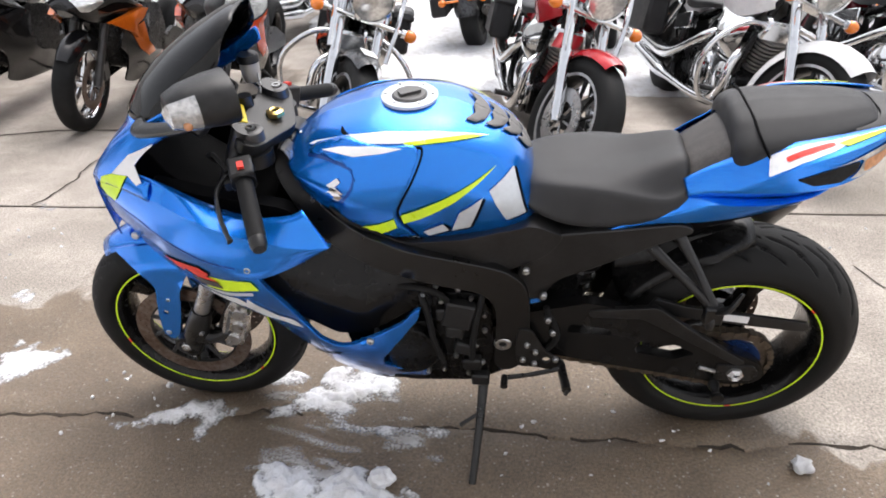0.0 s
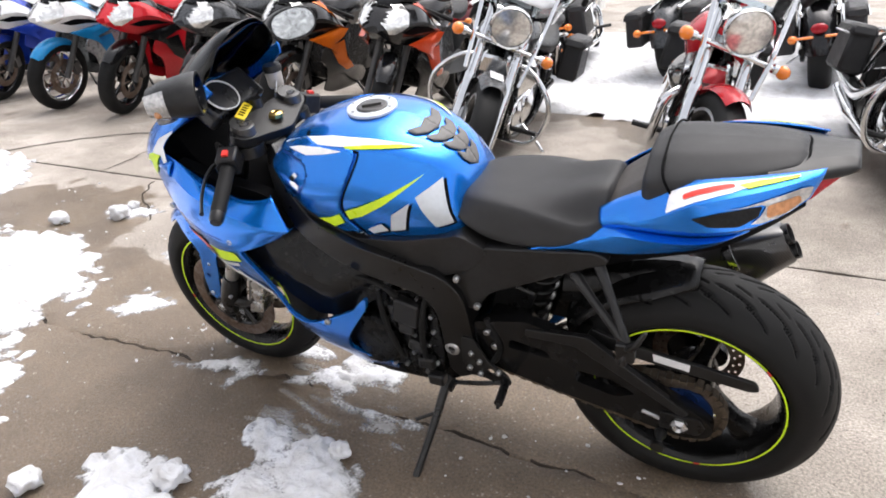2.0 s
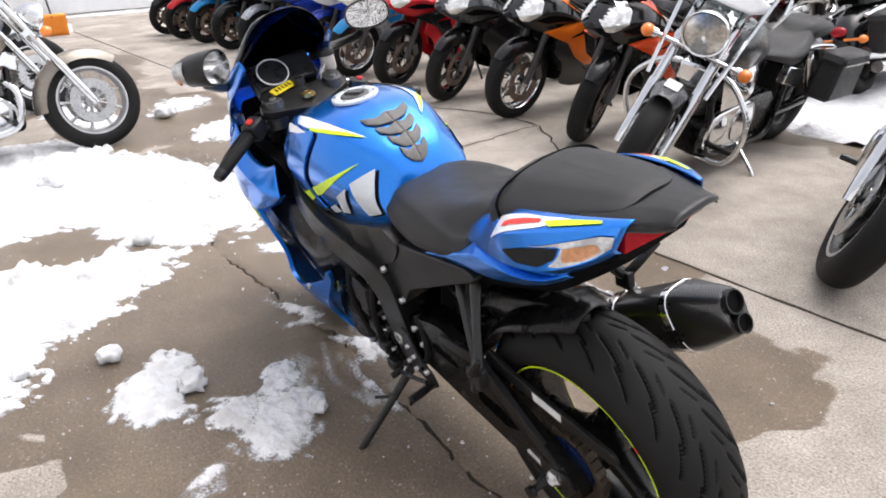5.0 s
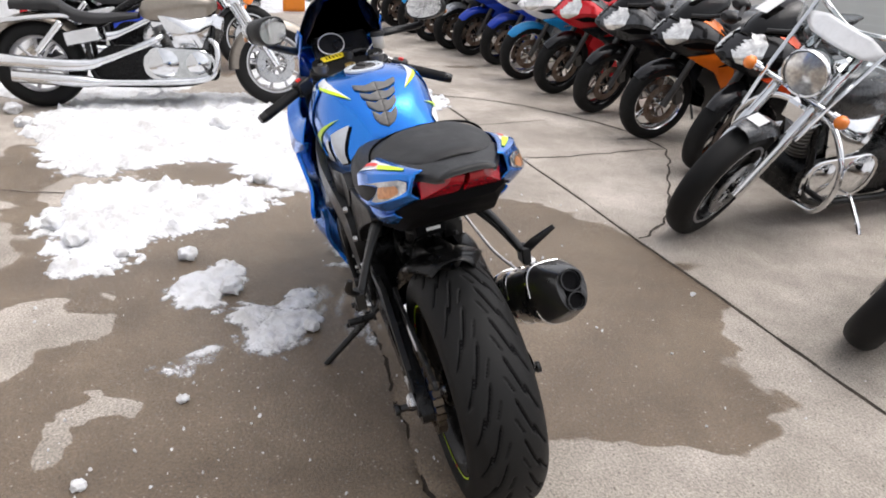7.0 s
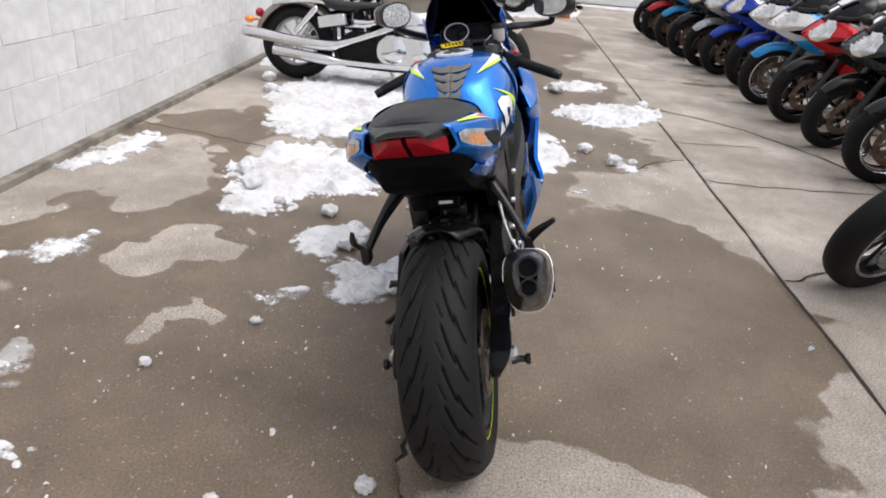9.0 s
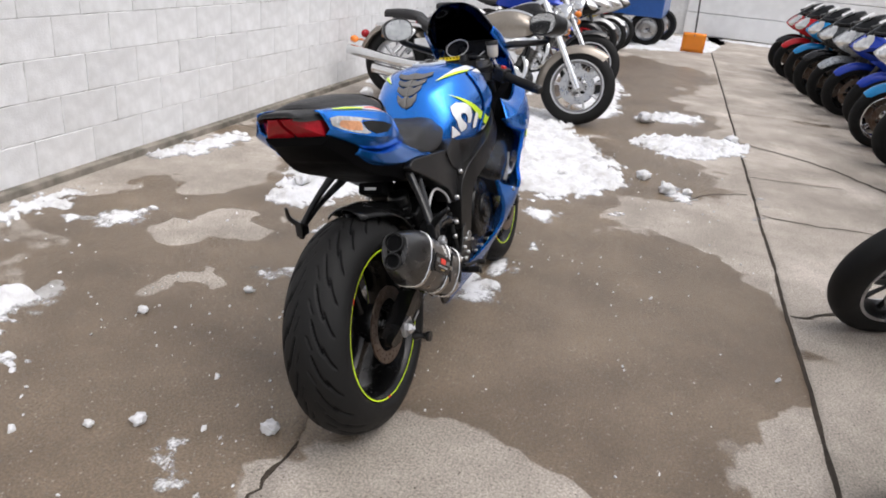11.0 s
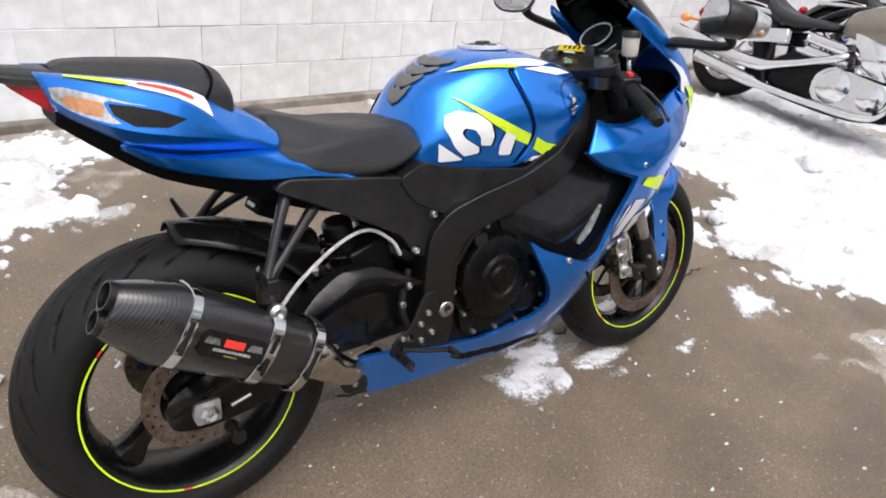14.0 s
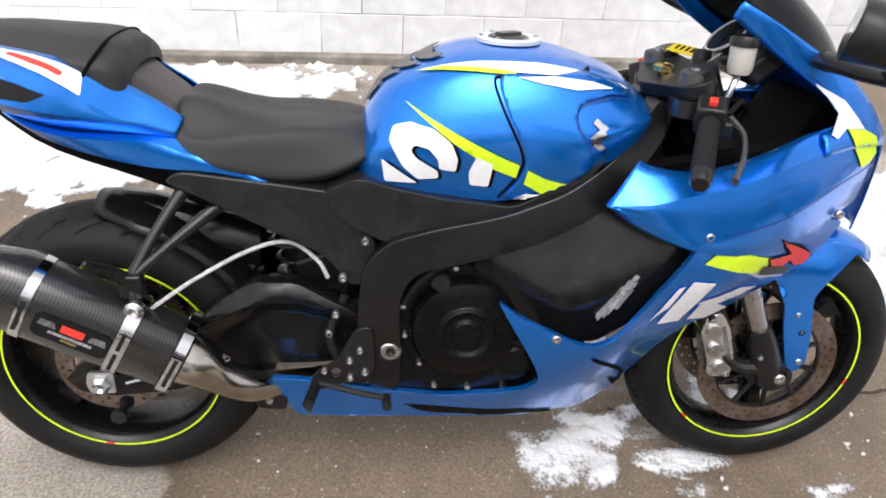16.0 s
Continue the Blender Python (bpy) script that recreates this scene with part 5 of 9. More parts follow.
for s in (-1, 1):
    bm = bmn()
    creased(bm, TAIL_TOP, s, bulge=0.001)
    tb = bvh_of(bm)
    tp = thicken(part("tail_panel", bm, BLUE, BIKE, "blue tail side panel", sharp=15), 0.003, 0.0)
    bm = bmn()
    creased(bm, TAIL_BLADE, s)
    thicken(part("tail_blade", bm, BLUE, tp, sharp=15), 0.003, 0.0)
    w = (0, -s, 0)
    down = (0, 0, -1)
    film(tp, "white_flash", [(x, y * s) for x, y in ((-0.056, 0.127), (-0.01, 0.128), (0.05, 0.122), (0.1, 0.111), (0.09, 0.124), (0.05, 0.146), (0.01, 0.159), (-0.025, 0.163), (-0.058, 0.157))], tb, down, WHITE, "white stripe", 0.0026, "xy", 0.008, 0.004)
    film(tp, "red_bar", [(x, y * s) for x, y in ((-0.032, 0.141), (0.0, 0.137), (0.05, 0.127), (0.054, 0.134), (0.01, 0.147), (-0.028, 0.151))], tb, down, RED, "red number bar", 0.0038, "xy", 0.005, 0.004)
    film(tp, "neon_edge", [(x, y * s) for x, y in ((0.058, 0.13), (0.1, 0.1135), (0.15, 0.096), (0.152, 0.101), (0.11, 0.122), (0.075, 0.137))], tb, down, NEON, "", 0.0038, "xy", 0.006)
    film(tp, "dark_vent", [(-0.012, 0.877), (0.03, 0.893), (0.07, 0.902), (0.1, 0.906), (0.095, 0.888), (0.068, 0.87), (0.02, 0.865)], tb, w, GREY_VENT, "black textured vent triangle", 0.0038, r=0.003)
    film(tp, "turn_lens", [(0.04, 0.9), (0.07, 0.906), (0.105, 0.917), (0.155, 0.931), (0.172, 0.93), (0.168, 0.912), (0.15, 0.897), (0.125, 0.884), (0.1, 0.876), (0.085, 0.875), (0.098, 0.888), (0.106, 0.907), (0.098, 0.9095), (0.07, 0.904)], tb, w, CLEAR, "clear turn signal lens", 0.0046, r=0.003, step=0.006)
    film(tp, "turn_bulb", [(0.106, 0.907), (0.152, 0.92), (0.157, 0.908), (0.137, 0.893), (0.108, 0.885)], tb, w, BULB, "amber bulb behind the lens", 0.0056, r=0.006, step=0.005)
    bm = bmn()
    slab(bm, [(0.10, 0.936), (0.19, 0.939), (0.232, 0.941), (0.222, 0.925), (0.167, 0.885), (0.10, 0.882)], s * 0.005, lambda x, z: s * (0.079 - 0.9 * max(0, x - 0.175)), [], 0.008)
    part("tail_light", bm, TAIL_RED, BIKE, "red tail light lens", bevel=0.004)
bm = bmn()
under = [(-0.36, 0.70, 0.695, 0.08, 0.68, 0.12, 0.64, 0.11), (-0.24, 0.745, 0.74, 0.08, 0.72, 0.12, 0.67, 0.1), (-0.12, 0.80, 0.795, 0.09, 0.76, 0.122, 0.715, 0.1), (0.02, 0.87, 0.865, 0.09, 0.825, 0.124, 0.765, 0.1), (0.1, 0.895, 0.89, 0.085, 0.86, 0.115, 0.815, 0.09), (0.168, 0.905, 0.895, 0.065, 0.885, 0.088, 0.866, 0.065)]
loft(bm, [[*sec, ] for sec in [section(*s) for s in [tuple(t) for t in smooth_line(under, 3)]]], closed=True)
part("tail_underside", bm, BLACK_LINE, BIKE, "black plastic under-tail", sharp=50)
bm = bmn()
box(bm, (-0.20, 0, 0.655), (0.06, 0.075, 0.035), (0, -25, 0))
part("plate_bracket", bm, BLACK_LINE, BIKE, bevel=0.006)
bm = bmn()
box(bm, (-0.168, 0.005, 0.667), (0.002, 0.036, 0.008), (0, -25, 0))
part("warning_label", bm, PAPER, BIKE, "small pale printed label")

# Frame and engine
for s in (-1, 1):
    yo = surface((-1.03, 0.85, 0.085), (-0.95, 0.79, 0.15), (-0.86, 0.72, 0.19), (-0.72, 0.65, 0.195), (-0.60, 0.60, 0.185), (-0.54, 0.45, 0.165), (-0.56, 0.32, 0.15), (-0.98, 0.74, 0.155), (-0.50, 0.62, 0.165))
    bm = bmn()
    slab(bm, [(-1.045, 0.885), (-1.01, 0.85), (-0.95, 0.79), (-0.86, 0.735), (-0.75, 0.692), (-0.63, 0.662), (-0.55, 0.632), (-0.505, 0.58), (-0.495, 0.49), (-0.495, 0.38), (-0.515, 0.295), (-0.555, 0.28), (-0.578, 0.31), (-0.575, 0.42), (-0.572, 0.52),
              (-0.60, 0.575), (-0.72, 0.61), (-0.82, 0.645), (-0.92, 0.695), (-1.0, 0.76), (-1.06, 0.82)], lambda x, z: s * (yo(x, z) - 0.055), lambda x, z: s * yo(x, z), [], 0.03)
    fb = bvh_of(bm)
    fr = part("frame_spar", bm, FRAME, BIKE, "satin black alloy frame spar", bevel=0.018, sharp=50)
    bm = bmn()
    lathe(bm, [(0.009, 0.0), (0.021, 0.0), (0.021, s * 0.008), (0.017, s * 0.011), (0.010, s * 0.011), (0.009, s * 0.004)], (-0.557, s * 0.152, 0.392), "y", 24)
    part("pivot_nut", bm, STEEL, fr, "steel swingarm pivot nut")
    bm = bmn()
    for p in ((-0.51, 0.631), (-0.469, 0.554), (-0.454, 0.474), (-0.44, 0.429)):
        bolt(bm, (p[0], s * (yo(*p) + 0.002), p[1]), 0.0085, 0.006, side=s)
    part("frame_bolt", bm, STEEL, fr)
    bm = bmn()
    slab(bm, [(-0.43, 0.715), (-0.50, 0.745), (-0.545, 0.728), (-0.66, 0.712), (-0.77, 0.70), (-0.87, 0.752), (-0.93, 0.80), (-0.88, 0.73), (-0.75, 0.67), (-0.62, 0.64), (-0.55, 0.62), (-0.47, 0.66)], s * 0.10, lambda x, z: s * (0.155 + 0.015 * (x < -0.6)), [], 0.02)
    part("frame_cover", bm, PLASTIC, BIKE, "black plastic cover between tank and frame", bevel=0.006)
    bm = bmn()
    slab(bm, [(-0.515, 0.66), (-0.46, 0.715), (-0.36, 0.728), (-0.19, 0.745), (-0.16, 0.725), (-0.25, 0.685), (-0.36, 0.63), (-0.44, 0.59), (-0.475, 0.535), (-0.505, 0.53), (-0.53, 0.60)], s * 0.085, lambda x, z: s * (0.15 - 0.05 * max(0, x + 0.35)), [], 0.02)
    part("subframe_cover", bm, PLASTIC, BIKE, "black subframe cover", bevel=0.006)

bm = bmn()
slab(bm, [(-0.96, 0.47), (-0.90, 0.60), (-0.75, 0.64), (-0.62, 0.56), (-0.53, 0.50), (-0.50, 0.40), (-0.53, 0.28), (-0.62, 0.225), (-0.80, 0.215), (-0.92, 0.26)], -0.13, 0.135, [], 0.03)
engine = part("engine", bm, ENGINE, BIKE, "black four-cylinder engine", bevel=0.012)
bm = bmn()
COVER = [(-0.567, 0.46), (-0.572, 0.53), (-0.60, 0.572), (-0.64, 0.585), (-0.69, 0.582), (-0.745, 0.556), (-0.79, 0.502), (-0.838, 0.425), (-0.872, 0.345), (-0.874, 0.312), (-0.85, 0.296), (-0.74, 0.292), (-0.63, 0.296), (-0.606, 0.32), (-0.606, 0.365), (-0.58, 0.41)]
slab(bm, COVER, 0.11, 0.146, [], 0.02)
part("case_flange", bm, ENGINE, engine, "black side case", bevel=0.006)
bm = bmn()
lathe(bm, [(0.0001, 0.14), (0.108, 0.14), (0.108, 0.158), (0.1, 0.17), (0.08, 0.176), (0.074, 0.176), (0.056, 0.179), (0.052, 0.186), (0.047, 0.186), (0.043, 0.18), (0.03, 0.18), (0.028, 0.186), (0.02, 0.187), (0.0001, 0.184)], (-0.70, 0, 0.445), "y", 60, closed=False)
part("clutch_cover", bm, ENGINE, engine, "round black clutch cover with bolts", bevel=0.002)
bm = bmn()
lathe(bm, [(0.0001, 0.14), (0.05, 0.14), (0.048, 0.162), (0.04, 0.166), (0.03, 0.166), (0.026, 0.171), (0.0001, 0.17)], (-0.80, 0, 0.375), "y", 32, closed=False)
part("starter_cover", bm, ENGINE, engine, "small round black cover")
bm = bmn()
for p in ((-0.611, 0.552), (-0.676, 0.571), (-0.742, 0.541), (-0.787, 0.484), (-0.832, 0.417), (-0.862, 0.352), (-0.853, 0.311), (-0.785, 0.302), (-0.713, 0.302), (-0.645, 0.306), (-0.614, 0.36), (-0.584, 0.425), (-0.58, 0.489)):
    bolt(bm, (p[0], 0.149, p[1]), 0.0065, 0.007)
part("cover_bolt", bm, STEEL, engine)
bm = bmn()
lathe(bm, [(0.0001, 0.14), (0.019, 0.14), (0.019, 0.166), (0.016, 0.17), (0.0001, 0.17)], (-0.648, 0, 0.547), "y", 16, closed=False)
part("oil_filler_cap", bm, PLASTIC, engine)
bm = bmn()
lathe(bm, [(0.0001, -0.13), (0.085, -0.13), (0.086, -0.155), (0.076, -0.172), (0.05, -0.178), (0.0001, -0.178)], (-0.79, 0, 0.365), "y", 44, closed=False)
slab(bm, [(-0.80, 0.43), (-0.74, 0.46), (-0.70, 0.40), (-0.70, 0.29), (-0.78, 0.275)], -0.155, -0.12, [], 0.02)
part("stator_cover", bm, ENGINE, engine, "round black generator cover", bevel=0.004)
bm = bmn()
slab(bm, [(-0.72, 0.55), (-0.62, 0.555), (-0.585, 0.50), (-0.58, 0.36), (-0.60, 0.27), (-0.68, 0.265), (-0.70, 0.40), (-0.73, 0.46)], -0.16, -0.12, [], 0.02)
part("side_cover", bm, ENGINE, engine, bevel=0.006)
rnd = random.Random(11)
bm = bmn()
for p in ((-0.74, 0.55), (-0.71, 0.575), (-0.66, 0.57), (-0.63, 0.54), (-0.60, 0.49), (-0.60, 0.44), (-0.605, 0.33), (-0.64, 0.29), (-0.70, 0.30), (-0.74, 0.29), (-0.69, 0.46), (-0.66, 0.41), (-0.73, 0.50), (-0.67, 0.35), (-0.70, 0.53), (-0.645, 0.47), (-0.62, 0.39), (-0.86, 0.42), (-0.85, 0.32), (-0.72, 0.35)):
    bolt(bm, (p[0], -0.162, p[1]), 0.0065, 0.007, side=-1)
part("case_bolt", bm, STEEL, engine)
bm = bmn()
for q in range(5):
    box(bm, (-0.69 + 0.02 * q, -0.168, 0.50 - 0.055 * q), (0.045, 0.03, 0.035), (0, rnd.uniform(-20, 20), 0))
box(bm, (-0.66, -0.172, 0.50), (0.07, 0.03, 0.075), (0, 12, 0))
part("actuator", bm, PLASTIC, engine, bevel=0.006)["kind"] = "stuff"
for pts in ([(-0.86, -0.15, 0.56), (-0.78, -0.17, 0.58), (-0.70, -0.175, 0.56), (-0.66, -0.17, 0.48)], [(-0.60, -0.16, 0.57), (-0.62, -0.178, 0.48), (-0.63, -0.175, 0.36), (-0.62, -0.16, 0.28)], [(-0.76, -0.14, 0.58), (-0.73, -0.18, 0.50), (-0.72, -0.18, 0.42), (-0.70, -0.17, 0.33)],
            [(-0.80, 0.14, 0.56), (-0.70, 0.165, 0.60), (-0.62, 0.165, 0.56), (-0.58, 0.16, 0.50)], [(-0.47, 0.13, 0.50), (-0.44, 0.15, 0.42), (-0.47, 0.15, 0.34)], [(-0.46, -0.14, 0.50), (-0.43, -0.15, 0.42), (-0.46, -0.15, 0.36), (-0.52, -0.16, 0.33)]):
    bm = bmn()
    tube(bm, pts, 0.008, 8)
    part("hose", bm, RUBBER, engine)
bm = bmn()
box(bm, (-0.43, 0, 0.49), (0.10, 0.11, 0.12), (0, 20, 0))
tube(bm, [(-0.42, 0, 0.33), (-0.36, 0, 0.60)], 0.035, 16)
for k in range(6):
    lathe(bm, [(0.034, -0.006), (0.048, 0), (0.034, 0.006)], (-0.41 + 0.011 * k, 0, 0.38 + 0.035 * k), "z", 18, closed=False)
part("rear_shock", bm, SATIN, BIKE, bevel=0.008)["kind"] = "stuff"

# Swingarm, chain, pegs
bm = bmn()
slab(bm, [(-0.60, 0.42), (-0.50, 0.485), (-0.36, 0.52), (-0.28, 0.50), (-0.14, 0.435), (0.04, 0.345), (0.075, 0.31), (0.06, 0.275), (0.0, 0.262), (-0.12, 0.287), (-0.28, 0.315), (-0.45, 0.35), (-0.58, 0.355)], -0.145, lambda x, z: -0.115, [rounded([(-0.24, 0.402), (-0.15, 0.395), (-0.10, 0.366), (-0.15, 0.345), (-0.245, 0.366)], 0.012), rounded([(-0.40, 0.455), (-0.31, 0.44), (-0.30, 0.42), (-0.41, 0.425)], 0.008)], 0.02)
arm_v, arm_f = fill(rounded([(-0.60, 0.42), (-0.50, 0.47), (-0.38, 0.53), (-0.30, 0.528), (-0.235, 0.49), (-0.17, 0.435), (-0.05, 0.375), (0.04, 0.345), (0.075, 0.31), (0.06, 0.27), (-0.02, 0.255), (-0.14, 0.27), (-0.24, 0.33), (-0.40, 0.335), (-0.56, 0.345)], 0.02), [], 0.014)


def arm_out(x, z):
    rib = z - (0.505 - 0.42 * max(0, x + 0.33) - 0.30 * max(0, -0.38 - x))
    return 0.125 + 0.03 * math.exp(-(rib / 0.028) ** 2) - 0.10 * max(0, -rib - 0.03) * (rib > -0.12) - 0.012 * (rib <= -0.12)


shell(bm, arm_v, arm_f, lambda p: (p[0], arm_out(*p), p[1]), lambda p: (p[0], 0.10, p[1]))
box(bm, (-0.42, 0, 0.42), (0.10, 0.24, 0.12))
swing = part("swingarm", bm, GLOSS_BLACK, BIKE, "black cast swingarm", bevel=0.01)
for s in (-1, 1):
    bm = bmn()
    slab(bm, [(-0.045, 0.285), (-0.045, 0.335), (0.04, 0.335), (0.055, 0.31), (0.04, 0.285)] if s < 0 else [(-0.024, 0.288), (-0.024, 0.335), (0.024, 0.335), (0.03, 0.31), (0.024, 0.288)], s * 0.14, s * 0.15, [], 0.006)
    part("axle_block", bm, SATIN if s < 0 else ALU, swing, "chain adjuster block", bevel=0.003)
    bm = bmn()
    lathe(bm, [(0.006, s * 0.145), (0.02, s * 0.145), (0.02, s * 0.158), (0.012, s * 0.166), (0.006, s * 0.16)], (0, 0, RR - 0.005), "y", 6)
    tube(bm, [(-0.045, s * 0.146, 0.31), (-0.085, s * 0.146, 0.322)], 0.005, 8)
    part("axle_nut", bm, STEEL, swing)["kind"] = "stuff"
    bm = bmn()
    lathe(bm, [(0.0001, s * 0.145), (0.014, s * 0.145), (0.014, s * 0.155), (0.009, s * 0.165), (0.009, s * 0.18), (0.015, s * 0.186), (0.015, s * 0.196), (0.0001, s * 0.196)], (-0.04, 0, 0.265), "y", 14, closed=False)
    part("stand_bobbin", bm, SATIN, swing)
bm = bmn()
slab(bm, [(-0.21, 0.515), (-0.14, 0.492), (0.0, 0.472), (0.14, 0.452), (0.15, 0.432), (0.13, 0.425), (0.0, 0.44), (-0.14, 0.458), (-0.23, 0.475)], -0.118, -0.108, [], 0.008)
slab(bm, [(-0.36, 0.50), (-0.21, 0.515), (-0.10, 0.43), (0.02, 0.345), (0.0, 0.335), (-0.14, 0.42), (-0.24, 0.48), (-0.36, 0.48)], -0.15, -0.135, [], 0.01)
guard = part("chain_guard", bm, PLASTIC, BIKE, "black plastic chain guard", bevel=0.003)
bm = bmn()
slab(bm, [(-0.073, 0.479), (0.007, 0.468), (0.006, 0.449), (-0.07, 0.459)], -0.1205, -0.1185)
part("sticker", bm, PAPER, guard, "white printed sticker")
bm = bmn()
loop = [(-0.53 + 0.038 * math.cos(radians(a)), 0.365 + 0.038 * math.sin(radians(a))) for a in range(90, 271, 20)] + [(0.0 + 0.09 * math.cos(radians(a)), RR + 0.09 * math.sin(radians(a))) for a in range(-97, 84, 12)]
tot = []
for i in range(len(loop)):
    p, q = np.array(loop[i]), np.array(loop[(i + 1) % len(loop)])
    k = max(1, int(np.linalg.norm(q - p) / 0.0159 + 0.5))
    tot += [(p + (q - p) * j / k, q - p) for j in range(k)]
for i, (p, d) in enumerate(tot):
    a = math.degrees(math.atan2(d[1], d[0]))
    w = 0.018 if i % 2 else 0.024
    box(bm, (p[0], -0.104, p[1]), (0.015, w, 0.013), (0, -a, 0))
part("chain", bm, CHAIN, BIKE, "oily drive chain")
bm = bmn()
tube(bm, [(-0.60, -0.10, 0.255), (-0.603, -0.13, 0.24), (-0.612, -0.23, 0.155), (-0.625, -0.335, 0.067)], [0.016, 0.014, 0.011, 0.01], 10)
tube(bm, [(-0.61, -0.20, 0.18), (-0.66, -0.235, 0.17)], 0.005, 6)
stand = part("side_stand", bm, SATIN, BIKE, "black side stand, folded out")
bm = bmn()
box(bm, (-0.628, -0.338, 0.062), (0.05, 0.045, 0.012), (-10, 0, 0))
part("stand_foot", bm, SATIN, stand, bevel=0.003)
for s in (-1, 1):
    bm = bmn()
    slab(bm, [(-0.522, 0.45), (-0.49, 0.445), (-0.455, 0.375), (-0.41, 0.345), (-0.40, 0.315), (-0.42, 0.306), (-0.47, 0.322), (-0.515, 0.322), (-0.528, 0.37)], s * 0.158, s * 0.166, [circle((-0.452, 0.348), 0.010, 10)], 0.01)
    hg = part("heel_guard", bm, SATIN, BIKE, "black footrest bracket", bevel=0.003)
    bm = bmn()
    for p in ((-0.499, 0.40), (-0.479, 0.377), (-0.508, 0.35), (-0.48, 0.337), (-0.43, 0.354)):
        bolt(bm, (p[0], s * 0.169, p[1]), 0.0075, 0.006, side=s)
    part("bracket_bolt", bm, STEEL, hg)
    bm = bmn()
    tube(bm, [(-0.415, s * 0.165, 0.325), (-0.41, s * 0.20, 0.325), (-0.405, s * 0.24, 0.328)], 0.011, 10)
    tube(bm, [(-0.405, s * 0.238, 0.328), (-0.407, s * 0.243, 0.315)], 0.005, 8)
    part("footpeg", bm, SATIN, BIKE, "black ridged footpeg")
    bm = bmn()
    tube(bm, [(-0.42, s * 0.18, 0.335), (-0.48, s * 0.185, 0.318), (-0.53, s * 0.185, 0.305), (-0.55, s * 0.185, 0.30)], 0.006, 8)
    tube(bm, [(-0.55, s * 0.18, 0.30), (-0.552, s * 0.212, 0.298)], 0.009, 8)
    part("foot_lever", bm, SATIN, BIKE, "black foot lever")
    # passenger peg hanger
    bm = bmn()
    for x0, z0 in ((-0.255, 0.68), (-0.195, 0.71)):
        tube(bm, [(x0, s * 0.12, z0), ((x0 - 0.11) / 2 + 0.005, s * 0.17, (z0 + 0.57) / 2), (-0.11, s * 0.207, 0.572)], [0.014, 0.01, 0.012], 8)
    box(bm, (-0.112, s * 0.212, 0.562), (0.04, 0.024, 0.045))
    tube(bm, [(-0.112, s * 0.214, 0.56), (-0.118, s * 0.222, 0.528)], 0.01, 8)
    hang = part("peg_hanger", bm, SATIN, BIKE, "black passenger footrest hanger", bevel=0.004)
    bm = bmn()
    tube(bm, [(-0.105, s * 0.215, 0.575), (-0.09, s * 0.235, 0.60), (-0.07, s * (0.28 if s > 0 else 0.228), 0.637)], [0.013, 0.012, 0.007], 8, flat=0.6)
    part("passenger_peg", bm, SATIN, hang, "folded passenger peg", bevel=0.006)
bm = bmn()
lathe(bm, [(0.0001, 0.225), (0.017, 0.225), (0.017, 0.238), (0.01, 0.243), (0.0001, 0.238)], (-0.118, 0, 0.525), "y", 16, closed=False)
part("hanger_bolt", bm, STEEL, BIKE)
bm = bmn()
tube(bm, [(-0.12, 0.205, 0.50), (-0.20, 0.16, 0.545), (-0.30, 0.135, 0.595), (-0.37, 0.13, 0.61), (-0.42, 0.14, 0.58), (-0.44, 0.145, 0.545)], 0.0042, 8)
part("brake_hose", bm, BRAID, BIKE, "white braided brake hose")
bm = bmn()
secs = []
for i in range(15):
    a = radians(90 + (150 - 90) * i / 14)
    w = 0.098 if i > 4 else 0.05 + 0.012 * i
    secs.append([V(math.cos(a) * (0.337 - 0.03 * abs(f) ** 2.4), w * f, RR + math.sin(a) * (0.337 - 0.03 * abs(f) ** 2.4)) for f in np.linspace(-1, 1, 13)])
loft(bm, secs)
hug = thicken(part("hugger", bm, GLOSS_BLACK, BIKE, "black rear hugger over the tyre"), 0.004, 1.0)
bm = bmn()
loft(bm, [section(x, zt, zt - 0.012, w * 0.7, zt - 0.045, w, zt - 0.08, w * 0.9) for x, zt, w in ((-0.30, 0.592, 0.045), (-0.20, 0.622, 0.052), (-0.10, 0.649, 0.05), (-0.05, 0.655, 0.038), (-0.015, 0.652, 0.022), (0.0, 0.648, 0.008))])
part("hugger_hump", bm, GLOSS_BLACK, hug, sharp=60)

# Exhaust
EA, EB = V(-0.18, 0.198, 0.405), V(0.10, 0.212, 0.562)
ED = (EB - EA).normalized()
EU = V(-ED.z, 0, ED.x).normalized()
ES = ED.cross(EU)


def can_ring(d, w, h, n=24):
    c = EA + ED * d
    pts = []
    for i in range(n):
        a = 2 * math.pi * i / n
        q = 2 / 3.2
        x = math.copysign(abs(math.cos(a)) ** q, math.cos(a)) * w
        z = math.copysign(abs(math.sin(a)) ** q, math.sin(a)) * h
        pts.append(c + ES * (x * (1 - 0.22 * (z < 0) * abs(z) / h)) + EU * z)
    return pts


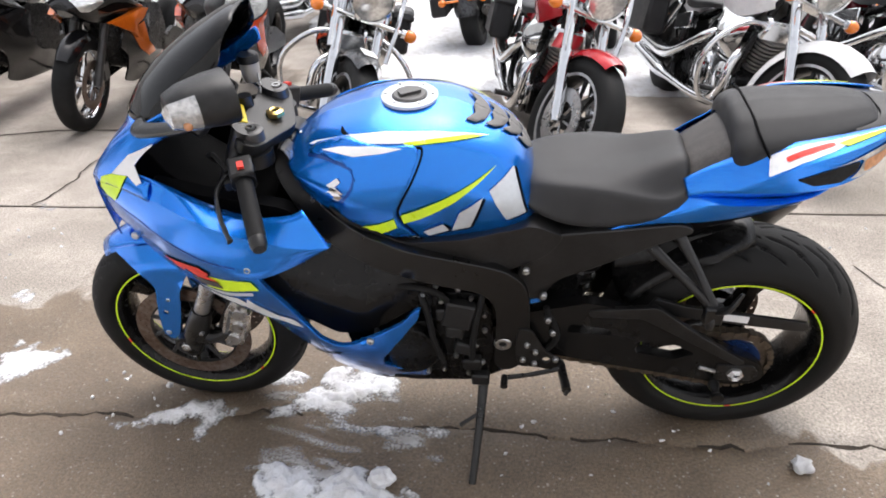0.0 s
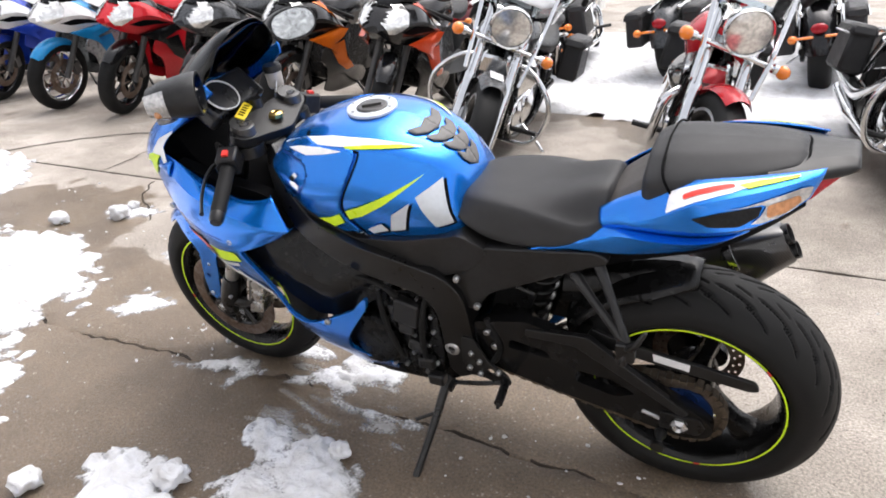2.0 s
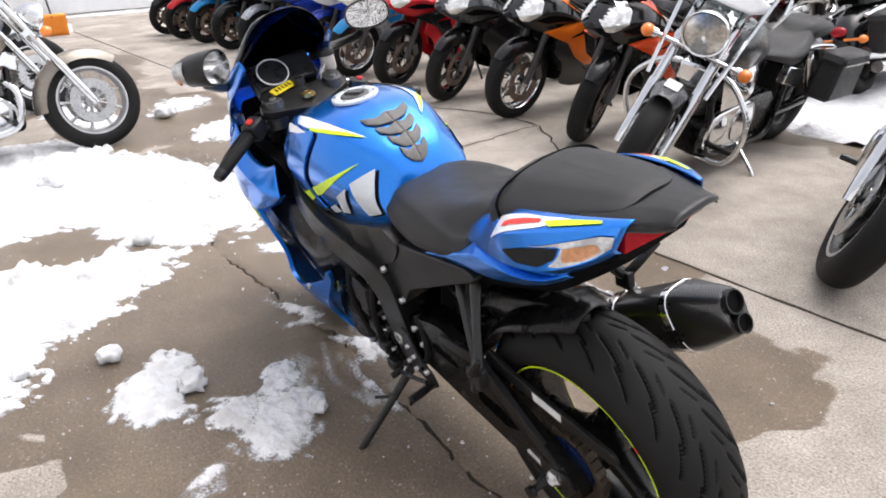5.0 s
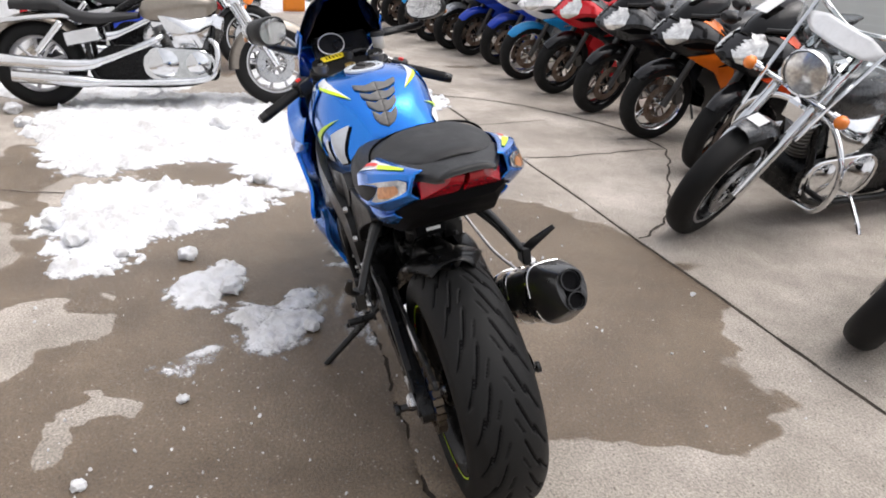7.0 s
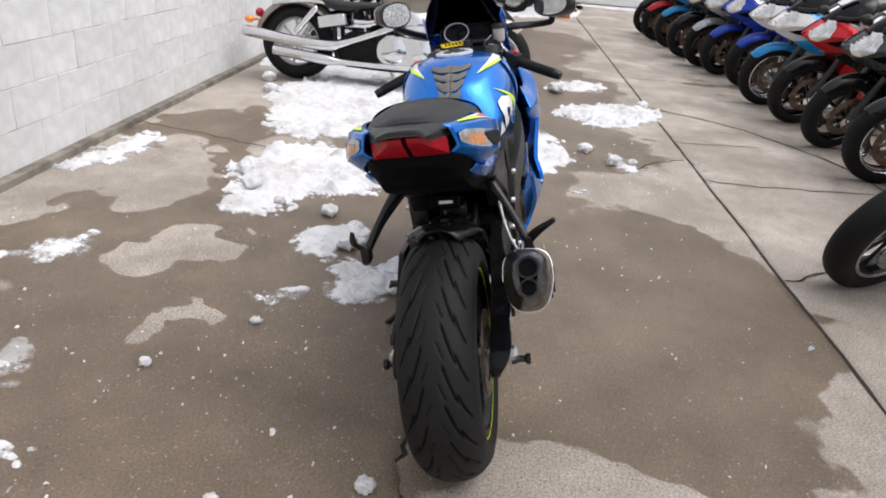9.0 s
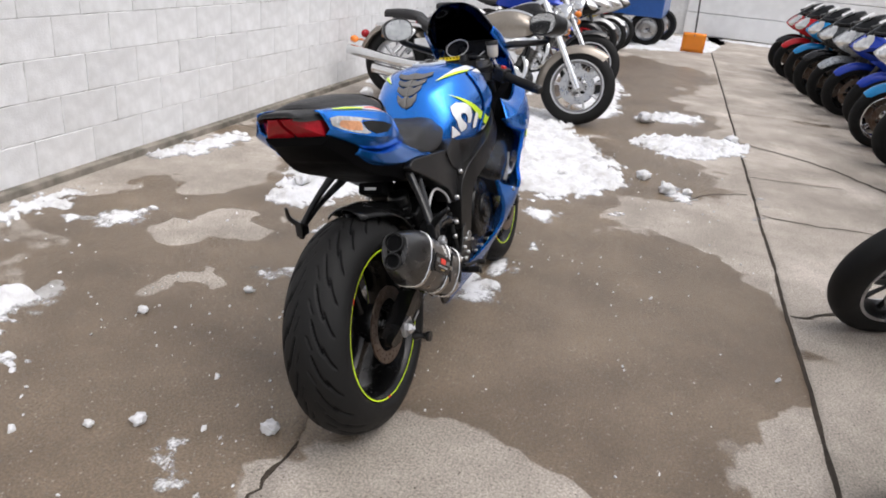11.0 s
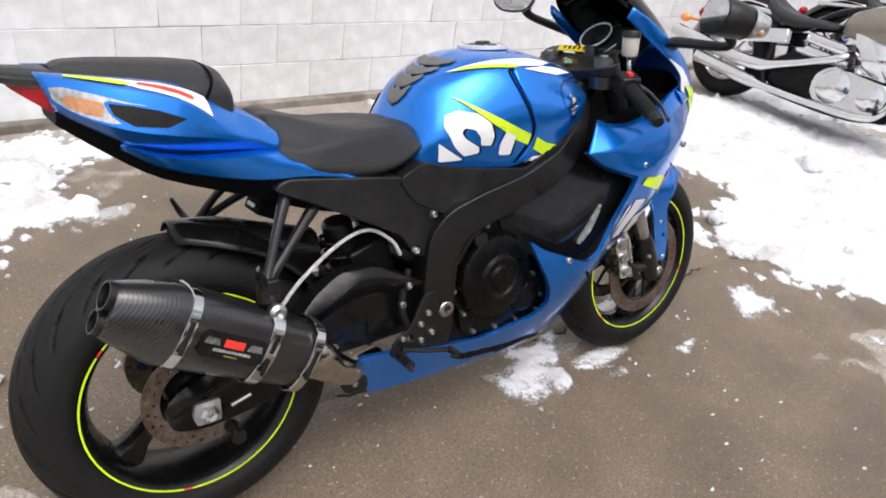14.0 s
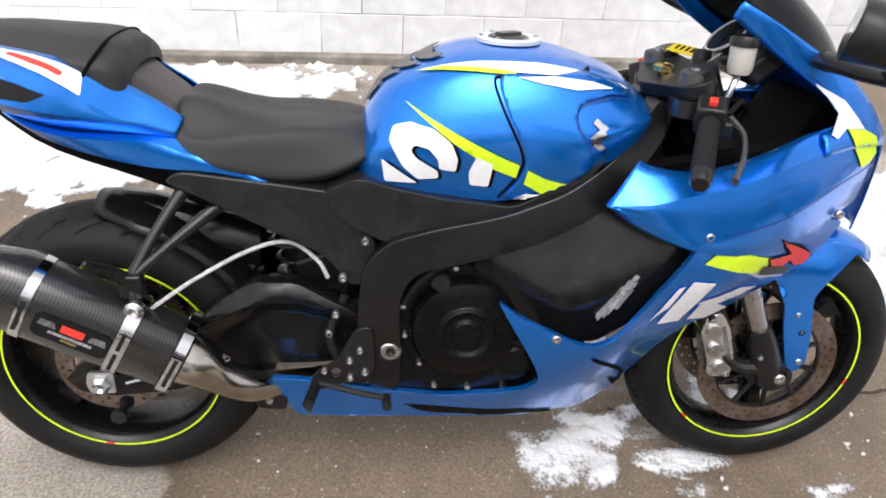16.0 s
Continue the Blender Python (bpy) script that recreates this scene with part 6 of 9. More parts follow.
bm = bmn()
loft(bm, [can_ring(d, w, h) for d, w, h in ((0.0, 0.05, 0.06), (0.012, 0.055, 0.066), (0.24, 0.057, 0.072), (0.30, 0.057, 0.072), (0.386, 0.037, 0.048), (0.392, 0.033, 0.044), (0.392, 0.02, 0.03), (0.38, 0.01, 0.01))], closed=True)
ex = part("exhaust_silencer", bm, CARBON, BIKE, "carbon fibre silencer with chrome bands", sharp=40)
for d, w in ((0.004, 0.02), (0.097, 0.024), (0.262, 0.018)):
    bm = bmn()
    loft(bm, [can_ring(d + k, 0.0575 + e, 0.0725 + e) for k, e in ((0, 0.0), (0.001, 0.0022), (w, 0.0022), (w + 0.001, 0.0))])
    part("band", bm, BAND, ex, "chrome band")
bm = bmn()
for e, r in ((0.022, 0.024), (-0.024, 0.02)):
    c = EA + ED * 0.375 + EU * e
    lathe(bm, [(r - 0.003, 0.0185), (r - 0.002, 0.027), (r + 0.001, 0.027), (r + 0.002, 0.0)], c, (ED, ES, EU), 24, closed=False)
part("outlet", bm, SATIN, ex, "twin round outlets")
# Black discs over the closed end stand for the shade inside the outlets.
bm = bmn()
for e, r in ((0.022, 0.0195), (-0.024, 0.0155)):
    lathe(bm, [(0.0001, 0.0188), (r, 0.0188)], EA + ED * 0.375 + EU * e, (ED, ES, EU), 20, closed=False)
part("outlet_shade_disc", bm, BLACK_LINE, ex)
bm = bmn()
c = EA + ED * 0.185
O_ = [(-0.064, -0.016), (-0.064, 0.016), (-0.054, 0.024), (0.054, 0.024), (0.064, 0.016), (0.064, -0.016), (0.054, -0.024), (-0.054, -0.024)]
out_dir = -ES if ES.y < 0 else ES


def plate(outl, off, dz=0.0, t=0.0012):
    b = bmn()
    v, f = fill(outl)
    shell(b, v, f, lambda p: c + ED * p[0] + EU * (p[1] + dz) + out_dir * (off + t), lambda p: c + ED * p[0] + EU * (p[1] + dz) + out_dir * (off - 0.004))
    return b


part("name_plate", plate(O_, 0.0585, 0.0), GLOSS_BLACK, ex, "black badge plate with red and white bars")
part("plate_bar", plate([(-0.019, 0.0), (-0.019, 0.014), (0.019, 0.014), (0.019, 0.0)], 0.0602), RED, ex, "red bar")
for _k in (-0.042, 0.042):
    part("plate_check", plate([(_k - 0.015, 0.001), (_k - 0.011, 0.013), (_k + 0.011, 0.013), (_k + 0.015, 0.001)], 0.0598), FLAG_CLOTH, ex, "grey chequered patch")
part("plate_bar", plate([(-0.036, -0.01), (-0.036, -0.0055), (0.036, -0.0055), (0.036, -0.01)], 0.0602), GREY_FLAG, ex, "pale bar")
for _x, _z0, _z1 in ((-0.0755, 0.006, 0.042), (-0.0755, -0.038, -0.006), (-0.1705, -0.03, 0.03), (0.0865, -0.03, 0.03)):
    part("band_slot", plate([(_x - 0.0035, _z0), (_x - 0.0035, _z1), (_x + 0.0035, _z1), (_x + 0.0035, _z0)], 0.0602), GREY_VENT, ex)
part("plate_bar", plate([(-0.013, -0.017), (-0.013, -0.0145), (0.013, -0.0145), (0.013, -0.017)], 0.0602), GOLD, ex, "yellow bar")
bm = bmn()
tube(bm, [EA + ED * 0.006, EA - ED * 0.025, V(-0.235, 0.19, 0.36), V(-0.285, 0.172, 0.322), V(-0.335, 0.12, 0.29), V(-0.42, 0.06, 0.26)], [0.05, 0.046, 0.036, 0.031, 0.029, 0.028], 20)
part("link_pipe", bm, TITAN, BIKE, "tarnished steel link pipe")
bm = bmn()
slab(bm, [(-0.285, 0.325), (-0.335, 0.32), (-0.352, 0.268), (-0.35, 0.243), (-0.295, 0.247), (-0.278, 0.285)], 0.138, 0.148, [], 0.012)
br = part("pipe_bracket", bm, SATIN, BIKE, "black exhaust bracket", bevel=0.003)
bm = bmn()
bolt(bm, (-0.318, 0.149, 0.268), 0.008, 0.006)
part("bracket_bolt", bm, STEEL, br)
bm = bmn()
p0, p1 = V(-0.175, 0.20, 0.455), V(-0.255, 0.19, 0.395)
tube(bm, [p0 + (p1 - p0) * (k / 60) + V(0.006 * math.sin(k * 1.05), 0.006 * math.cos(k * 1.05), 0) for k in range(61)], 0.0013, 5, smooth=False)
part("spring", bm, STEEL, BIKE)

# Fairing
h_fair = surface((-1.088, 0.66, 0.25), (-1.238, 0.65, 0.213), (-1.368, 0.66, 0.14), (-1.298, 0.57, 0.15), (-1.178, 0.505, 0.175), (-1.158, 0.58, 0.225), (-1.078, 0.42, 0.165), (-1.038, 0.50, 0.215), (-0.968, 0.48, 0.25), (-0.908, 0.45, 0.25), (-0.838, 0.48, 0.243), (-0.758, 0.535, 0.225),
                 (-1.028, 0.30, 0.12), (-0.938, 0.33, 0.185), (-0.848, 0.38, 0.215), (-0.888, 0.22, 0.12), (-0.638, 0.20, 0.115), (-0.638, 0.29, 0.155), (-0.358, 0.20, 0.12), (-0.328, 0.33, 0.165))
UPPER_LINES = [[(-0.973, 0.190, 0.798), (-1.006, 0.197, 0.788), (-1.066, 0.198, 0.783), (-1.136, 0.192, 0.795), (-1.206, 0.18, 0.818), (-1.266, 0.168, 0.842), (-1.301, 0.16, 0.852), (-1.321, 0.157, 0.858)],
               [(-0.918, 0.222, 0.730), (-0.986, 0.242, 0.738), (-1.046, 0.246, 0.754), (-1.106, 0.246, 0.769), (-1.196, 0.232, 0.796), (-1.286, 0.192, 0.814), (-1.371, 0.148, 0.820), (-1.441, 0.112, 0.818)],
               [(-0.918, 0.222, 0.7295), (-0.986, 0.241, 0.717), (-1.046, 0.25, 0.700), (-1.106, 0.254, 0.692), (-1.186, 0.247, 0.708), (-1.276, 0.216, 0.736), (-1.371, 0.16, 0.762), (-1.450, 0.106, 0.78)],
               [(-0.918, 0.2215, 0.729), (-0.971, 0.228, 0.698), (-1.026, 0.243, 0.675), (-1.086, 0.252, 0.658), (-1.166, 0.241, 0.648), (-1.266, 0.205, 0.655), (-1.366, 0.15, 0.68), (-1.468, 0.075, 0.70)],
               [(-0.921, 0.205, 0.727), (-0.971, 0.21, 0.69), (-1.026, 0.222, 0.665), (-1.086, 0.23, 0.648), (-1.166, 0.22, 0.638), (-1.266, 0.185, 0.642), (-1.366, 0.135, 0.665), (-1.466, 0.065, 0.68)]]
FRONT = [(-1.083, 0.668), (-1.153, 0.66), (-1.243, 0.662), (-1.343, 0.69), (-1.388, 0.665), (-1.363, 0.62), (-1.293, 0.572), (-1.224, 0.535), (-1.173, 0.505), (-1.108, 0.462), (-1.070, 0.419), (-1.038, 0.366), (-1.020, 0.30), (-1.003, 0.25), (-0.953, 0.208)]
NOTCH = [(-0.783, 0.515), (-0.818, 0.50), (-0.896, 0.468), (-0.928, 0.463), (-0.968, 0.482), (-1.005, 0.518), (-1.037, 0.572), (-1.068, 0.63)]
FRONT_R = FRONT[:3] + [(-1.343, 0.69), (-1.425, 0.66), (-1.408, 0.605), (-1.345, 0.553), (-1.285, 0.536), (-1.214, 0.50), (-1.15, 0.462), (-1.108, 0.428), (-1.075, 0.385), (-1.05, 0.33), (-1.03, 0.26), (-0.97, 0.208)]
RIGHT = FRONT_R + [(-0.783, 0.198), (-0.583, 0.2), (-0.368, 0.213), (-0.328, 0.30), (-0.326, 0.335), (-0.445, 0.318), (-0.552, 0.292), (-0.663, 0.282), (-0.769, 0.30), (-0.825, 0.318), (-0.845, 0.352), (-0.833, 0.39), (-0.809, 0.436), (-0.778, 0.487), (-0.748, 0.54)] + NOTCH
LEFT = FRONT + [(-0.858, 0.205), (-0.743, 0.25), (-0.736, 0.285), (-0.808, 0.31), (-0.843, 0.345), (-0.838, 0.385), (-0.811, 0.432), (-0.783, 0.472), (-0.746, 0.525), (-0.738, 0.562), (-0.753, 0.553)] + NOTCH
for s, outl in ((-1, LEFT), (1, RIGHT)):
    v, f = fill(rounded(outl, 0.012), [], 0.02)
    bm = bmn()

    def top(p, s=s):
        return (p[0], s * h_fair(p[0], p[1]), p[1])

    def low(p, s=s):
        return (p[0], s * (h_fair(p[0], p[1]) - 0.014), p[1])
    shell(bm, v, f, top, low)
    up = bmn()
    creased(up, UPPER_LINES, s, bulge=0.002)
    fb = bvh_of(bm, up)
    fp = part("side_fairing", bm, BLUE, BIKE, "glossy blue side fairing with large white shapes", bevel=0.006, sharp=50)
    uf = thicken(part("upper_fairing", up, BLUE, BIKE, "blue upper fairing with a creased flank", sharp=13), 0.003, 0.0)
    w = (0, -s, 0)
    NEON_ = [(-1.1, 0.632), (-1.116, 0.65), (-1.185, 0.645), (-1.252, 0.622), (-1.235, 0.592), (-1.17, 0.609)] if s > 0 else [(-1.207, 0.645), (-1.097, 0.648), (-1.084, 0.622), (-1.162, 0.606), (-1.223, 0.598), (-1.190, 0.623)]
    film(fp, "neon_patch", NEON_, fb, w, NEON, "neon yellow patch", 0.0026)
    film(fp, "silver_edge", [(-1.195, 0.602), (-1.25, 0.59), (-1.325, 0.568), (-1.315, 0.553), (-1.235, 0.578)] if s > 0 else [(-1.102, 0.612), (-1.162, 0.601), (-1.222, 0.594), (-1.252, 0.586), (-1.172, 0.586), (-1.102, 0.6)], fb, w, SILVER_FILM, "", 0.0028)
    R_ = [(-1.203, 0.69), (-1.266, 0.664), (-1.297, 0.648), (-1.294, 0.62), (-1.269, 0.616), (-1.249, 0.634), (-1.237, 0.619), (-1.209, 0.622), (-1.197, 0.64), (-1.245, 0.652)] if s > 0 else [(-1.304, 0.668), (-1.212, 0.676), (-1.190, 0.66), (-1.202, 0.648), (-1.177, 0.636), (-1.227, 0.632), (-1.258, 0.645), (-1.268, 0.631), (-1.302, 0.635), (-1.274, 0.655)]
    if s > 0:
        R_ = [(1.38 * x + 0.415, 0.9 * z + 0.046 - 0.27 * (-1.245 - (1.38 * x + 0.415))) for x, z in R_]
    film(fp, "red_shape", [(x + 0.005 * math.copysign(1, x + (1.31 if s > 0 else 1.25)), z + 0.004 * math.copysign(1, z - (0.62 if s > 0 else 0.652))) for x, z in R_], fb, w, BLACK_LINE, "", 0.0034, step=0.008)
    film(fp, "red_shape", R_, fb, w, RED, "angular red shape", 0.0044, step=0.008)
    film(fp, "dark_bar", [(-1.225, 0.613), (-1.322, 0.58), (-1.318, 0.56), (-1.223, 0.592)] if s > 0 else [(-1.247, 0.628), (-1.177, 0.634), (-1.167, 0.616), (-1.237, 0.61)], fb, w, GREY_CARBON, "dark grey bar", 0.0052, r=0.005, step=0.008)
    film(uf, "panel_seam", stroke([(-1.45, 0.775), (-1.35, 0.755), (-1.28, 0.733), (-1.2, 0.706), (-1.12, 0.689)], 0.0035), fb, w, DEEP_BLUE, lift=0.0024)
    film(fp, "panel_seam", stroke([(-1.035, 0.27), (-1.03, 0.33), (-0.99, 0.38), (-0.93, 0.43)], 0.008), fb, w, BLACK_LINE, lift=0.002)
    film(fp, "panel_seam", stroke([(-0.90, 0.215), (-0.80, 0.222), (-0.74, 0.212)], 0.014), fb, w, BLACK_LINE, lift=0.002)
    for pts in (([(-1.079, 0.604), (-1.119, 0.598), (-1.073, 0.493), (-1.030, 0.495)], [(-1.095, 0.543), (-1.173, 0.583), (-1.217, 0.574), (-1.133, 0.532)], [(-1.103, 0.538), (-1.133, 0.54), (-1.168, 0.517), (-1.129, 0.487), (-1.090, 0.493)], [(-1.011, 0.51), (-1.028, 0.534), (-1.055, 0.59), (-1.067, 0.594), (-1.045, 0.54)]) if s > 0 else
                ([(-1.124, 0.583), (-1.107, 0.55), (-1.072, 0.514), (-1.029, 0.518), (-1.005, 0.502), (-1.041, 0.487), (-1.110, 0.487), (-1.147, 0.53)], [(-1.235, 0.572), (-1.147, 0.583), (-1.122, 0.55), (-1.152, 0.53), (-1.177, 0.545)])):
        if s > 0:
            pts = [(1.12 * x + 0.1165 - 0.164 * (0.6 - z), z - 0.011 - 0.15 * max(0, -1.12 - x)) for x, z in pts]
        film(fp, "white_shape", pts, fb, w, WHITE, "white block shape on the fairing", 0.0026)
    bm = bmn()
    for p, q in (((-1.095, 0.685), 0.253), ((-0.855, 0.478), h_fair(-0.855, 0.478) + 0.002), ((-1.385, 0.69), 0.152)):
        bolt(bm, (p[0], s * q, p[1]), 0.009, 0.004, side=s)
    part("fairing_bolt", bm, STEEL, fp)
    # black duct panel behind the fairing's notch
    bm = bmn()
    slab(bm, [(-0.70, 0.605), (-0.80, 0.66), (-0.93, 0.72), (-1.02, 0.73), (-1.12, 0.68), (-1.11, 0.60), (-1.03, 0.48), (-0.95, 0.42), (-0.86, 0.45), (-0.76, 0.50), (-0.72, 0.55)], s * 0.13, lambda x, z: s * (0.203 - 0.30 * max(0, x + 0.86) - 0.42 * max(0, z - 0.52 - 0.45 * abs(x + 0.88)) - 0.25 * max(0, 0.52 + 0.45 * abs(x + 0.88) - z)), [], 0.02)
    dp = part("duct_panel", bm, GLOSS_BLACK, BIKE, "black air duct panel", bevel=0.008)
    bm = bmn()
    for k, (f0, f1, wd) in enumerate(((0.1, 0.8, 0.0016), (0.0, 0.9, 0.0028), (0.05, 1.0, 0.005), (0.1, 0.95, 0.0016), (0.2, 0.8, 0.0016), (0.15, 0.6, 0.0012))):
        p0, p1 = np.array((-0.935 - 0.0065 * k, 0.487 + 0.002 * k)), np.array((-0.99 - 0.0065 * k, 0.58 + 0.002 * k))
        q0, q1 = p0 + (p1 - p0) * f0, p0 + (p1 - p0) * f1
        n_ = np.array((0.8, 0.6)) * wd / 2
        slab(bm, [q0 - n_, q0 + n_, q1 + n_, q1 - n_], s * 0.16, s * (0.208 - 0.25 * abs(0.52 + 0.45 * abs(float(q0[0] + q1[0]) / 2 + 0.88) - float(q0[1] + q1[1]) / 2)))
    if s > 0:
        part("small_print", bm, GREY_FLAG, dp, "pale lines of small print")["kind"] = "stuff"
    else:
        bm.free()
    # ledge and cockpit edge: a strip from the crease to the inner rim
    crease = [(-1.30, 0.19, 0.812), (-1.385, 0.148, 0.819), (-1.455, 0.112, 0.818), (-1.42, 0.12, 0.87), (-1.358, 0.134, 0.925), (-1.268, 0.148, 0.978), (-1.18, 0.152, 1.025), (-1.12, 0.142, 1.055)]
    rim = [(-1.295, 0.165, 0.846), (-1.32, 0.158, 0.852), (-1.337, 0.156, 0.86), (-1.325, 0.156, 0.876), (-1.285, 0.153, 0.915), (-1.22, 0.148, 0.955), (-1.15, 0.14, 1.0), (-1.11, 0.134, 1.03)]
    A, B = smooth_line(crease, 5), smooth_line(rim, 5)
    bm = bmn()
    rows = []
    for a, b in zip(A, B):
        rows.append([V(a[0] + (b[0] - a[0]) * u, s * (a[1] + (b[1] - a[1]) * u + 0.004 * math.sin(u * math.pi)), a[2] + (b[2] - a[2]) * u + 0.006 * math.sin(u * math.pi)) for u in np.linspace(0, 1, 7)])
    loft(bm, rows)
    up = bmn()
    creased(up, UPPER_LINES, s, bulge=0.002)
    cb = bvh_of(bm, up)
    up.free()
    cs = thicken(part("cowl_side", bm, BLUE, BIKE, "blue upper cowl beside the cockpit", sharp=60), 0.003, 0.0)
    film(cs, "white_flash", [(-1.388, 0.85), (-1.33, 0.902), (-1.268, 0.93), (-1.298, 0.888), (-1.345, 0.854)], cb, (0, -s, 0), WHITE, "white flash beside the cockpit", 0.004, step=0.006)
    film(cs, "neon_flash", [(-1.442, 0.80), (-1.422, 0.834), (-1.39, 0.849), (-1.347, 0.853), (-1.375, 0.815), (-1.405, 0.778), (-1.43, 0.783)], cb, (0, -s, 0), NEON, "neon yellow nose flash", 0.0045, step=0.006)
# nose and headlight
bm = bmn()
rows = []
for x, y, z, b in smooth_line([(-1.485, 0.06, 0.62, 0.03), (-1.487, 0.07, 0.70, 0.03), (-1.462, 0.106, 0.79, 0.02), (-1.448, 0.112, 0.83, 0.012), (-1.412, 0.12, 0.88, 0.012), (-1.354, 0.134, 0.93, 0.02), (-1.29, 0.148, 0.967, 0.07)], 4):
    rows.append([V(x - b * (1 - f * f), y * f, z) for f in np.linspace(-1, 1, 13)])
loft(bm, rows)
thicken(part("nose", bm, BLUE, BIKE, "blue nose cowl"), 0.004)
bm = bmn()
rows = []
for x, y, z in smooth_line([(-1.487, 0.06, 0.72), (-1.458, 0.095, 0.78), (-1.43, 0.11, 0.83)], 4):
    rows.append([V(x - 0.04 * (1 - f * f) - 0.004, y * f, z) for f in np.linspace(-1, 1, 11)])
loft(bm, rows)
thicken(part("headlight", bm, CLEAR, BIKE, "clear headlight lens"), 0.003)
bm = bmn()
slab(bm, [(-1.36, 0.62), (-1.40, 0.74), (-1.40, 0.86), (-1.33, 0.90), (-1.29, 0.82), (-1.22, 0.77), (-1.10, 0.72), (-1.05, 0.60), (-1.15, 0.55)], -0.1, 0.1, [], 0.03)
part("cockpit_shell", bm, BLACK_LINE, BIKE, "black inner cockpit panel", bevel=0.01)
for s in (-1, 1):
    bm = bmn()
    slab(bm, [(-0.95, 0.70), (-1.02, 0.78), (-1.20, 0.81), (-1.31, 0.84), (-1.32, 0.76), (-1.20, 0.70), (-1.05, 0.66)], s * 0.125, s * 0.16, [], 0.02)
    part("cockpit_liner", bm, BLACK_LINE, BIKE)
# windscreen
bm = bmn()
rows = []
for cx, cz, sx, sy, sz in smooth_line([(-1.365, 0.962, -1.245, 0.152, 0.978), (-1.325, 1.015, -1.19, 0.148, 1.01), (-1.26, 1.07, -1.14, 0.138, 1.045), (-1.19, 1.115, -1.11, 0.122, 1.08), (-1.13, 1.146, -1.10, 0.095, 1.12), (-1.09, 1.156, -1.085, 0.055, 1.147)], 4):
    rows.append([V(cx + (sx - cx) * f * f, sy * math.sin(f * 1.35) / math.sin(1.35), cz + (sz - cz) * abs(f) ** 2.2) for f in np.linspace(-1, 1, 19)])
loft(bm, rows)
thicken(part("windscreen", bm, SMOKE, BIKE, "dark smoked windscreen", sharp=80), 0.003)

# Mirrors
for s in (-1, 1):
    M_ = pose(-1.225, 0.335, 1.03, 0, -13, -30) if s > 0 else pose(-1.075, -0.245, 1.07, 0, 0, 37) @ Matrix.Diagonal((0.95, 0.82, 1, 1))
    bm = bmn()
    secs = []
    for u, w, h in ((-0.088, 0.02, 0.014), (-0.082, 0.042, 0.028), (-0.05, 0.06, 0.038), (0.0, 0.07, 0.044), (0.03, 0.072, 0.045), (0.034, 0.07, 0.044)):
        secs.append([M_ @ V(u + 0.02 * (abs(math.cos(a)) ** 2) * 0, math.copysign(abs(math.cos(a)) ** 0.88, math.cos(a)) * w, math.copysign(abs(math.sin(a)) ** 0.8, math.sin(a)) * h + 0.006) for a in np.linspace(0, 2 * math.pi, 28, endpoint=False)])
    loft(bm, secs, closed=True)
    mir = part("mirror", bm, PLASTIC, BIKE, "black mirror with a built-in turn signal", sharp=50)
    bm = bmn()
    loft(bm, [[M_ @ V(0.0352, math.copysign(abs(math.cos(a)) ** 0.88, math.cos(a)) * 0.065 * k, math.copysign(abs(math.sin(a)) ** 0.8, math.sin(a)) * 0.039 * k + 0.006) for a in np.linspace(0, 2 * math.pi, 28, endpoint=False)] for k in (1, 0.5, 0.02)], closed=True)
    part("mirror_glass", bm, MIRROR, mir, "mirror glass")
    bm = bmn()
    LENS = ((-0.094, 0.004, 0.003), (-0.092, 0.022, 0.015), (-0.085, 0.0445, 0.030), (-0.05, 0.0625, 0.0395), (-0.036, 0.0655, 0.0415))
    span = np.linspace(-125, 48, 16)
    loft(bm, [[M_ @ V(u, s * math.copysign(abs(math.cos(radians(a))) ** 0.88, math.cos(radians(a))) * w, math.copysign(abs(math.sin(radians(a))) ** 0.8, math.sin(radians(a))) * h + 0.006) for a in span] for u, w, h in LENS])
    part("signal_lens", bm, CLEAR, mir, "clear turn signal lens")
    bm = bmn()
    bmesh.ops.create_icosphere(bm, subdivisions=2, radius=0.009, matrix=M_ @ Matrix.Translation((-0.062, s * 0.052, -0.01)))
    part("signal_bulb", bm, BULB, mir)
    bm = bmn()
    tube(bm, [(-1.29, s * 0.145, 0.962), (-1.26, s * 0.175, 0.972), M_ @ V(-0.05, s * -0.05, -0.05), M_ @ V(-0.03, s * -0.03, -0.02)], [0.022, 0.017, 0.014, 0.018], 10, flat=0.7)
    part("mirror_stalk", bm, PLASTIC, mir)

# Cockpit
TOP = pose(-1.065, 0, 0.90, 0, 22, 0)
bm = bmn()
v, f = fill(rounded([(0.03, -0.05), (0.05, 0.0), (0.03, 0.05), (-0.0, 0.135), (-0.045, 0.14), (-0.06, 0.09), (-0.06, -0.09), (-0.045, -0.14), (-0.0, -0.135)], 0.03))
shell(bm, v, f, lambda p: TOP @ V(p[0], p[1], 0.012), lambda p: TOP @ V(p[0], p[1], -0.014))
clamp = part("triple_clamp", bm, PLASTIC, BIKE, "black triple clamp", bevel=0.004)
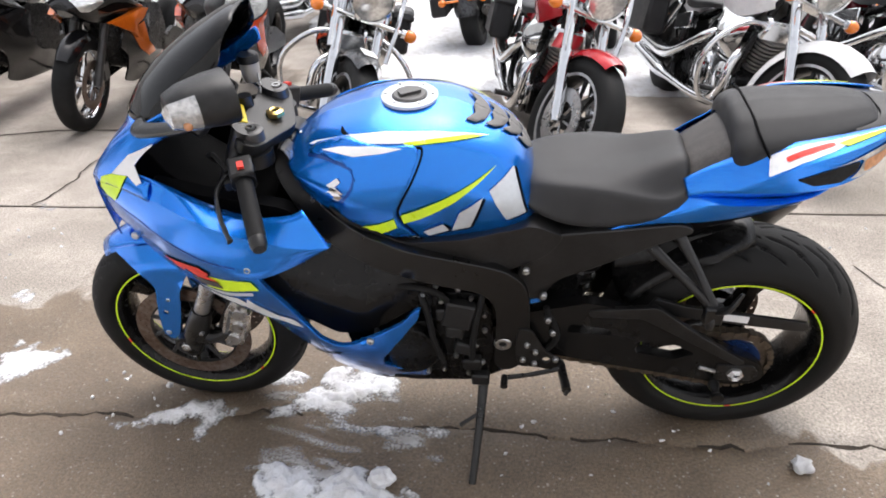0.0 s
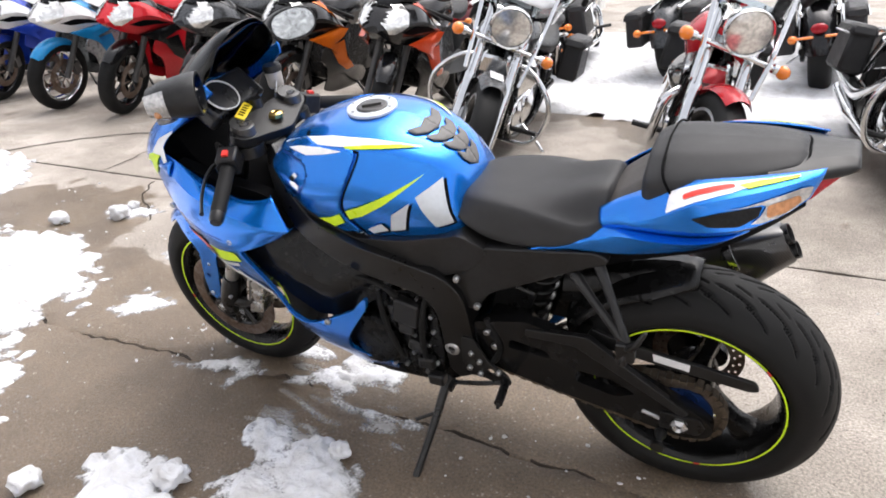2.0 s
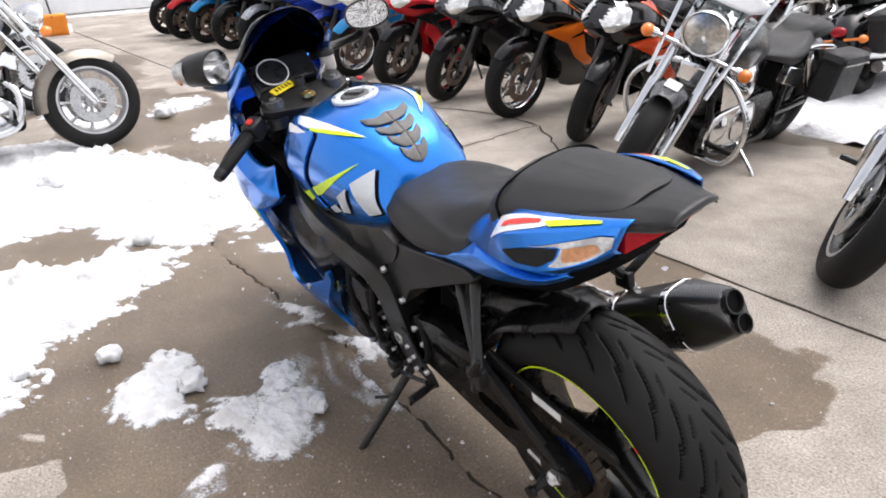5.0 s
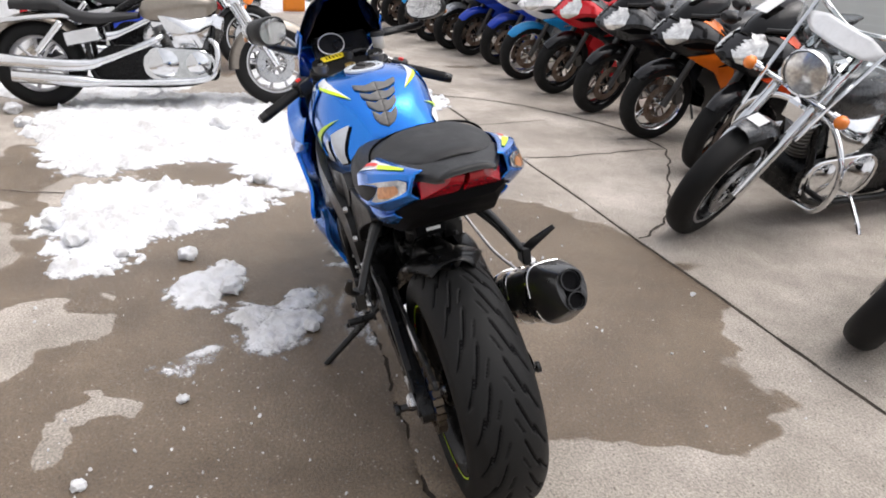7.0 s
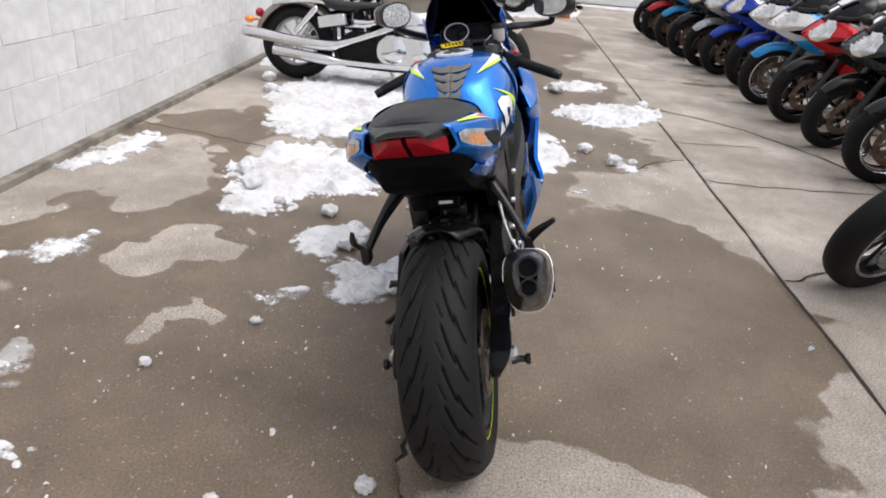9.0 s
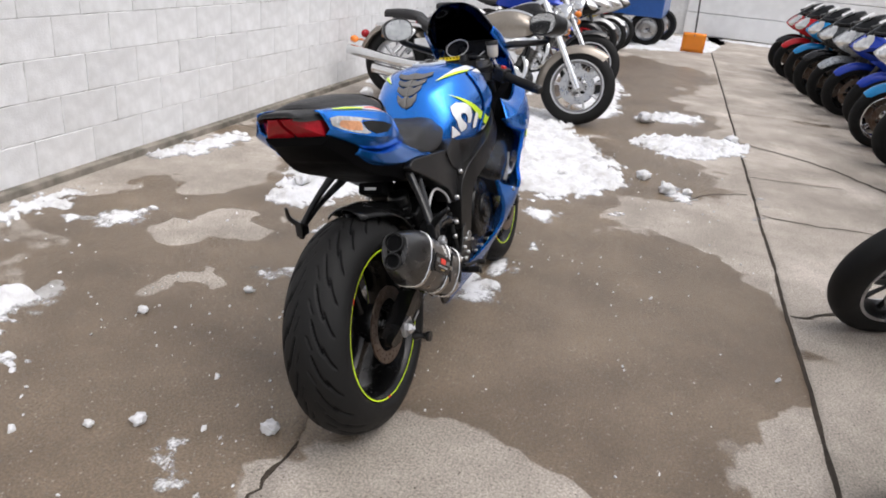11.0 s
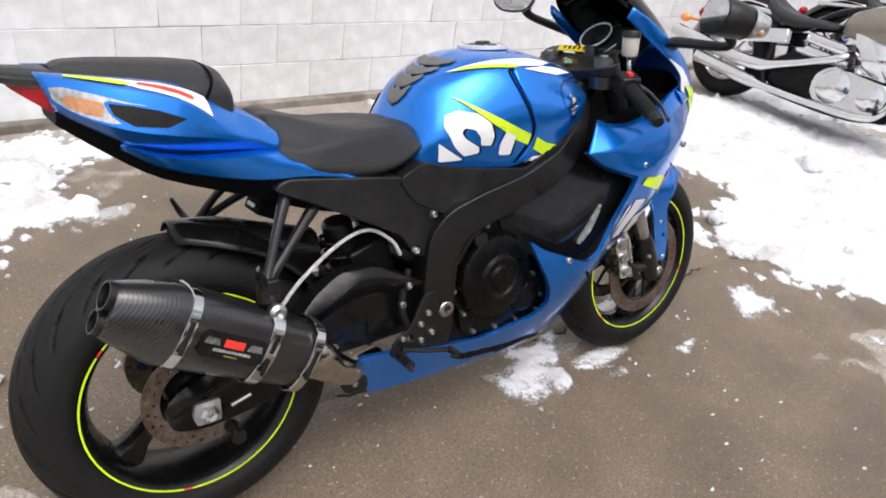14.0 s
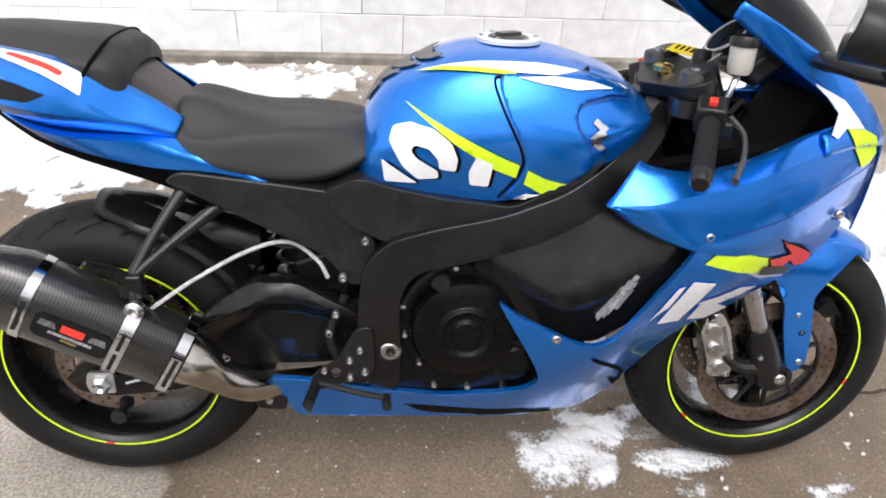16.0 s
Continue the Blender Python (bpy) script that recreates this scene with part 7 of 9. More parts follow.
for s in (-1, 1):
    bm = bmn()
    lathe(bm, [(0.0001, 0.02), (0.012, 0.02), (0.013, 0.026), (0.02, 0.026), (0.026, 0.022), (0.027, 0.0)], TOP @ V(-0.02, s * 0.098, 0.002), "z", 24, closed=False)
    part("fork_cap", bm, GREY_CARBON, clamp, "grey fork cap")
    bm = bmn()
    lathe(bm, [(0.006, 0.03), (0.010, 0.03), (0.010, 0.024), (0.006, 0.024)], TOP @ V(-0.02, s * 0.098, 0.002), "z", 12)
    part("adjuster", bm, STEEL, clamp)
bm = bmn()
lathe(bm, [(0.008, 0.016), (0.02, 0.016), (0.02, 0.026), (0.012, 0.03), (0.008, 0.028)], TOP @ V(0.005, 0, 0), "z", 6)
part("stem_nut", bm, GOLD, clamp, "gold stem nut")
bm = bmn()
lathe(bm, [(0.0001, 0.02), (0.016, 0.02), (0.018, 0.0), (0.018, -0.03)], TOP @ V(-0.07, 0.01, 0.01), "z", 16, closed=False)
part("ignition", bm, SATIN, clamp)
bm = bmn()
box(bm, (-1.12, -0.045, 0.945), (0.026, 0.09, 0.003), (0, 28, 24))
tag = part("key_tag", bm, TAG_YELLOW, BIKE, "yellow key tag", bevel=0.001)
bm = bmn()
for k in range(5):
    box(bm, (-1.12 - (k - 2) * 0.0055, -0.045 + (k - 2) * 0.0125, 0.9475), (0.013, 0.0055, 0.001), (0, 28, 24))
part("tag_bar", bm, BLACK_LINE, tag)
bm = bmn()
box(bm, (-1.215, 0.0, 0.955), (0.05, 0.20, 0.10), (0, -48, 0))
dash = part("instrument_panel", bm, GAUGE, BIKE, "dark instrument panel", bevel=0.012)
DM = pose(-1.19, -0.035, 0.978, 0, 42, 0)
bm = bmn()
lathe(bm, [(0.044, 0.0), (0.047, 0.0), (0.047, 0.004), (0.044, 0.004)], (0, 0, 0), "z", 36)
o = part("gauge_ring", bm, PAPER, dash, "white gauge ring")
o.matrix_basis = DM
bm = bmn()
lathe(bm, [(0.0001, 0.002), (0.042, 0.002)], (0, 0, 0), "z", 32, closed=False)
o = part("gauge", bm, GAUGE, dash, "round black dial")
o.matrix_basis = DM
for s in (-1, 1):
    gi, ge = V(-1.095, s * 0.16, 0.878), V(-1.022, s * 0.325, 0.815)
    gd = (ge - gi).normalized()
    bm = bmn()
    gl = (ge - gi).length - 0.052
    tube(bm, [gi + gd * (0.04 + gl * k / 40) for k in range(41)], [0.0176 + 0.0005 * (k % 2) for k in range(41)], 16, smooth=False)
    tube(bm, [gi + gd * 0.034, gi + gd * 0.04], 0.025, 16, smooth=False)
    bar = part("handgrip", bm, RUBBER, BIKE, "black ribbed rubber grip")
    bm = bmn()
    tube(bm, [ge - gd * 0.012, ge + gd * 0.004, ge + gd * 0.014], [0.0175, 0.017, 0.013], 16, smooth=False)
    part("bar_end", bm, SATIN, bar)
    bm = bmn()
    tube(bm, [V(-1.09, s * 0.098, 0.86), gi + gd * 0.02], 0.014, 12, smooth=False)
    lathe(bm, [(0.027, -0.015), (0.038, -0.015), (0.038, 0.015), (0.027, 0.015)], V(-1.083, s * 0.098, 0.872), "z", 18)
    part("clip_on", bm, SATIN, BIKE, "black clip-on handlebar")
    bm = bmn()
    R3 = gd.to_track_quat("X", "Z").to_matrix().to_4x4()
    m3 = Matrix.Translation(gi + gd * 0.012) @ R3
    bmesh.ops.create_cube(bm, size=1, matrix=m3 @ Matrix.Diagonal((0.05, 0.05, 0.052, 1)))
    bmesh.ops.create_cube(bm, size=1, matrix=m3 @ Matrix.Translation((-0.005, -0.02 if s < 0 else 0.02, -0.02)) @ Matrix.Diagonal((0.036, 0.04, 0.03, 1)))
    sw = part("switch_box", bm, PLASTIC, BIKE, "black switch cluster with a red button", bevel=0.005)
    bm = bmn()
    bmesh.ops.create_cube(bm, size=1, matrix=m3 @ Matrix.Translation((0.004, 0, 0.029)) @ Matrix.Diagonal((0.016, 0.013, 0.008, 1)))
    part("button", bm, RED, sw, "red button")
    bm = bmn()
    tube(bm, [gi + gd * 0.02 + V(-0.035, 0, 0), gi + gd * 0.06 + V(-0.062, 0, -0.005), gi + gd * 0.12 + V(-0.066, 0, -0.008), gi + gd * 0.165 + V(-0.058, 0, -0.012), gi + gd * 0.175 + V(-0.056, 0, -0.013)], [0.009, 0.007, 0.006, 0.006, 0.008], 8, flat=0.7)
    part("lever", bm, SATIN if s < 0 else GREY_CARBON, BIKE, "hand lever")
    bm = bmn()
    tube(bm, [gi + gd * 0.01 + V(-0.03, 0, 0), V(-1.16, s * 0.13, 0.89), V(-1.19, s * 0.09, 0.86), V(-1.16, s * 0.05, 0.80)], 0.005, 6)
    part("cable", bm, RUBBER, BIKE)
bm = bmn()
lathe(bm, [(0.0001, -0.028), (0.018, -0.028), (0.021, -0.02), (0.022, 0.018), (0.0001, 0.018)], (-1.145, 0.125, 0.965), "z", 24, closed=False)
res = part("brake_reservoir", bm, MILKY, BIKE, "milky brake fluid reservoir with a black lid")
bm = bmn()
lathe(bm, [(0.0001, 0.018), (0.025, 0.018), (0.025, 0.03), (0.022, 0.035), (0.0001, 0.035)], (-1.145, 0.125, 0.965), "z", 24, closed=False)
part("lid", bm, PLASTIC, res)
bm = bmn()
tube(bm, [(-1.145, 0.125, 0.935), (-1.13, 0.14, 0.91), (-1.11, 0.165, 0.89)], 0.006, 8)
tube(bm, [(-1.12, 0.10, 0.965), (-1.11, 0.07, 0.935), (-1.13, 0.09, 0.90)], 0.0025, 6)
part("bracket", bm, STEEL, res)
bm = bmn()
for p in ((-0.995, -0.055, 0.872), (-0.985, 0.055, 0.872), (-1.0, -0.02, 0.88)):
    bolt(bm, p, 0.008, 0.006, "z")
part("tank_bolt", bm, STEEL, BIKE)
bm = bmn()
slab(bm, [(-1.06, 0.78), (-1.08, 0.87), (-1.02, 0.86), (-0.98, 0.80), (-1.0, 0.70), (-1.06, 0.62), (-1.12, 0.66)], -0.06, 0.06, [], 0.02)
part("steering_head", bm, SATIN, BIKE, bevel=0.01)


# ---- the parked rows ----
CACHE = {}
FAIR, BELLY = [], []


def cached(name, key, build, mat, parent, label="", bevel=0.0, sharp=40):
    """A part whose mesh is made once and shared, with a material of its own."""
    if key not in CACHE:
        b = bmn()
        build(b)
        ob = part(name, b, mat, parent, label, 0.0, sharp)
        CACHE[key] = ob.data
    else:
        ob = new(name, CACHE[key])
        ob.parent = parent
        if label:
            ob["label"] = label
    if bevel:
        md = ob.modifiers.new("rounded", "BEVEL")
        md.width, md.segments, md.limit_method, md.angle_limit = bevel, 1, "ANGLE", radians(40)
    ob.material_slots[0].link = "OBJECT"
    ob.material_slots[0].material = mat
    return ob


def paint(name, c, metal=0.2, rough=0.22):
    return material(name, c, rough=rough, metal=metal, vary=0.06, scale=200, coat=0.35, rough_vary=0.03, spec=0.35)


P_BLACK, P_ORANGE, P_FLAME = paint("black_paint", (0.008, 0.008, 0.009)), paint("orange_paint", (0.72, 0.16, 0.012)), paint("red_orange_paint", (0.68, 0.07, 0.015))
P_RED, P_CYAN, P_WHITE, P_NAVY = paint("bright_red_paint", (0.55, 0.012, 0.02)), paint("cyan_paint", (0.01, 0.24, 0.55)), paint("white_paint", (0.8, 0.8, 0.8), 0.0), paint("royal_blue_paint", (0.012, 0.045, 0.38))
P_SILVER, P_TAUPE, P_MAROON, P_CHERRY = paint("silver_paint", (0.42, 0.44, 0.46), 0.6, 0.28), paint("taupe_silver_paint", (0.27, 0.24, 0.205), 0.55, 0.22), paint("maroon_paint", (0.09, 0.006, 0.01)), paint("cherry_red_paint", (0.42, 0.008, 0.016))
P_GREY = paint("gunmetal_paint", (0.055, 0.058, 0.062), 0.5, 0.28)
LAMP = material("headlamp_glass", (0.78, 0.78, 0.76), rough=0.08, metal=0.7, vary=0.25, scale=60, coat=0.8, bump=0.4, bump_scale=90)
ORANGE_LENS = material("orange_lens", (0.85, 0.22, 0.02), rough=0.15, vary=0.1, coat=0.7)
FINS = material("cylinder_fins", (0.2, 0.2, 0.2), rough=0.35, metal=0.9, vary=0.2)


def tyre_build(x, R, half, b):
    def go(bm):
        pr = smooth_line([(half * 0.8, R - b), (half * 0.98, R - b * 0.72), (half * 0.93, R - b * 0.38), (half * 0.62, R - b * 0.1), (0, R), (-half * 0.62, R - b * 0.1), (-half * 0.93, R - b * 0.38), (-half * 0.98, R - b * 0.72), (-half * 0.8, R - b)], 3)
        lathe(bm, [(r, y) for y, r in pr], (x, 0, R), "y", 56, closed=False)
    return go


def wheel_build(x, R, rim, half, n, w, wide=1.0):
    def go(bm):
        lathe(bm, [(rim, -half), (rim - 0.008, -half - 0.004), (rim - 0.022, -half + 0.01), (rim - 0.028, 0), (rim - 0.022, half - 0.01), (rim - 0.008, half + 0.004), (rim, half)], (x, 0, R), "y", 48, closed=False)
        lathe(bm, [(0.01, -half), (0.045, -half * 0.8), (0.045, half * 0.8), (0.01, half)], (x, 0, R), "y", 20, closed=False)
        for k in range(n):
            a = 2 * math.pi * k / n
            tube(bm, [(x + 0.03 * math.cos(a), 0, R + 0.03 * math.sin(a)), (x + rim * 0.5 * math.cos(a), 0, R + rim * 0.5 * math.sin(a)), (x + (rim - 0.02) * math.cos(a + 0.05), 0, R + (rim - 0.02) * math.sin(a + 0.05))], [w, w * 0.75, w * wide], 8)
    return go


def disc_build(x, R, r0, r1, ys):
    def go(bm):
        for y in ys:
            lathe(bm, [(r0, y - 0.003), (r1, y - 0.003), (r1, y + 0.003), (r0, y + 0.003)], (x, 0, R), "y", 40)
            for k in range(6):
                a = k * math.pi / 3
                tube(bm, [(x + 0.03 * math.cos(a), y, R + 0.03 * math.sin(a)), (x + (r0 + 0.004) * math.cos(a), y, R + (r0 + 0.004) * math.sin(a))], 0.006, 6)
    return go


def turned(x, z, rake, deg):
    """A turn of the front end about its raked steering axis."""
    c = V(x, 0, z)
    ax = V(math.sin(radians(rake)), 0, math.cos(radians(rake)))
    return Matrix.Translation(c) @ Matrix.Rotation(radians(deg), 4, ax) @ Matrix.Translation(-c)


def fender_build(x, R, r, w, a0, a1, drop=0.05, flare=0.0):
    def go(bm):
        secs = []
        for i in range(15):
            u = i / 14
            a = radians(a0 + (a1 - a0) * u)
            rr = r + flare * (u ** 3 + (1 - u) ** 3)
            ww = w * (1 - 0.25 * (2 * u - 1) ** 4)
            secs.append([V(x + math.cos(a) * (rr - drop * abs(f) ** 3), ww * f, R + math.sin(a) * (rr - drop * abs(f) ** 3)) for f in np.linspace(-1, 1, 11)])
        loft(bm, secs)
    return go


def sport_bike(m, label, body, accent, fend, steer=22, rims=P_BLACK, tag=True, low=None, tail=None):
    g = thing("sport_motorcycle", m, label, "motorcycle", "parked sport motorcycles")
    low = low or body
    T = turned(-1.12, 0.85, 24, steer)

    def fork(bm):
        for s in (-1, 1):
            tube(bm, [(-1.385, s * 0.09, 0.29), (-1.27, s * 0.09, 0.55), (-1.13, s * 0.09, 0.88)], [0.027, 0.024, 0.028], 10)
            box(bm, (-1.27, s * 0.085, 0.36), (0.06, 0.04, 0.11), (0, -20, 0))
        box(bm, (-1.12, 0, 0.86), (0.09, 0.26, 0.03), (0, 24, 0))
    fk = cached("front_fork", "s_fork", fork, GREY_CARBON, g, "dark front fork")
    fk.matrix_basis = T
    cached("tyre", "s_ft", tyre_build(-1.385, 0.298, 0.062, 0.085), RUBBER, fk)
    cached("rim", "s_fr", wheel_build(-1.385, 0.298, 0.216, 0.048, 5, 0.016, 1.4), rims, fk)
    cached("brake_disc", "s_fd", disc_build(-1.385, 0.298, 0.10, 0.15, (-0.066, 0.066)), DISC, fk, "steel brake discs")["kind"] = "stuff"
    cached("fender", "s_ff", fender_build(-1.385, 0.298, 0.32, 0.066, 62, 142), fend, fk, "painted front fender")

    def rear(bm):
        slab(bm, [(-0.55, 0.42), (-0.3, 0.48), (0.05, 0.35), (0.05, 0.28), (-0.3, 0.3), (-0.55, 0.33)], -0.14, -0.11, [], 0.02)
        slab(bm, [(-0.55, 0.42), (-0.3, 0.48), (0.05, 0.35), (0.05, 0.28), (-0.3, 0.3), (-0.55, 0.33)], 0.11, 0.14, [], 0.02)
    cached("swingarm", "s_sw", rear, SATIN, g)
    rw = cached("rear_rim", "s_rr", wheel_build(0, 0.312, 0.216, 0.07, 5, 0.018, 1.4), rims, g)
    cached("tyre", "s_rt", tyre_build(0, 0.312, 0.09, 0.097), RUBBER, rw)

    def eng(bm):
        slab(bm, [(-0.95, 0.30), (-0.98, 0.6), (-0.8, 0.72), (-0.55, 0.68), (-0.45, 0.5), (-0.5, 0.3), (-0.7, 0.24)], -0.14, 0.14, [], 0.04)
    cached("engine", "s_en", eng, ENGINE, g)

    def fair(bm):
        st = [(-1.54, 0.745, 0.79, 0.05), (-1.47, 0.69, 0.87, 0.125), (-1.37, 0.64, 0.945, 0.18), (-1.25, 0.61, 0.985, 0.222), (-1.12, 0.60, 0.92, 0.24), (-1.02, 0.63, 0.83, 0.236), (-0.92, 0.68, 0.74, 0.21)]
        half = [(0.0, 1.0), (0.42, 0.88), (0.8, 0.5), (1.0, 0.12), (0.84, -0.35), (0.5, -0.8), (0.0, -0.9)]
        rows = []
        for x, z0, z1, w in smooth_line(st, 2):
            zc, h = z0 + (z1 - z0) * 0.5, (z1 - z0) * 0.5
            rows.append([V(x + 0.03 * (1 - a), a * w, zc + b * h) for a, b in half] + [V(x + 0.03 * (1 - a), -a * w, zc + b * h) for a, b in reversed(half[1:-1])])
        loft(bm, rows, closed=True)
        FAIR.append(bvh_of(bm))
    cached("upper_fairing", "s_uf", fair, body, g, "painted nose fairing", sharp=22)

    def belly(bm):
        for s in (-1, 1):
            hb = surface((-1.1, 0.6, 0.21), (-0.9, 0.45, 0.225), (-0.7, 0.3, 0.17), (-1.05, 0.3, 0.13), (-0.9, 0.22, 0.1), (-0.5, 0.23, 0.12), (-0.75, 0.62, 0.2))
            slab(bm, [(-1.2, 0.62), (-1.0, 0.66), (-0.88, 0.68), (-0.93, 0.5), (-0.8, 0.42), (-0.62, 0.38), (-0.48, 0.30), (-0.5, 0.22), (-0.9, 0.2), (-1.03, 0.24), (-1.08, 0.36), (-1.13, 0.46), (-1.22, 0.52)], lambda x, z: s * (hb(x, z) - 0.012), lambda x, z: s * hb(x, z), [], 0.03)
        BELLY.append(bvh_of(bm))
    cached("lower_fairing", "s_lf", belly, low, g, "painted lower fairing", sharp=60)

    def flash(bm):
        for s in (-1, 1):
            slab(bm, [(-1.34, 0.675), (-1.24, 0.70), (-1.05, 0.735), (-0.96, 0.72), (-1.04, 0.665), (-1.13, 0.635), (-1.08, 0.55), (-1.16, 0.60), (-1.25, 0.635)], lambda x, z: s * (0.215 - 0.35 * max(0, -1.18 - x)), lambda x, z: s * (0.252 - 0.35 * max(0, -1.18 - x) - 0.12 * abs(z - 0.68)))
            decal(bm, [(-1.14, 0.61), (-0.98, 0.64), (-0.93, 0.5), (-0.80, 0.41), (-0.9, 0.40), (-1.02, 0.47)], BELLY[0], (0, -s, 0), 0.004, step=0.02)
    cached("side_flash", "s_fl", flash, accent, g, "coloured side panel")["kind"] = "stuff"

    for s in (-1, 1):
        def light(bm, s=s):
            decal(bm, [(-1.515, 0.785), (-1.48, 0.848), (-1.41, 0.902), (-1.35, 0.915), (-1.352, 0.868), (-1.39, 0.80), (-1.45, 0.752), (-1.49, 0.755)], FAIR[0], (0, -s, 0), 0.009, step=0.009, r=0.008)

        def stripe(bm, s=s):
            decal(bm, [(-1.34, 0.945), (-1.22, 0.955), (-1.10, 0.885), (-1.0, 0.80), (-1.06, 0.80), (-1.15, 0.85), (-1.25, 0.905)], FAIR[0], (0, -s, 0), 0.003, step=0.02)

        def scoop(bm, s=s):
            decal(bm, [(-1.40, 0.755), (-1.30, 0.79), (-1.18, 0.78), (-1.06, 0.74), (-1.2, 0.745), (-1.32, 0.735)], FAIR[0], (0, -s, 0), 0.003, step=0.02)
        cached("headlight", "s_hl%d" % s, light, LAMP, g, "clear headlight")
        cached("stripe", "s_sp%d" % s, stripe, accent if accent != body else P_SILVER, g, "coloured nose stripe")
        cached("air_scoop", "s_as%d" % s, scoop, BLACK_LINE, g)

    def screen(bm):
        rows = []
        for x, z, w, sw in smooth_line([(-1.42, 0.90, 0.09, 0.03), (-1.33, 0.99, 0.15, 0.06), (-1.2, 1.075, 0.15, 0.08), (-1.1, 1.11, 0.10, 0.05)], 4):
            rows.append([V(x + sw * f * f, w * math.sin(f * 1.3), z - 0.6 * w * f * f) for f in np.linspace(-1, 1, 13)])
        loft(bm, rows)
    sc = thicken(cached("windscreen", "s_sc", screen, SMOKE, g, "smoked windscreen", sharp=80), 0.003)
    if tag:
        cached("price_tag", "s_tag", lambda bm: box(bm, (-1.27, 0.02, 1.066), (0.14, 0.10, 0.002), (0, -35, 0)), PAPER, g, "white paper price tag")

    def tank(bm):
        loft(bm, [section(*t) for t in [tuple(q) for q in smooth_line(TANK, 2)]])
    cached("fuel_tank", "s_tk", tank, body, g, sharp=60)
    cached("seat", "s_st", lambda bm: loft(bm, [section(*t) for t in [tuple(q) for q in smooth_line(SEATS, 2)]]), SEAT, g, sharp=60)
    cached("tail", "s_tl", lambda bm: loft(bm, [section(*t) for t in [tuple(q) for q in smooth_line(hump, 2)]]), tail or body, g, sharp=60)

    for s in (-1, 1):
        def bars(bm, s=s):
            tube(bm, [(-1.09, s * 0.1, 0.87), (-1.02, s * 0.325, 0.815)], 0.016, 10)
        hb = cached("handlebar", "s_hb%d" % s, bars, RUBBER, g)
        cached("lever", "s_lv%d" % s, lambda bm, s=s: tube(bm, [(-1.13, s * 0.16, 0.87), (-1.11, s * 0.3, 0.82)], 0.007, 6), SATIN, hb)

    for s in (-1, 1):
        def mir(bm, s=s):
            secs = []
            for u, w, h in ((-0.03, 0.04, 0.025), (-0.005, 0.075, 0.042), (0.02, 0.085, 0.048), (0.03, 0.083, 0.046)):
                secs.append([V(-1.23 + u, s * 0.31 + math.cos(a) * w * 0.9, 0.995 + math.sin(a) * h * 0.9) for a in np.linspace(0, 2 * math.pi, 16, endpoint=False)])
            loft(bm, secs, closed=True)
            tube(bm, [(-1.37, s * 0.12, 0.95), (-1.3, s * 0.2, 0.965), (-1.24, s * 0.25, 0.985)], 0.014, 8)
        cached("mirror", "s_mi%d" % s, mir, PLASTIC, g, "black mirror on a stalk")

    def exh(bm):
        tube(bm, [(-0.35, 0.14, 0.27), (-0.2, 0.19, 0.36), (-0.1, 0.2, 0.42), (0.12, 0.2, 0.55)], [0.028, 0.032, 0.062, 0.058], 14)
    cached("silencer", "s_ex", exh, STEEL, g)
    cached("side_stand", "s_ss", lambda bm: tube(bm, [(-0.6, -0.1, 0.26), (-0.61, -0.22, 0.16), (-0.62, -0.315, 0.058)], 0.011, 8), SATIN, g)
    return g


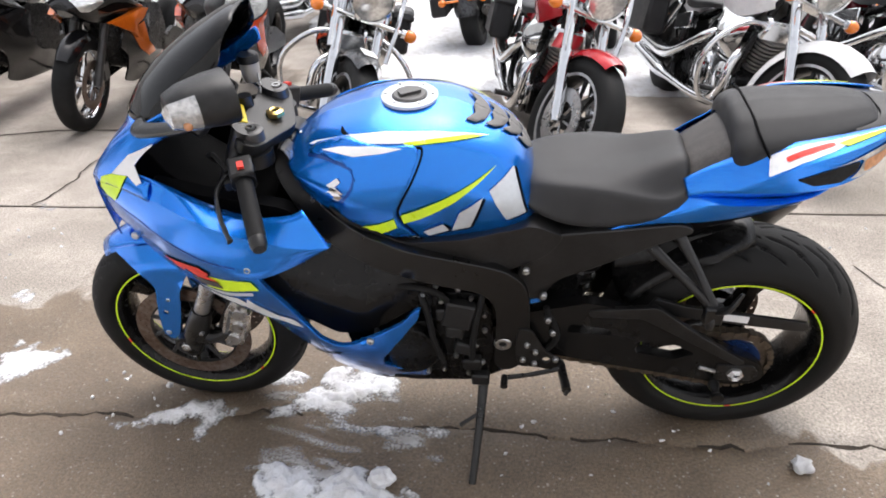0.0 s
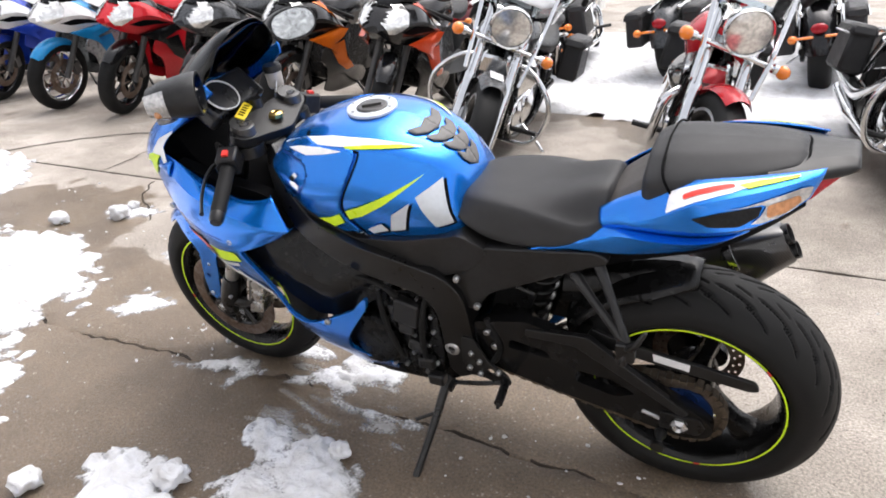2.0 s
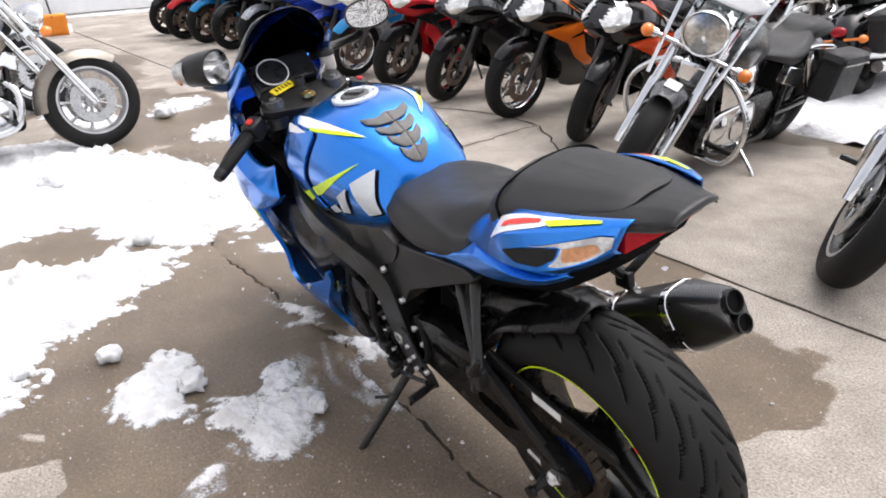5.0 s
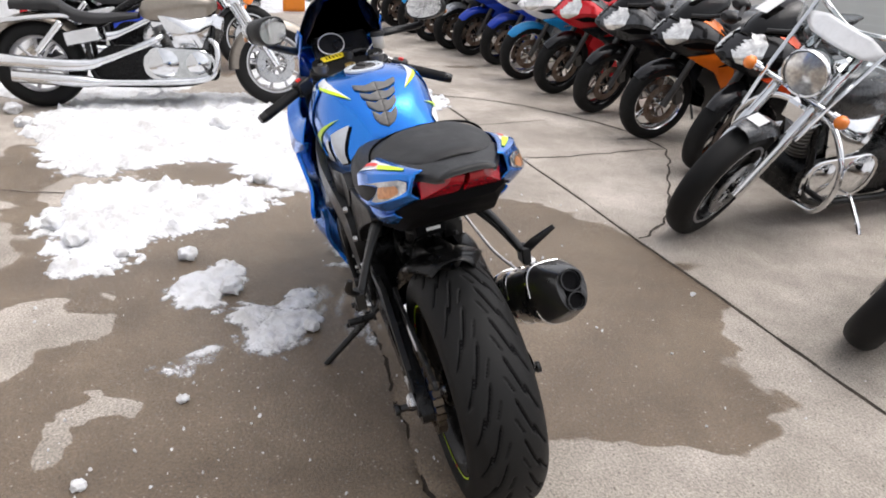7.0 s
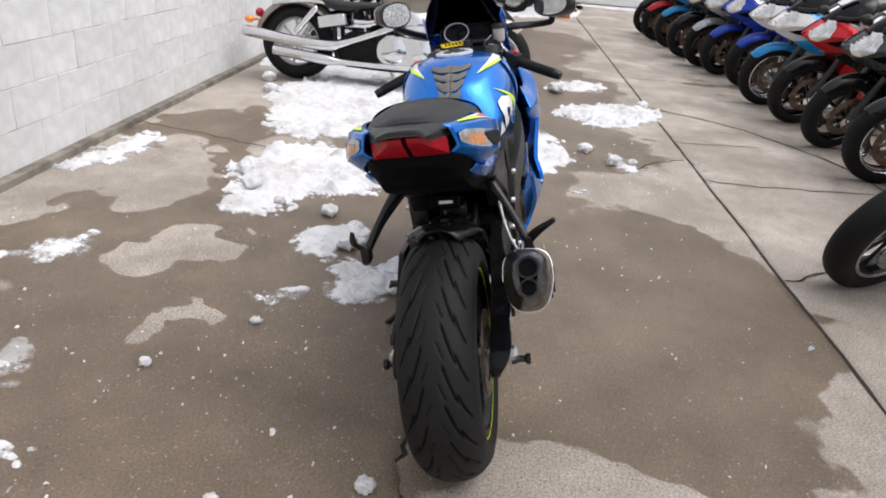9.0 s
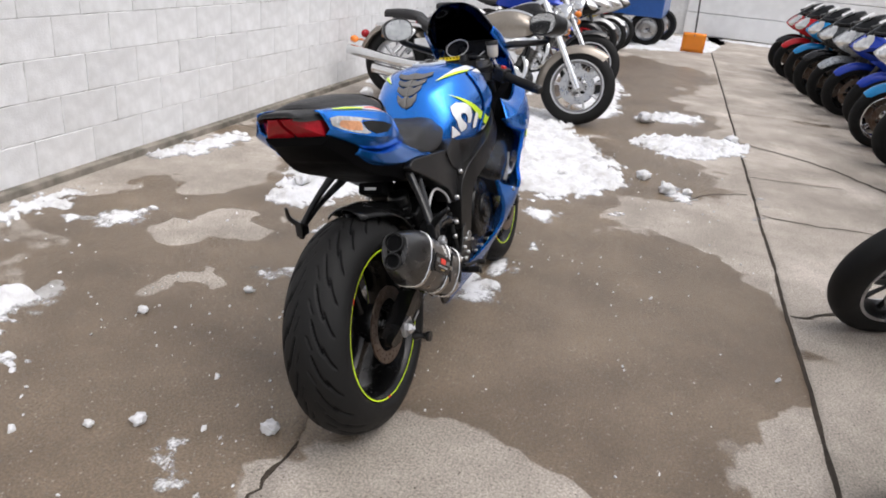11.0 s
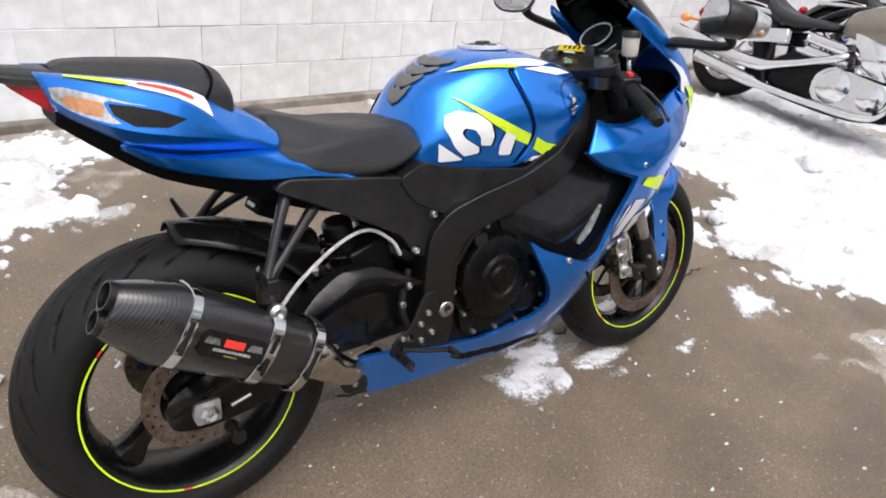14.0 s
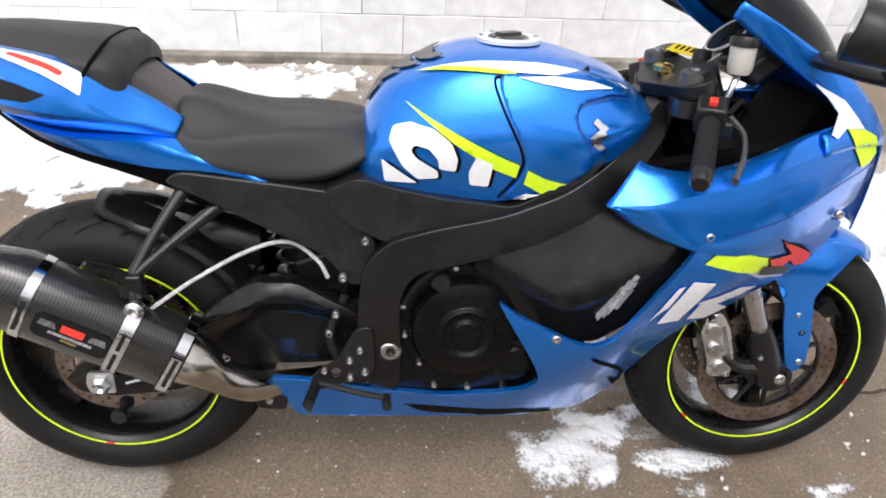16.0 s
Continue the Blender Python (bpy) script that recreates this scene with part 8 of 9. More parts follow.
def cruiser(m, label, body, steer=24, screen=False, bar=False, bags=False, rims=SATIN, fend=None, fx=-1.65, lip=True, tag=False, wide=False, long_fender=False, badge=None):
    g = thing("cruiser_motorcycle", m, label, "motorcycle", "parked cruiser motorcycles")
    fend = fend or body
    R = 0.325
    rake = 31
    d = V(math.sin(radians(rake)), 0, math.cos(radians(rake)))
    hx, hz = fx + 0.66 * d.x / d.z * 0.95 + 0.03, 0.92
    T = turned(hx + 0.05, hz - 0.05, rake, steer)
    key = "c%d%d" % (fx * 100, long_fender)

    def P(t, y, off=0.0):
        return V(fx + d.x * t + off, y, R + d.z * t)

    def fork(bm):
        for s in (-1, 1):
            tube(bm, [P(0.30, s * 0.105), P(0.78, s * 0.105)], 0.024, 14)
            tube(bm, [P(-0.02, s * 0.105), P(0.06, s * 0.105), P(0.33, s * 0.105)], [0.026, 0.03, 0.03], 14)
        for t in (0.55, 0.76):
            c = P(t, 0, 0.02)
            box(bm, (c.x, 0, c.z), (0.06, 0.27, 0.035), (0, rake, 0))
    fk = cached("front_fork", key + "fork", fork, CHROME, g, "chromed front fork")
    fk.matrix_basis = T
    cached("tyre", key + "ft", tyre_build(fx, R, 0.065, 0.10), WORN, fk)
    cached("rim", key + "fr%d" % (rims == ALU), wheel_build(fx, R, 0.228, 0.05, 10 if rims != ALU else 9, 0.011, 1.2), rims, fk, "cast rim")
    cached("rim_lip", key + "fl", lambda bm: [lathe(bm, [(0.218, y - 0.003), (0.231, y - 0.003), (0.231, y + 0.003), (0.218, y + 0.003)], (fx, 0, R), "y", 48) for y in (-0.054, 0.054)], ALU, fk, "bright rim edge")
    cached("brake_disc", key + "fd", disc_build(fx, R, 0.085, 0.15, (-0.075, 0.075)), STEEL, fk)["kind"] = "stuff"
    cached("fender", key + "ff", fender_build(fx, R, 0.35, 0.08, 12 if not long_fender else -8, 112 if not long_fender else 128, 0.05 if not long_fender else 0.075, 0.02), fend, fk, "painted front fender")
    if tag:
        c = V(fx, 0, R) + V(math.cos(radians(92)), 0, math.sin(radians(92))) * 0.362
        cached("price_tag", key + "tag", lambda bm: box(bm, c, (0.10, 0.07, 0.002), (0, -2, 0)), PAPER, fk, "white paper price tag")

    def lampshell(bm):
        c = P(0.66, 0, -0.13)
        lathe(bm, [(0.0001, 0.12), (0.055, 0.11), (0.095, 0.055), (0.108, 0.0), (0.113, -0.018), (0.108, -0.034), (0.1, -0.03)], c, (V(0.98, 0, 0.17), V(0, 1, 0), V(-0.17, 0, 0.98)), 32, closed=False)
    cached("headlamp_shell", key + "ls", lampshell, CHROME, fk, "round chrome headlamp")

    def lens(bm):
        c = P(0.66, 0, -0.13)
        lathe(bm, [(0.0001, -0.04), (0.05, -0.036), (0.101, -0.022)], c, (V(0.98, 0, 0.17), V(0, 1, 0), V(-0.17, 0, 0.98)), 32, closed=False)
    cached("headlamp_glass", key + "lg", lens, LAMP, fk, "clear headlamp glass")

    def sbar(bm):
        c = P(0.54, 0, -0.06)
        tube(bm, [c + V(0, -0.24, 0), c + V(0, 0.24, 0)], 0.012, 10)
        for s in (-1, 1):
            tube(bm, [c + V(0, s * 0.20, 0), c + V(0, s * 0.23, 0)], 0.022, 12)
    cached("signal_bar", key + "sb", sbar, CHROME, fk)
    for s in (-1, 1):
        def sig(bm, s=s):
            c = P(0.54, s * 0.25, -0.07)
            bmesh.ops.create_icosphere(bm, subdivisions=2, radius=0.035, matrix=Matrix.LocRotScale(c, None, (1.1, 0.95, 0.95)))
        cached("turn_signal", key + "sg%d" % s, sig, ORANGE_LENS, fk, "orange turn signal")

    def hbar(bm):
        c = P(0.80, 0)
        tube(bm, [c + V(0.26, -0.40, 0.06), c + V(0.14, -0.37, 0.13), c + V(0.0, -0.16, 0.10), c + V(-0.01, 0, 0.06), c + V(0.0, 0.16, 0.10), c + V(0.14, 0.37, 0.13), c + V(0.26, 0.40, 0.06)], 0.0135, 10)
    cached("handlebar", key + "hb", hbar, CHROME, fk, "wide chrome handlebar")

    for s in (-1, 1):
        def grip(bm, s=s):
            c = P(0.80, 0)
            tube(bm, [c + V(0.27, s * 0.402, 0.055), c + V(0.15, s * 0.375, 0.128)], 0.018, 10)

        def mirr(bm, s=s):
            c = P(0.80, 0)
            tube(bm, [c + V(0.12, s * 0.36, 0.13), c + V(0.08, s * 0.42, 0.24)], 0.006, 6)
            bmesh.ops.create_icosphere(bm, subdivisions=2, radius=0.06, matrix=Matrix.LocRotScale(c + V(0.08, s * 0.44, 0.27), None, (0.3, 1.1, 0.8)))
        cached("grip", key + "gr%d" % s, grip, RUBBER, fk)
        cached("mirror", key + "mi%d" % s, mirr, CHROME, fk, "chrome mirror")
    if screen:
        def sc(bm):
            rows = []
            for u in np.linspace(0, 1, 9):
                c = P(0.72 + 0.46 * u, 0, -0.10 - 0.02 * u)
                w = 0.24 + 0.06 * math.sin(u * 2.6)
                rows.append([V(c.x + 0.16 * f * f, w * f, c.z) for f in np.linspace(-1, 1, 11)])
            loft(bm, rows)
        thicken(cached("windshield", key + "ws", sc, CLEAR_SCREEN, fk, "tall clear windshield", sharp=80), 0.004)

        def badge_b(bm):
            rows = []
            for u in np.linspace(0, 1, 7):
                c = P(0.80 + 0.10 * u, 0, -0.108)
                w = 0.2 * math.sin(0.7 + u * 1.9)
                rows.append([V(c.x + 0.1 * (w * f / 0.3) ** 2 - 0.006, w * f, c.z) for f in np.linspace(-1, 1, 9)])
            loft(bm, rows)
        if badge:
            thicken(cached("shield_badge", key + "wb", badge_b, badge, fk, "white oval on the windshield"), 0.003)

        def struts(bm):
            for s in (-1, 1):
                tube(bm, [P(0.36, s * 0.15, -0.05), P(0.6, s * 0.17, -0.09), P(1.05, s * 0.21, -0.08)], 0.013, 8, flat=0.6)
        cached("shield_strut", key + "wt", struts, CHROME, fk)

    # body
    def tubes(bm):
        tube(bm, [(hx + 0.05, 0, 0.86), (-0.75, 0, 0.80), (-0.45, 0, 0.62), (-0.2, 0, 0.55)], 0.03, 10)
        for s in (-1, 1):
            tube(bm, [(hx + 0.04, s * 0.03, 0.80), (fx + 0.48, s * 0.11, 0.45), (fx + 0.56, s * 0.13, 0.2), (-0.6, s * 0.14, 0.17), (-0.4, s * 0.14, 0.22), (-0.35, s * 0.12, 0.5)], 0.021, 10)
            tube(bm, [(-0.4, s * 0.13, 0.3), (0, s * 0.13, 0.315)], 0.028, 10)
    cached("frame", key + "fm", tubes, GLOSS_BLACK, g, "black tubular frame")
    tb = fx + 0.42
    TK = [(tb, 0.80, 0.79, 0.05, 0.77, 0.07, 0.74, 0.06), (tb + 0.06, 0.86, 0.84, 0.10, 0.78, 0.15, 0.69, 0.13), (tb + 0.2, 0.89, 0.865, 0.13, 0.775, 0.18, 0.655, 0.15), (tb + 0.36, 0.87, 0.845, 0.12, 0.75, 0.16, 0.645, 0.13), (tb + 0.52, 0.80, 0.785, 0.08, 0.72, 0.11, 0.65, 0.09), (tb + 0.57, 0.75, 0.74, 0.04, 0.72, 0.06, 0.69, 0.05)]
    cached("fuel_tank", key + "tk", lambda bm: loft(bm, [section(*t) for t in [tuple(q) for q in smooth_line(TK, 4)]]), body, g, "painted teardrop tank", sharp=60)
    cached("tank_trim", key + "tt", lambda bm: loft(bm, [section(t[0], t[1] + 0.012, t[1] + 0.008, 0.03, t[1], 0.045, t[1] - 0.01, 0.05) for t in [tuple(q) for q in smooth_line(TK[1:5], 3)]]), CHROME, g, "chrome tank console", sharp=60)

    def motor(bm):
        slab(bm, [(tb + 0.02, 0.2), (tb, 0.36), (tb + 0.1, 0.44), (-0.5, 0.46), (-0.38, 0.36), (-0.4, 0.22), (-0.55, 0.18)], -0.12, 0.12, [], 0.04)
    en = cached("engine", key + "en", motor, ENGINE, g, "dark crankcase of a V-twin engine", 0.006)
    for k, (a, x) in enumerate(((-24, tb + 0.14), (24, tb + 0.32))):
        up = V(math.sin(radians(a)), 0, math.cos(radians(a)))

        def cyl(bm, x=x, up=up):
            pr = [(0.0001, 0.0)]
            for q in range(10):
                pr += [(0.082, 0.02 + 0.022 * q), (0.094, 0.022 + 0.022 * q), (0.094, 0.032 + 0.022 * q), (0.082, 0.034 + 0.022 * q)]
            lathe(bm, pr + [(0.0001, 0.25)], V(x, 0, 0.40), (up, up.cross(V(0, 1, 0)), V(0, 1, 0)), 24, closed=False)
        cached("cylinder", key + "cy%d" % k, cyl, FINS, en, "finned cylinder")

        def rocker(bm, x=x, up=up, a=a):
            box(bm, V(x, 0, 0.42) + up * 0.26, (0.18, 0.2, 0.1), (0, a, 0), 0.72)
        cached("rocker_cover", key + "rc%d" % k, rocker, CHROME, en, "chrome rocker cover", 0.012)
    for s in (-1, 1):
        def prim(bm, s=s):
            slab(bm, arc_pts((tb + 0.15, 0.32), 0.11, 90, 270, 10) + arc_pts((tb + 0.44, 0.32), 0.13, -90, 90, 10), s * 0.10, s * 0.142)
        cached("primary_cover", key + "pc%d" % s, prim, CHROME, en, "polished engine side cover", 0.012)

        def cov1(bm, s=s):
            lathe(bm, [(0.0001, s * 0.165), (0.05, s * 0.16), (0.085, s * 0.145), (0.09, s * 0.11)], (tb + 0.17, 0, 0.33), "y", 32, closed=False)

        def cov2(bm, s=s):
            lathe(bm, [(0.0001, s * 0.175), (0.06, s * 0.17), (0.11, s * 0.15), (0.118, s * 0.11)], (tb + 0.42, 0, 0.33), "y", 36, closed=False)

        def air(bm, s=s):
            rows = []
            for u in np.linspace(-1, 1, 9):
                rows.append([V(tb + 0.23 + 0.15 * u * (1 + 0.35 * k), s * (0.135 + 0.075 * (1 - u * u) * (1 - k * k)), 0.56 + 0.115 * k) for k in np.linspace(-1, 1, 9)])
            loft(bm, rows)
        cached("cam_cover", key + "c1%d" % s, cov1, CHROME, en, "round chrome cover")
        cached("clutch_cover", key + "c2%d" % s, cov2, CHROME, en, "large round chrome cover")
        cached("air_cover", key + "c3%d" % s, air, CHROME, en, "heart-shaped chrome air cover", 0, 60)

    def pipe1(bm):
        tube(bm, [(tb + 0.08, 0.1, 0.52), (tb + 0.02, 0.17, 0.45), (tb + 0.04, 0.19, 0.28), (tb + 0.2, 0.2, 0.2), (-0.5, 0.2, 0.19), (-0.3, 0.2, 0.2), (0.15, 0.2, 0.24)], [0.024, 0.024, 0.024, 0.024, 0.026, 0.045, 0.045], 14)

    def pipe2(bm):
        tube(bm, [(tb + 0.42, 0.1, 0.55), (tb + 0.46, 0.17, 0.50), (-0.5, 0.2, 0.36), (-0.32, 0.205, 0.315), (0.0, 0.205, 0.33), (0.42, 0.205, 0.375)], [0.024, 0.026, 0.028, 0.045, 0.047, 0.047], 14)
    cached("exhaust_pipe", key + "e1", pipe1, CHROME, g, "long chrome exhaust pipe")
    cached("exhaust_pipe", key + "e2", pipe2, CHROME, g, "long chrome exhaust pipe")
    S1 = [(-0.72, 0.70, 0.69, 0.06, 0.68, 0.08, 0.66, 0.08), (-0.6, 0.70, 0.695, 0.10, 0.67, 0.14, 0.64, 0.13), (-0.45, 0.69, 0.685, 0.13, 0.655, 0.17, 0.61, 0.16), (-0.3, 0.71, 0.705, 0.13, 0.67, 0.165, 0.62, 0.15), (-0.2, 0.76, 0.75, 0.10, 0.72, 0.13, 0.68, 0.12)]
    S2 = [(-0.24, 0.74, 0.73, 0.06, 0.71, 0.09, 0.69, 0.08), (-0.15, 0.79, 0.785, 0.09, 0.75, 0.12, 0.70, 0.11), (0.0, 0.79, 0.785, 0.09, 0.75, 0.12, 0.705, 0.11), (0.14, 0.77, 0.765, 0.07, 0.74, 0.10, 0.70, 0.09)]
    cached("saddle", key + "s1", lambda bm: loft(bm, [section(*t) for t in [tuple(q) for q in smooth_line(S1, 4)]]), SEAT, g, "black saddle", sharp=60)
    cached("pillion", key + "s2", lambda bm: loft(bm, [section(*t) for t in [tuple(q) for q in smooth_line(S2, 4)]]), SEAT, g, "black pillion pad", sharp=60)
    rw = cached("rear_rim", key + "rr%d" % (rims == ALU), wheel_build(0, 0.32, 0.21, 0.06, 9, 0.013, 1.2), rims, g)
    cached("tyre", key + "rt", tyre_build(0, 0.32, 0.085, 0.115), WORN, rw)
    cached("rear_fender", key + "rf", fender_build(0, 0.32, 0.365, 0.115, 2, 138, 0.07, 0.03), body, g, "deep painted rear fender", sharp=60)

    def rail(bm):
        for s in (-1, 1):
            tube(bm, [(-0.28, s * 0.128, 0.66), (-0.1, s * 0.13, 0.66), (0.2, s * 0.125, 0.62)], 0.016, 8, flat=1.5)
            tube(bm, [(-0.2, s * 0.14, 0.62), (-0.02, s * 0.15, 0.40)], 0.028, 12)
        box(bm, (-0.33, 0.13, 0.52), (0.24, 0.05, 0.1), (0, 12, 0))
        box(bm, (-0.33, -0.13, 0.52), (0.24, 0.05, 0.1), (0, 12, 0))
    cached("fender_rail", key + "rl", rail, CHROME, g, "chrome rails and shocks", 0.006)
    cached("tail_lamp", key + "tl", lambda bm: bmesh.ops.create_icosphere(bm, subdivisions=2, radius=0.05, matrix=Matrix.LocRotScale((0.36, 0, 0.53), None, (0.7, 1.2, 0.8))), TAIL_RED, g, "red tail lamp")
    for s in (-1, 1):
        cached("rear_signal", key + "rs%d" % s, lambda bm, s=s: (tube(bm, [(0.36, s * 0.04, 0.47), (0.37, s * 0.16, 0.47)], 0.01, 8), bmesh.ops.create_icosphere(bm, subdivisions=2, radius=0.036, matrix=Matrix.LocRotScale((0.38, s * 0.18, 0.47), None, (1.2, 1, 0.9)))), ORANGE_LENS, g, "orange rear signal")
    if bar:
        def crash(bm):
            for s in (-1, 1):
                tube(bm, [(tb + 0.03, s * 0.05, 0.66), (tb - 0.0, s * 0.2, 0.64), (tb - 0.02, s * 0.33, 0.52), (tb - 0.01, s * 0.35, 0.38), (tb + 0.02, s * 0.28, 0.24), (tb + 0.06, s * 0.12, 0.2)], 0.0145, 10)
        cached("crash_bar", key + "cb", crash, CHROME, g, "chrome engine guard")
    if bags:
        for s in (-1, 1):
            def bag(bm, s=s):
                box(bm, (0.1, s * 0.24, 0.50), (0.42, 0.15, 0.28), (0, 4, 0), 0.9)
                box(bm, (0.1, s * 0.245, 0.615), (0.44, 0.165, 0.07), (0, 4, 0), 0.85)
            b = cached("saddlebag", key + "bg%d" % s, bag, SEAT, g, "black leather saddlebag", 0.02)

            def studs(bm, s=s):
                for k in range(14):
                    bmesh.ops.create_icosphere(bm, subdivisions=1, radius=0.007, matrix=Matrix.Translation((-0.08 + 0.028 * k, s * 0.325, 0.60 - 0.002 * k)))
            tagged(cached("studs", key + "bs%d" % s, studs, CHROME, b, "chrome studs"), kind="stuff")
    cached("side_stand", key + "ss", lambda bm: tube(bm, [(-0.75, -0.12, 0.2), (-0.80, -0.28, 0.1), (-0.82, -0.34, 0.045)], 0.012, 8), CHROME, g)
    for s in (-1, 1):
        cached("footpeg", key + "fp%d" % s, lambda bm, s=s: tube(bm, [(tb + 0.1, s * 0.14, 0.27), (tb + 0.08, s * 0.3, 0.28)], 0.016, 8), PLASTIC, g)
    return g


# Sport motorcycles in a row, noses towards the aisle
for x, y, st, turn, lab, body, acc, fnd, rims, low in (
        (-2.52, 2.40, 24, 4, "black sport motorcycle with red-orange flames and a price tag", P_BLACK, P_FLAME, P_BLACK, P_BLACK, P_BLACK),
        (-3.30, 2.47, 4, 2, "black sport motorcycle with orange side panels", P_BLACK, P_ORANGE, P_BLACK, CHROME, P_BLACK),
        (-4.09, 2.47, 20, 0, "all black sport motorcycle with a smoked screen", P_GREY, P_BLACK, P_BLACK, P_BLACK, P_BLACK),
        (-4.92, 2.47, 16, 0, "red and black sport motorcycle", P_RED, P_BLACK, P_BLACK, P_BLACK, P_RED),
        (-5.67, 2.42, 8, 0, "white and cyan sport motorcycle with a cyan fender", P_WHITE, P_CYAN, P_CYAN, CHROME, P_SILVER),
        (-6.61, 2.50, 20, 0, "white and dark blue sport motorcycle", P_WHITE, P_NAVY, P_NAVY, P_BLACK, P_NAVY),
        (-7.32, 2.39, 16, 0, "royal blue sport motorcycle", P_NAVY, P_NAVY, P_NAVY, P_BLACK, P_NAVY),
        (-7.86, 2.30, 14, 0, "silver sport motorcycle with a pale fender", P_SILVER, P_GREY, P_SILVER, P_BLACK, P_GREY),
        (-8.60, 2.22, 14, 0, "black and grey sport motorcycle", P_GREY, P_BLACK, P_BLACK, P_BLACK, P_BLACK),
        (-9.52, 2.19, 14, 0, "cyan and black sport motorcycle", P_CYAN, P_BLACK, P_CYAN, P_BLACK, P_CYAN),
        (-10.3, 2.10, 14, 0, "red sport motorcycle at the far end of the row", P_RED, P_BLACK, P_RED, P_BLACK, P_RED),
        (-11.1, 2.08, 14, 0, "black and red sport motorcycle at the far end", P_RED, P_BLACK, P_BLACK, P_BLACK, P_BLACK)):
    sport_bike(pose(x, y + 1.385, 0, 9, 0, 90 + turn), lab, body, acc, fnd, st, rims, True, low)

# Cruisers in the same row
cruiser(pose(-1.70, 3.32, 0, 13, 0, 97), "black cruiser with a clear windshield and chrome guard", P_GREY, 22, screen=True, bar=True, bags=True, rims=SATIN, tag=True, badge=WHITE)
cruiser(pose(-0.52, 3.34, 0, 12, 0, 95), "cherry red cruiser with white front forks", P_CHERRY, 24, screen=True, rims=SATIN, bags=True)
cruiser(pose(0.50, 3.50, 0, 12, 0, 98), "white cruiser with a long white front fender", P_WHITE, 22, bar=True, rims=SATIN, bags=True, long_fender=True)
cruiser(pose(1.55, 3.60, 0, 11, 0, 96), "maroon and black cruiser with chrome engine", P_MAROON, 22, bar=True, rims=SATIN)
# Cruisers of the second row, tails towards the first
for x, y, a, col, lab, bg in ((-1.9, 4.9, -84, P_BLACK, "black cruiser with studded saddlebags, seen from behind", True), (-0.9, 5.0, -96, P_GREY, "dark grey cruiser in the second row", True), (0.25, 4.9, -90, P_BLACK, "black cruiser with leather bags in the snow", True),
                              (1.35, 5.0, -80, P_SILVER, "silver and black cruiser in the second row", True), (2.5, 4.9, -90, P_BLACK, "black cruiser at the end of the second row", False), (-2.9, 5.2, -95, P_MAROON, "maroon cruiser in the second row", False)):
    cruiser(pose(x, y, 0, 9, 0, a), lab, col, 15, bags=bg, rims=SATIN)
# The silver-taupe cruiser by the block wall
cruiser(pose(-4.62, -1.92, 0, 7, 0, -91), "taupe silver cruiser with chrome pipes, parked by the wall", P_TAUPE, 6, rims=ALU, fx=-1.72, long_fender=True)
# Motorcycles along the wall behind it
for x, y, st, lab, body, acc, fnd, rims in ((-7.6, -0.95, 6, "blue sport motorcycle beside the wall", P_NAVY, P_WHITE, P_NAVY, P_NAVY), (-8.5, -0.8, 6, "red-wheeled black sport motorcycle beside the wall", P_BLACK, P_NAVY, P_BLACK, P_RED), (-9.3, -0.72, 6, "white sport motorcycle with yellow trim beside the wall", P_WHITE, TAG_YELLOW, P_WHITE, P_BLACK),
                                         (-10.2, -0.68, 6, "white and silver sport motorcycle beside the wall", P_WHITE, P_RED, P_WHITE, P_SILVER), (-11.2, -0.66, 6, "grey sport motorcycle beside the wall", P_GREY, P_SILVER, P_GREY, P_SILVER)):
    sport_bike(pose(x, y - 1.385, 0, 8, 0, -90), lab, body, acc, fnd, st, rims, False, body)
cruiser(pose(-6.2, -2.0, 0, 8, 0, -90), "black touring cruiser behind the taupe one", P_BLACK, 10, rims=SATIN)


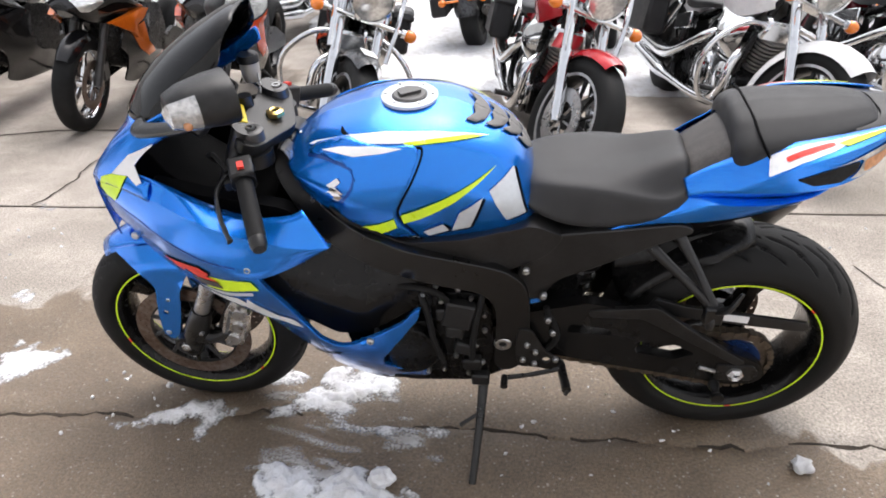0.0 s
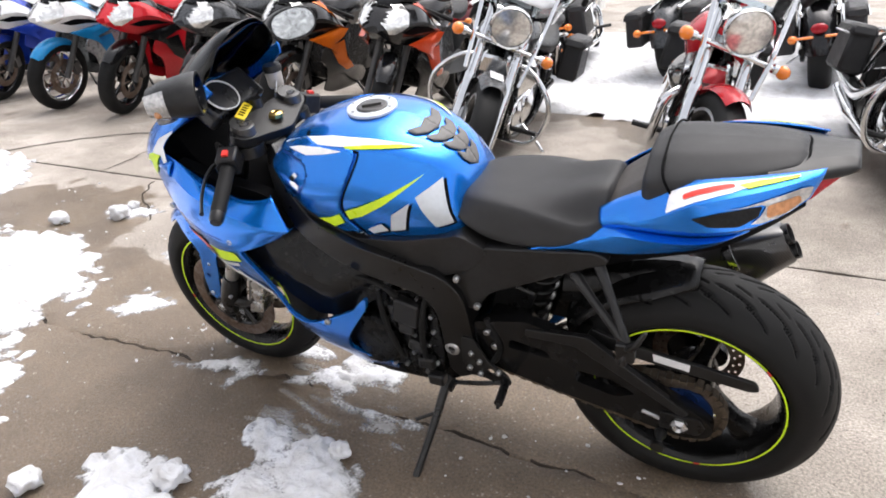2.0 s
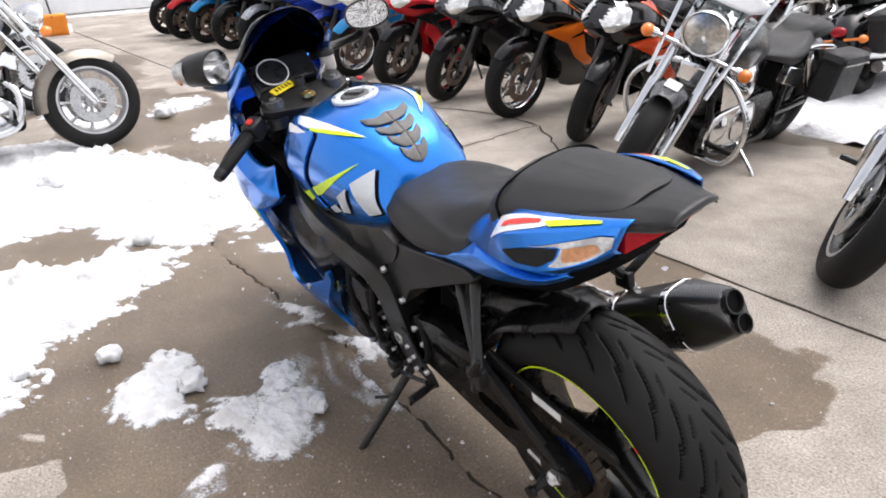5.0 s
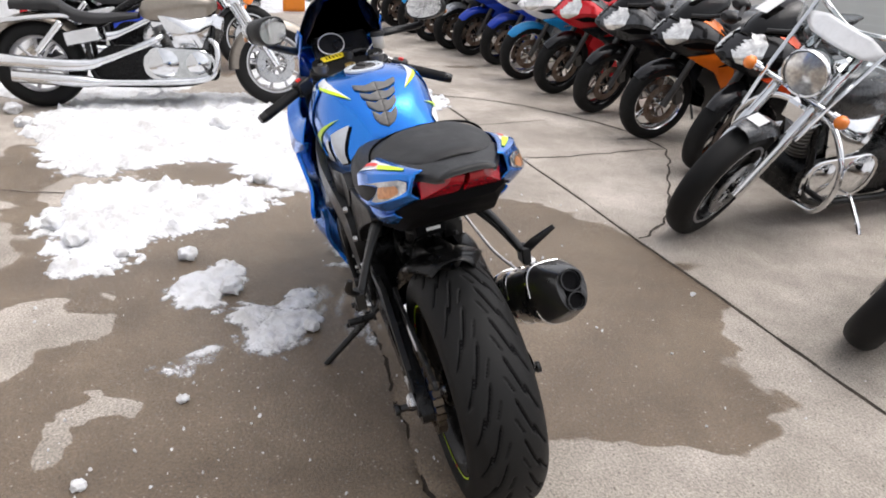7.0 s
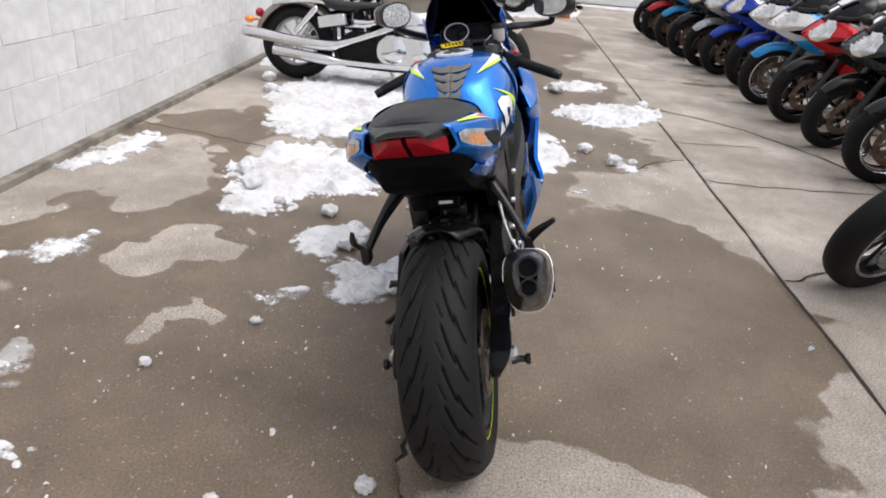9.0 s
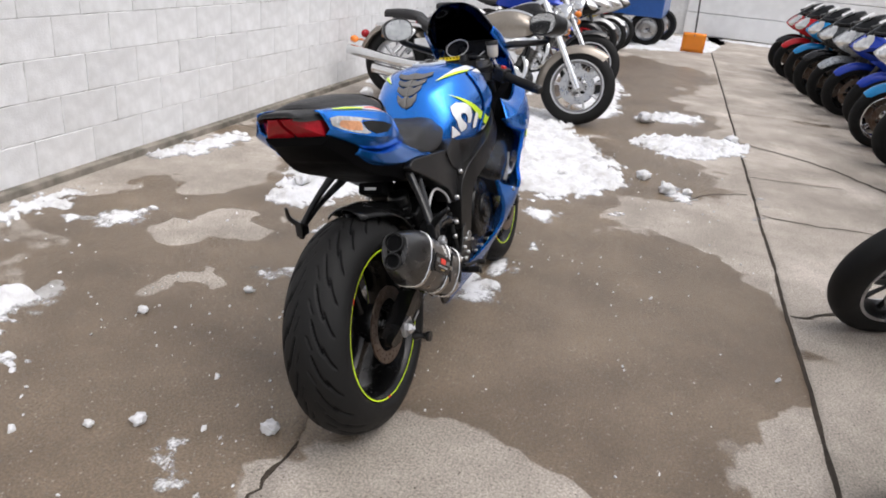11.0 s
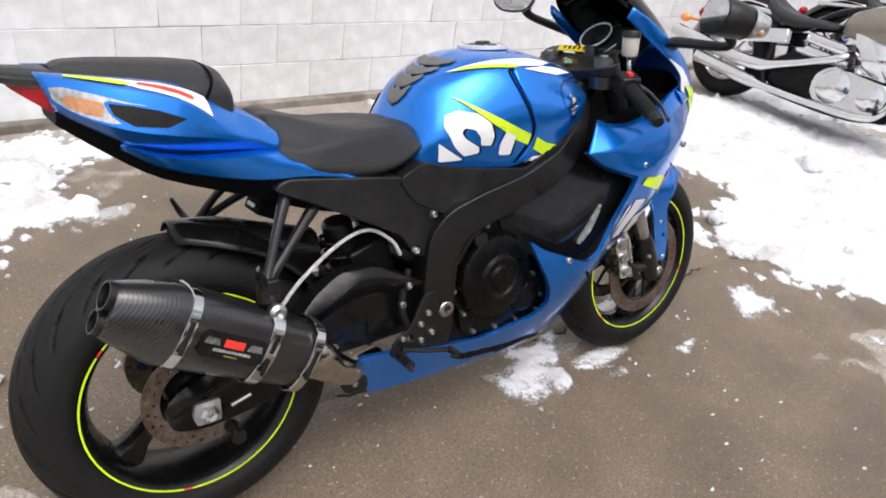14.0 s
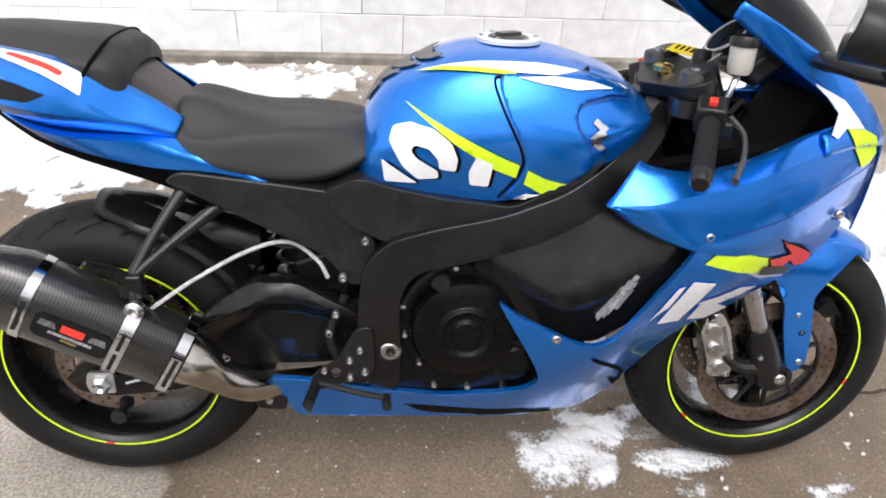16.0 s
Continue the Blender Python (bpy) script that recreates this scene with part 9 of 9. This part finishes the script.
# The blue trailer and the snow shovel by the garage
def trailer():
    g = thing("trailer", pose(-13.3, -1.0, 0, 0, 0, 0), "blue and grey box trailer with twin axles", "trailer")
    navy = material("blue_trailer_paint", (0.02, 0.10, 0.36), rough=0.35, vary=0.08, coat=0.3)
    bm = bmn()
    box(bm, (0, 0, 0.72), (2.3, 2.0, 0.36))
    body = part("box_body", bm, navy, g, "blue trailer side", bevel=0.02)
    bm = bmn()
    lathe(bm, [(0.0001, 0.0), (0.1, 0.0), (0.1, 0.008), (0.0001, 0.008)], (1.15, 0.1, 0.72), "x", 24, closed=False)
    part("round_badge", bm, WHITE, body, "round pale badge")
    bm = bmn()
    box(bm, (0, 0, 0.96), (2.4, 2.08, 0.12))
    part("deck", bm, P_GREY, g, "dark grey deck edge", bevel=0.02)
    bm = bmn()
    box(bm, (-0.2, 0, 1.5), (1.8, 1.9, 0.95))
    part("cover", bm, P_SILVER, g, "grey box cover", bevel=0.05)
    for x, y in ((0.85, 0.75), (0.85, 0.05), (-0.6, 0.9)):
        bm = bmn()
        lathe(bm, [(0.2, -0.09), (0.29, -0.1), (0.32, -0.06), (0.32, 0.06), (0.29, 0.1), (0.2, 0.09)], (x, y, 0.32), "x", 36)
        w = part("wheel", bm, RUBBER, g, "trailer wheel")
        bm = bmn()
        lathe(bm, [(0.02, 0.05), (0.1, 0.07), (0.17, 0.05), (0.205, 0.088), (0.205, 0.0)], (x, y, 0.32), "x", 30, closed=False)
        part("hub", bm, STEEL, w)


trailer()

sh = thing("snow_shovel", pose(-12.3, 0.62, 0.0, 0, 0, 0), "orange snow shovel leaning on the trailer", "shovel")
bm = bmn()
rows = [[V(0.10 * math.sin(u) * 0.3 - 0.0, -0.2 + 0.4 * k / 6, 0.02 + 0.34 * u / 1.2 + 0.0) for k in range(7)] for u in np.linspace(0, 1.2, 6)]
loft(bm, rows)
thicken(part("blade", bm, paint("orange_plastic", (0.8, 0.25, 0.02)), sh, "orange plastic blade"), 0.006)
bm = bmn()
tube(bm, [(0.02, 0, 0.3), (-0.1, -0.04, 0.9), (-0.2, -0.08, 1.4)], 0.015, 8)
part("handle", bm, GREY_CARBON, sh)


# ---- the blocks of the wall ----
def build_blocks():
    bm = bmn()
    block_bm(bm)
    me = bpy.data.meshes.new("block")
    bmesh.ops.recalc_face_normals(bm, faces=bm.faces)
    bm.to_mesh(me)
    bm.free()
    me.materials.append(BLOCK)
    rest = bmn()
    rnd = random.Random(3)
    for k in range(15):
        z = 0.135 + 0.2 * k
        for i in range(-46, 11):
            x = i * 0.4 + (0.2 if k % 2 else 0.0)
            m = pose(x, -0.026 + rnd.uniform(-0.0015, 0.0015), z, rnd.uniform(-0.25, 0.25), 0, rnd.uniform(-0.25, 0.25))
            if k < 9 and -8.2 < x < 3.0:
                ob = new("block", me)
                ob.parent = WALL
                ob.matrix_basis = m
            else:
                block_bm(rest, m)
    tagged(part("far_blocks", rest, BLOCK, WALL), kind="stuff")


build_blocks()
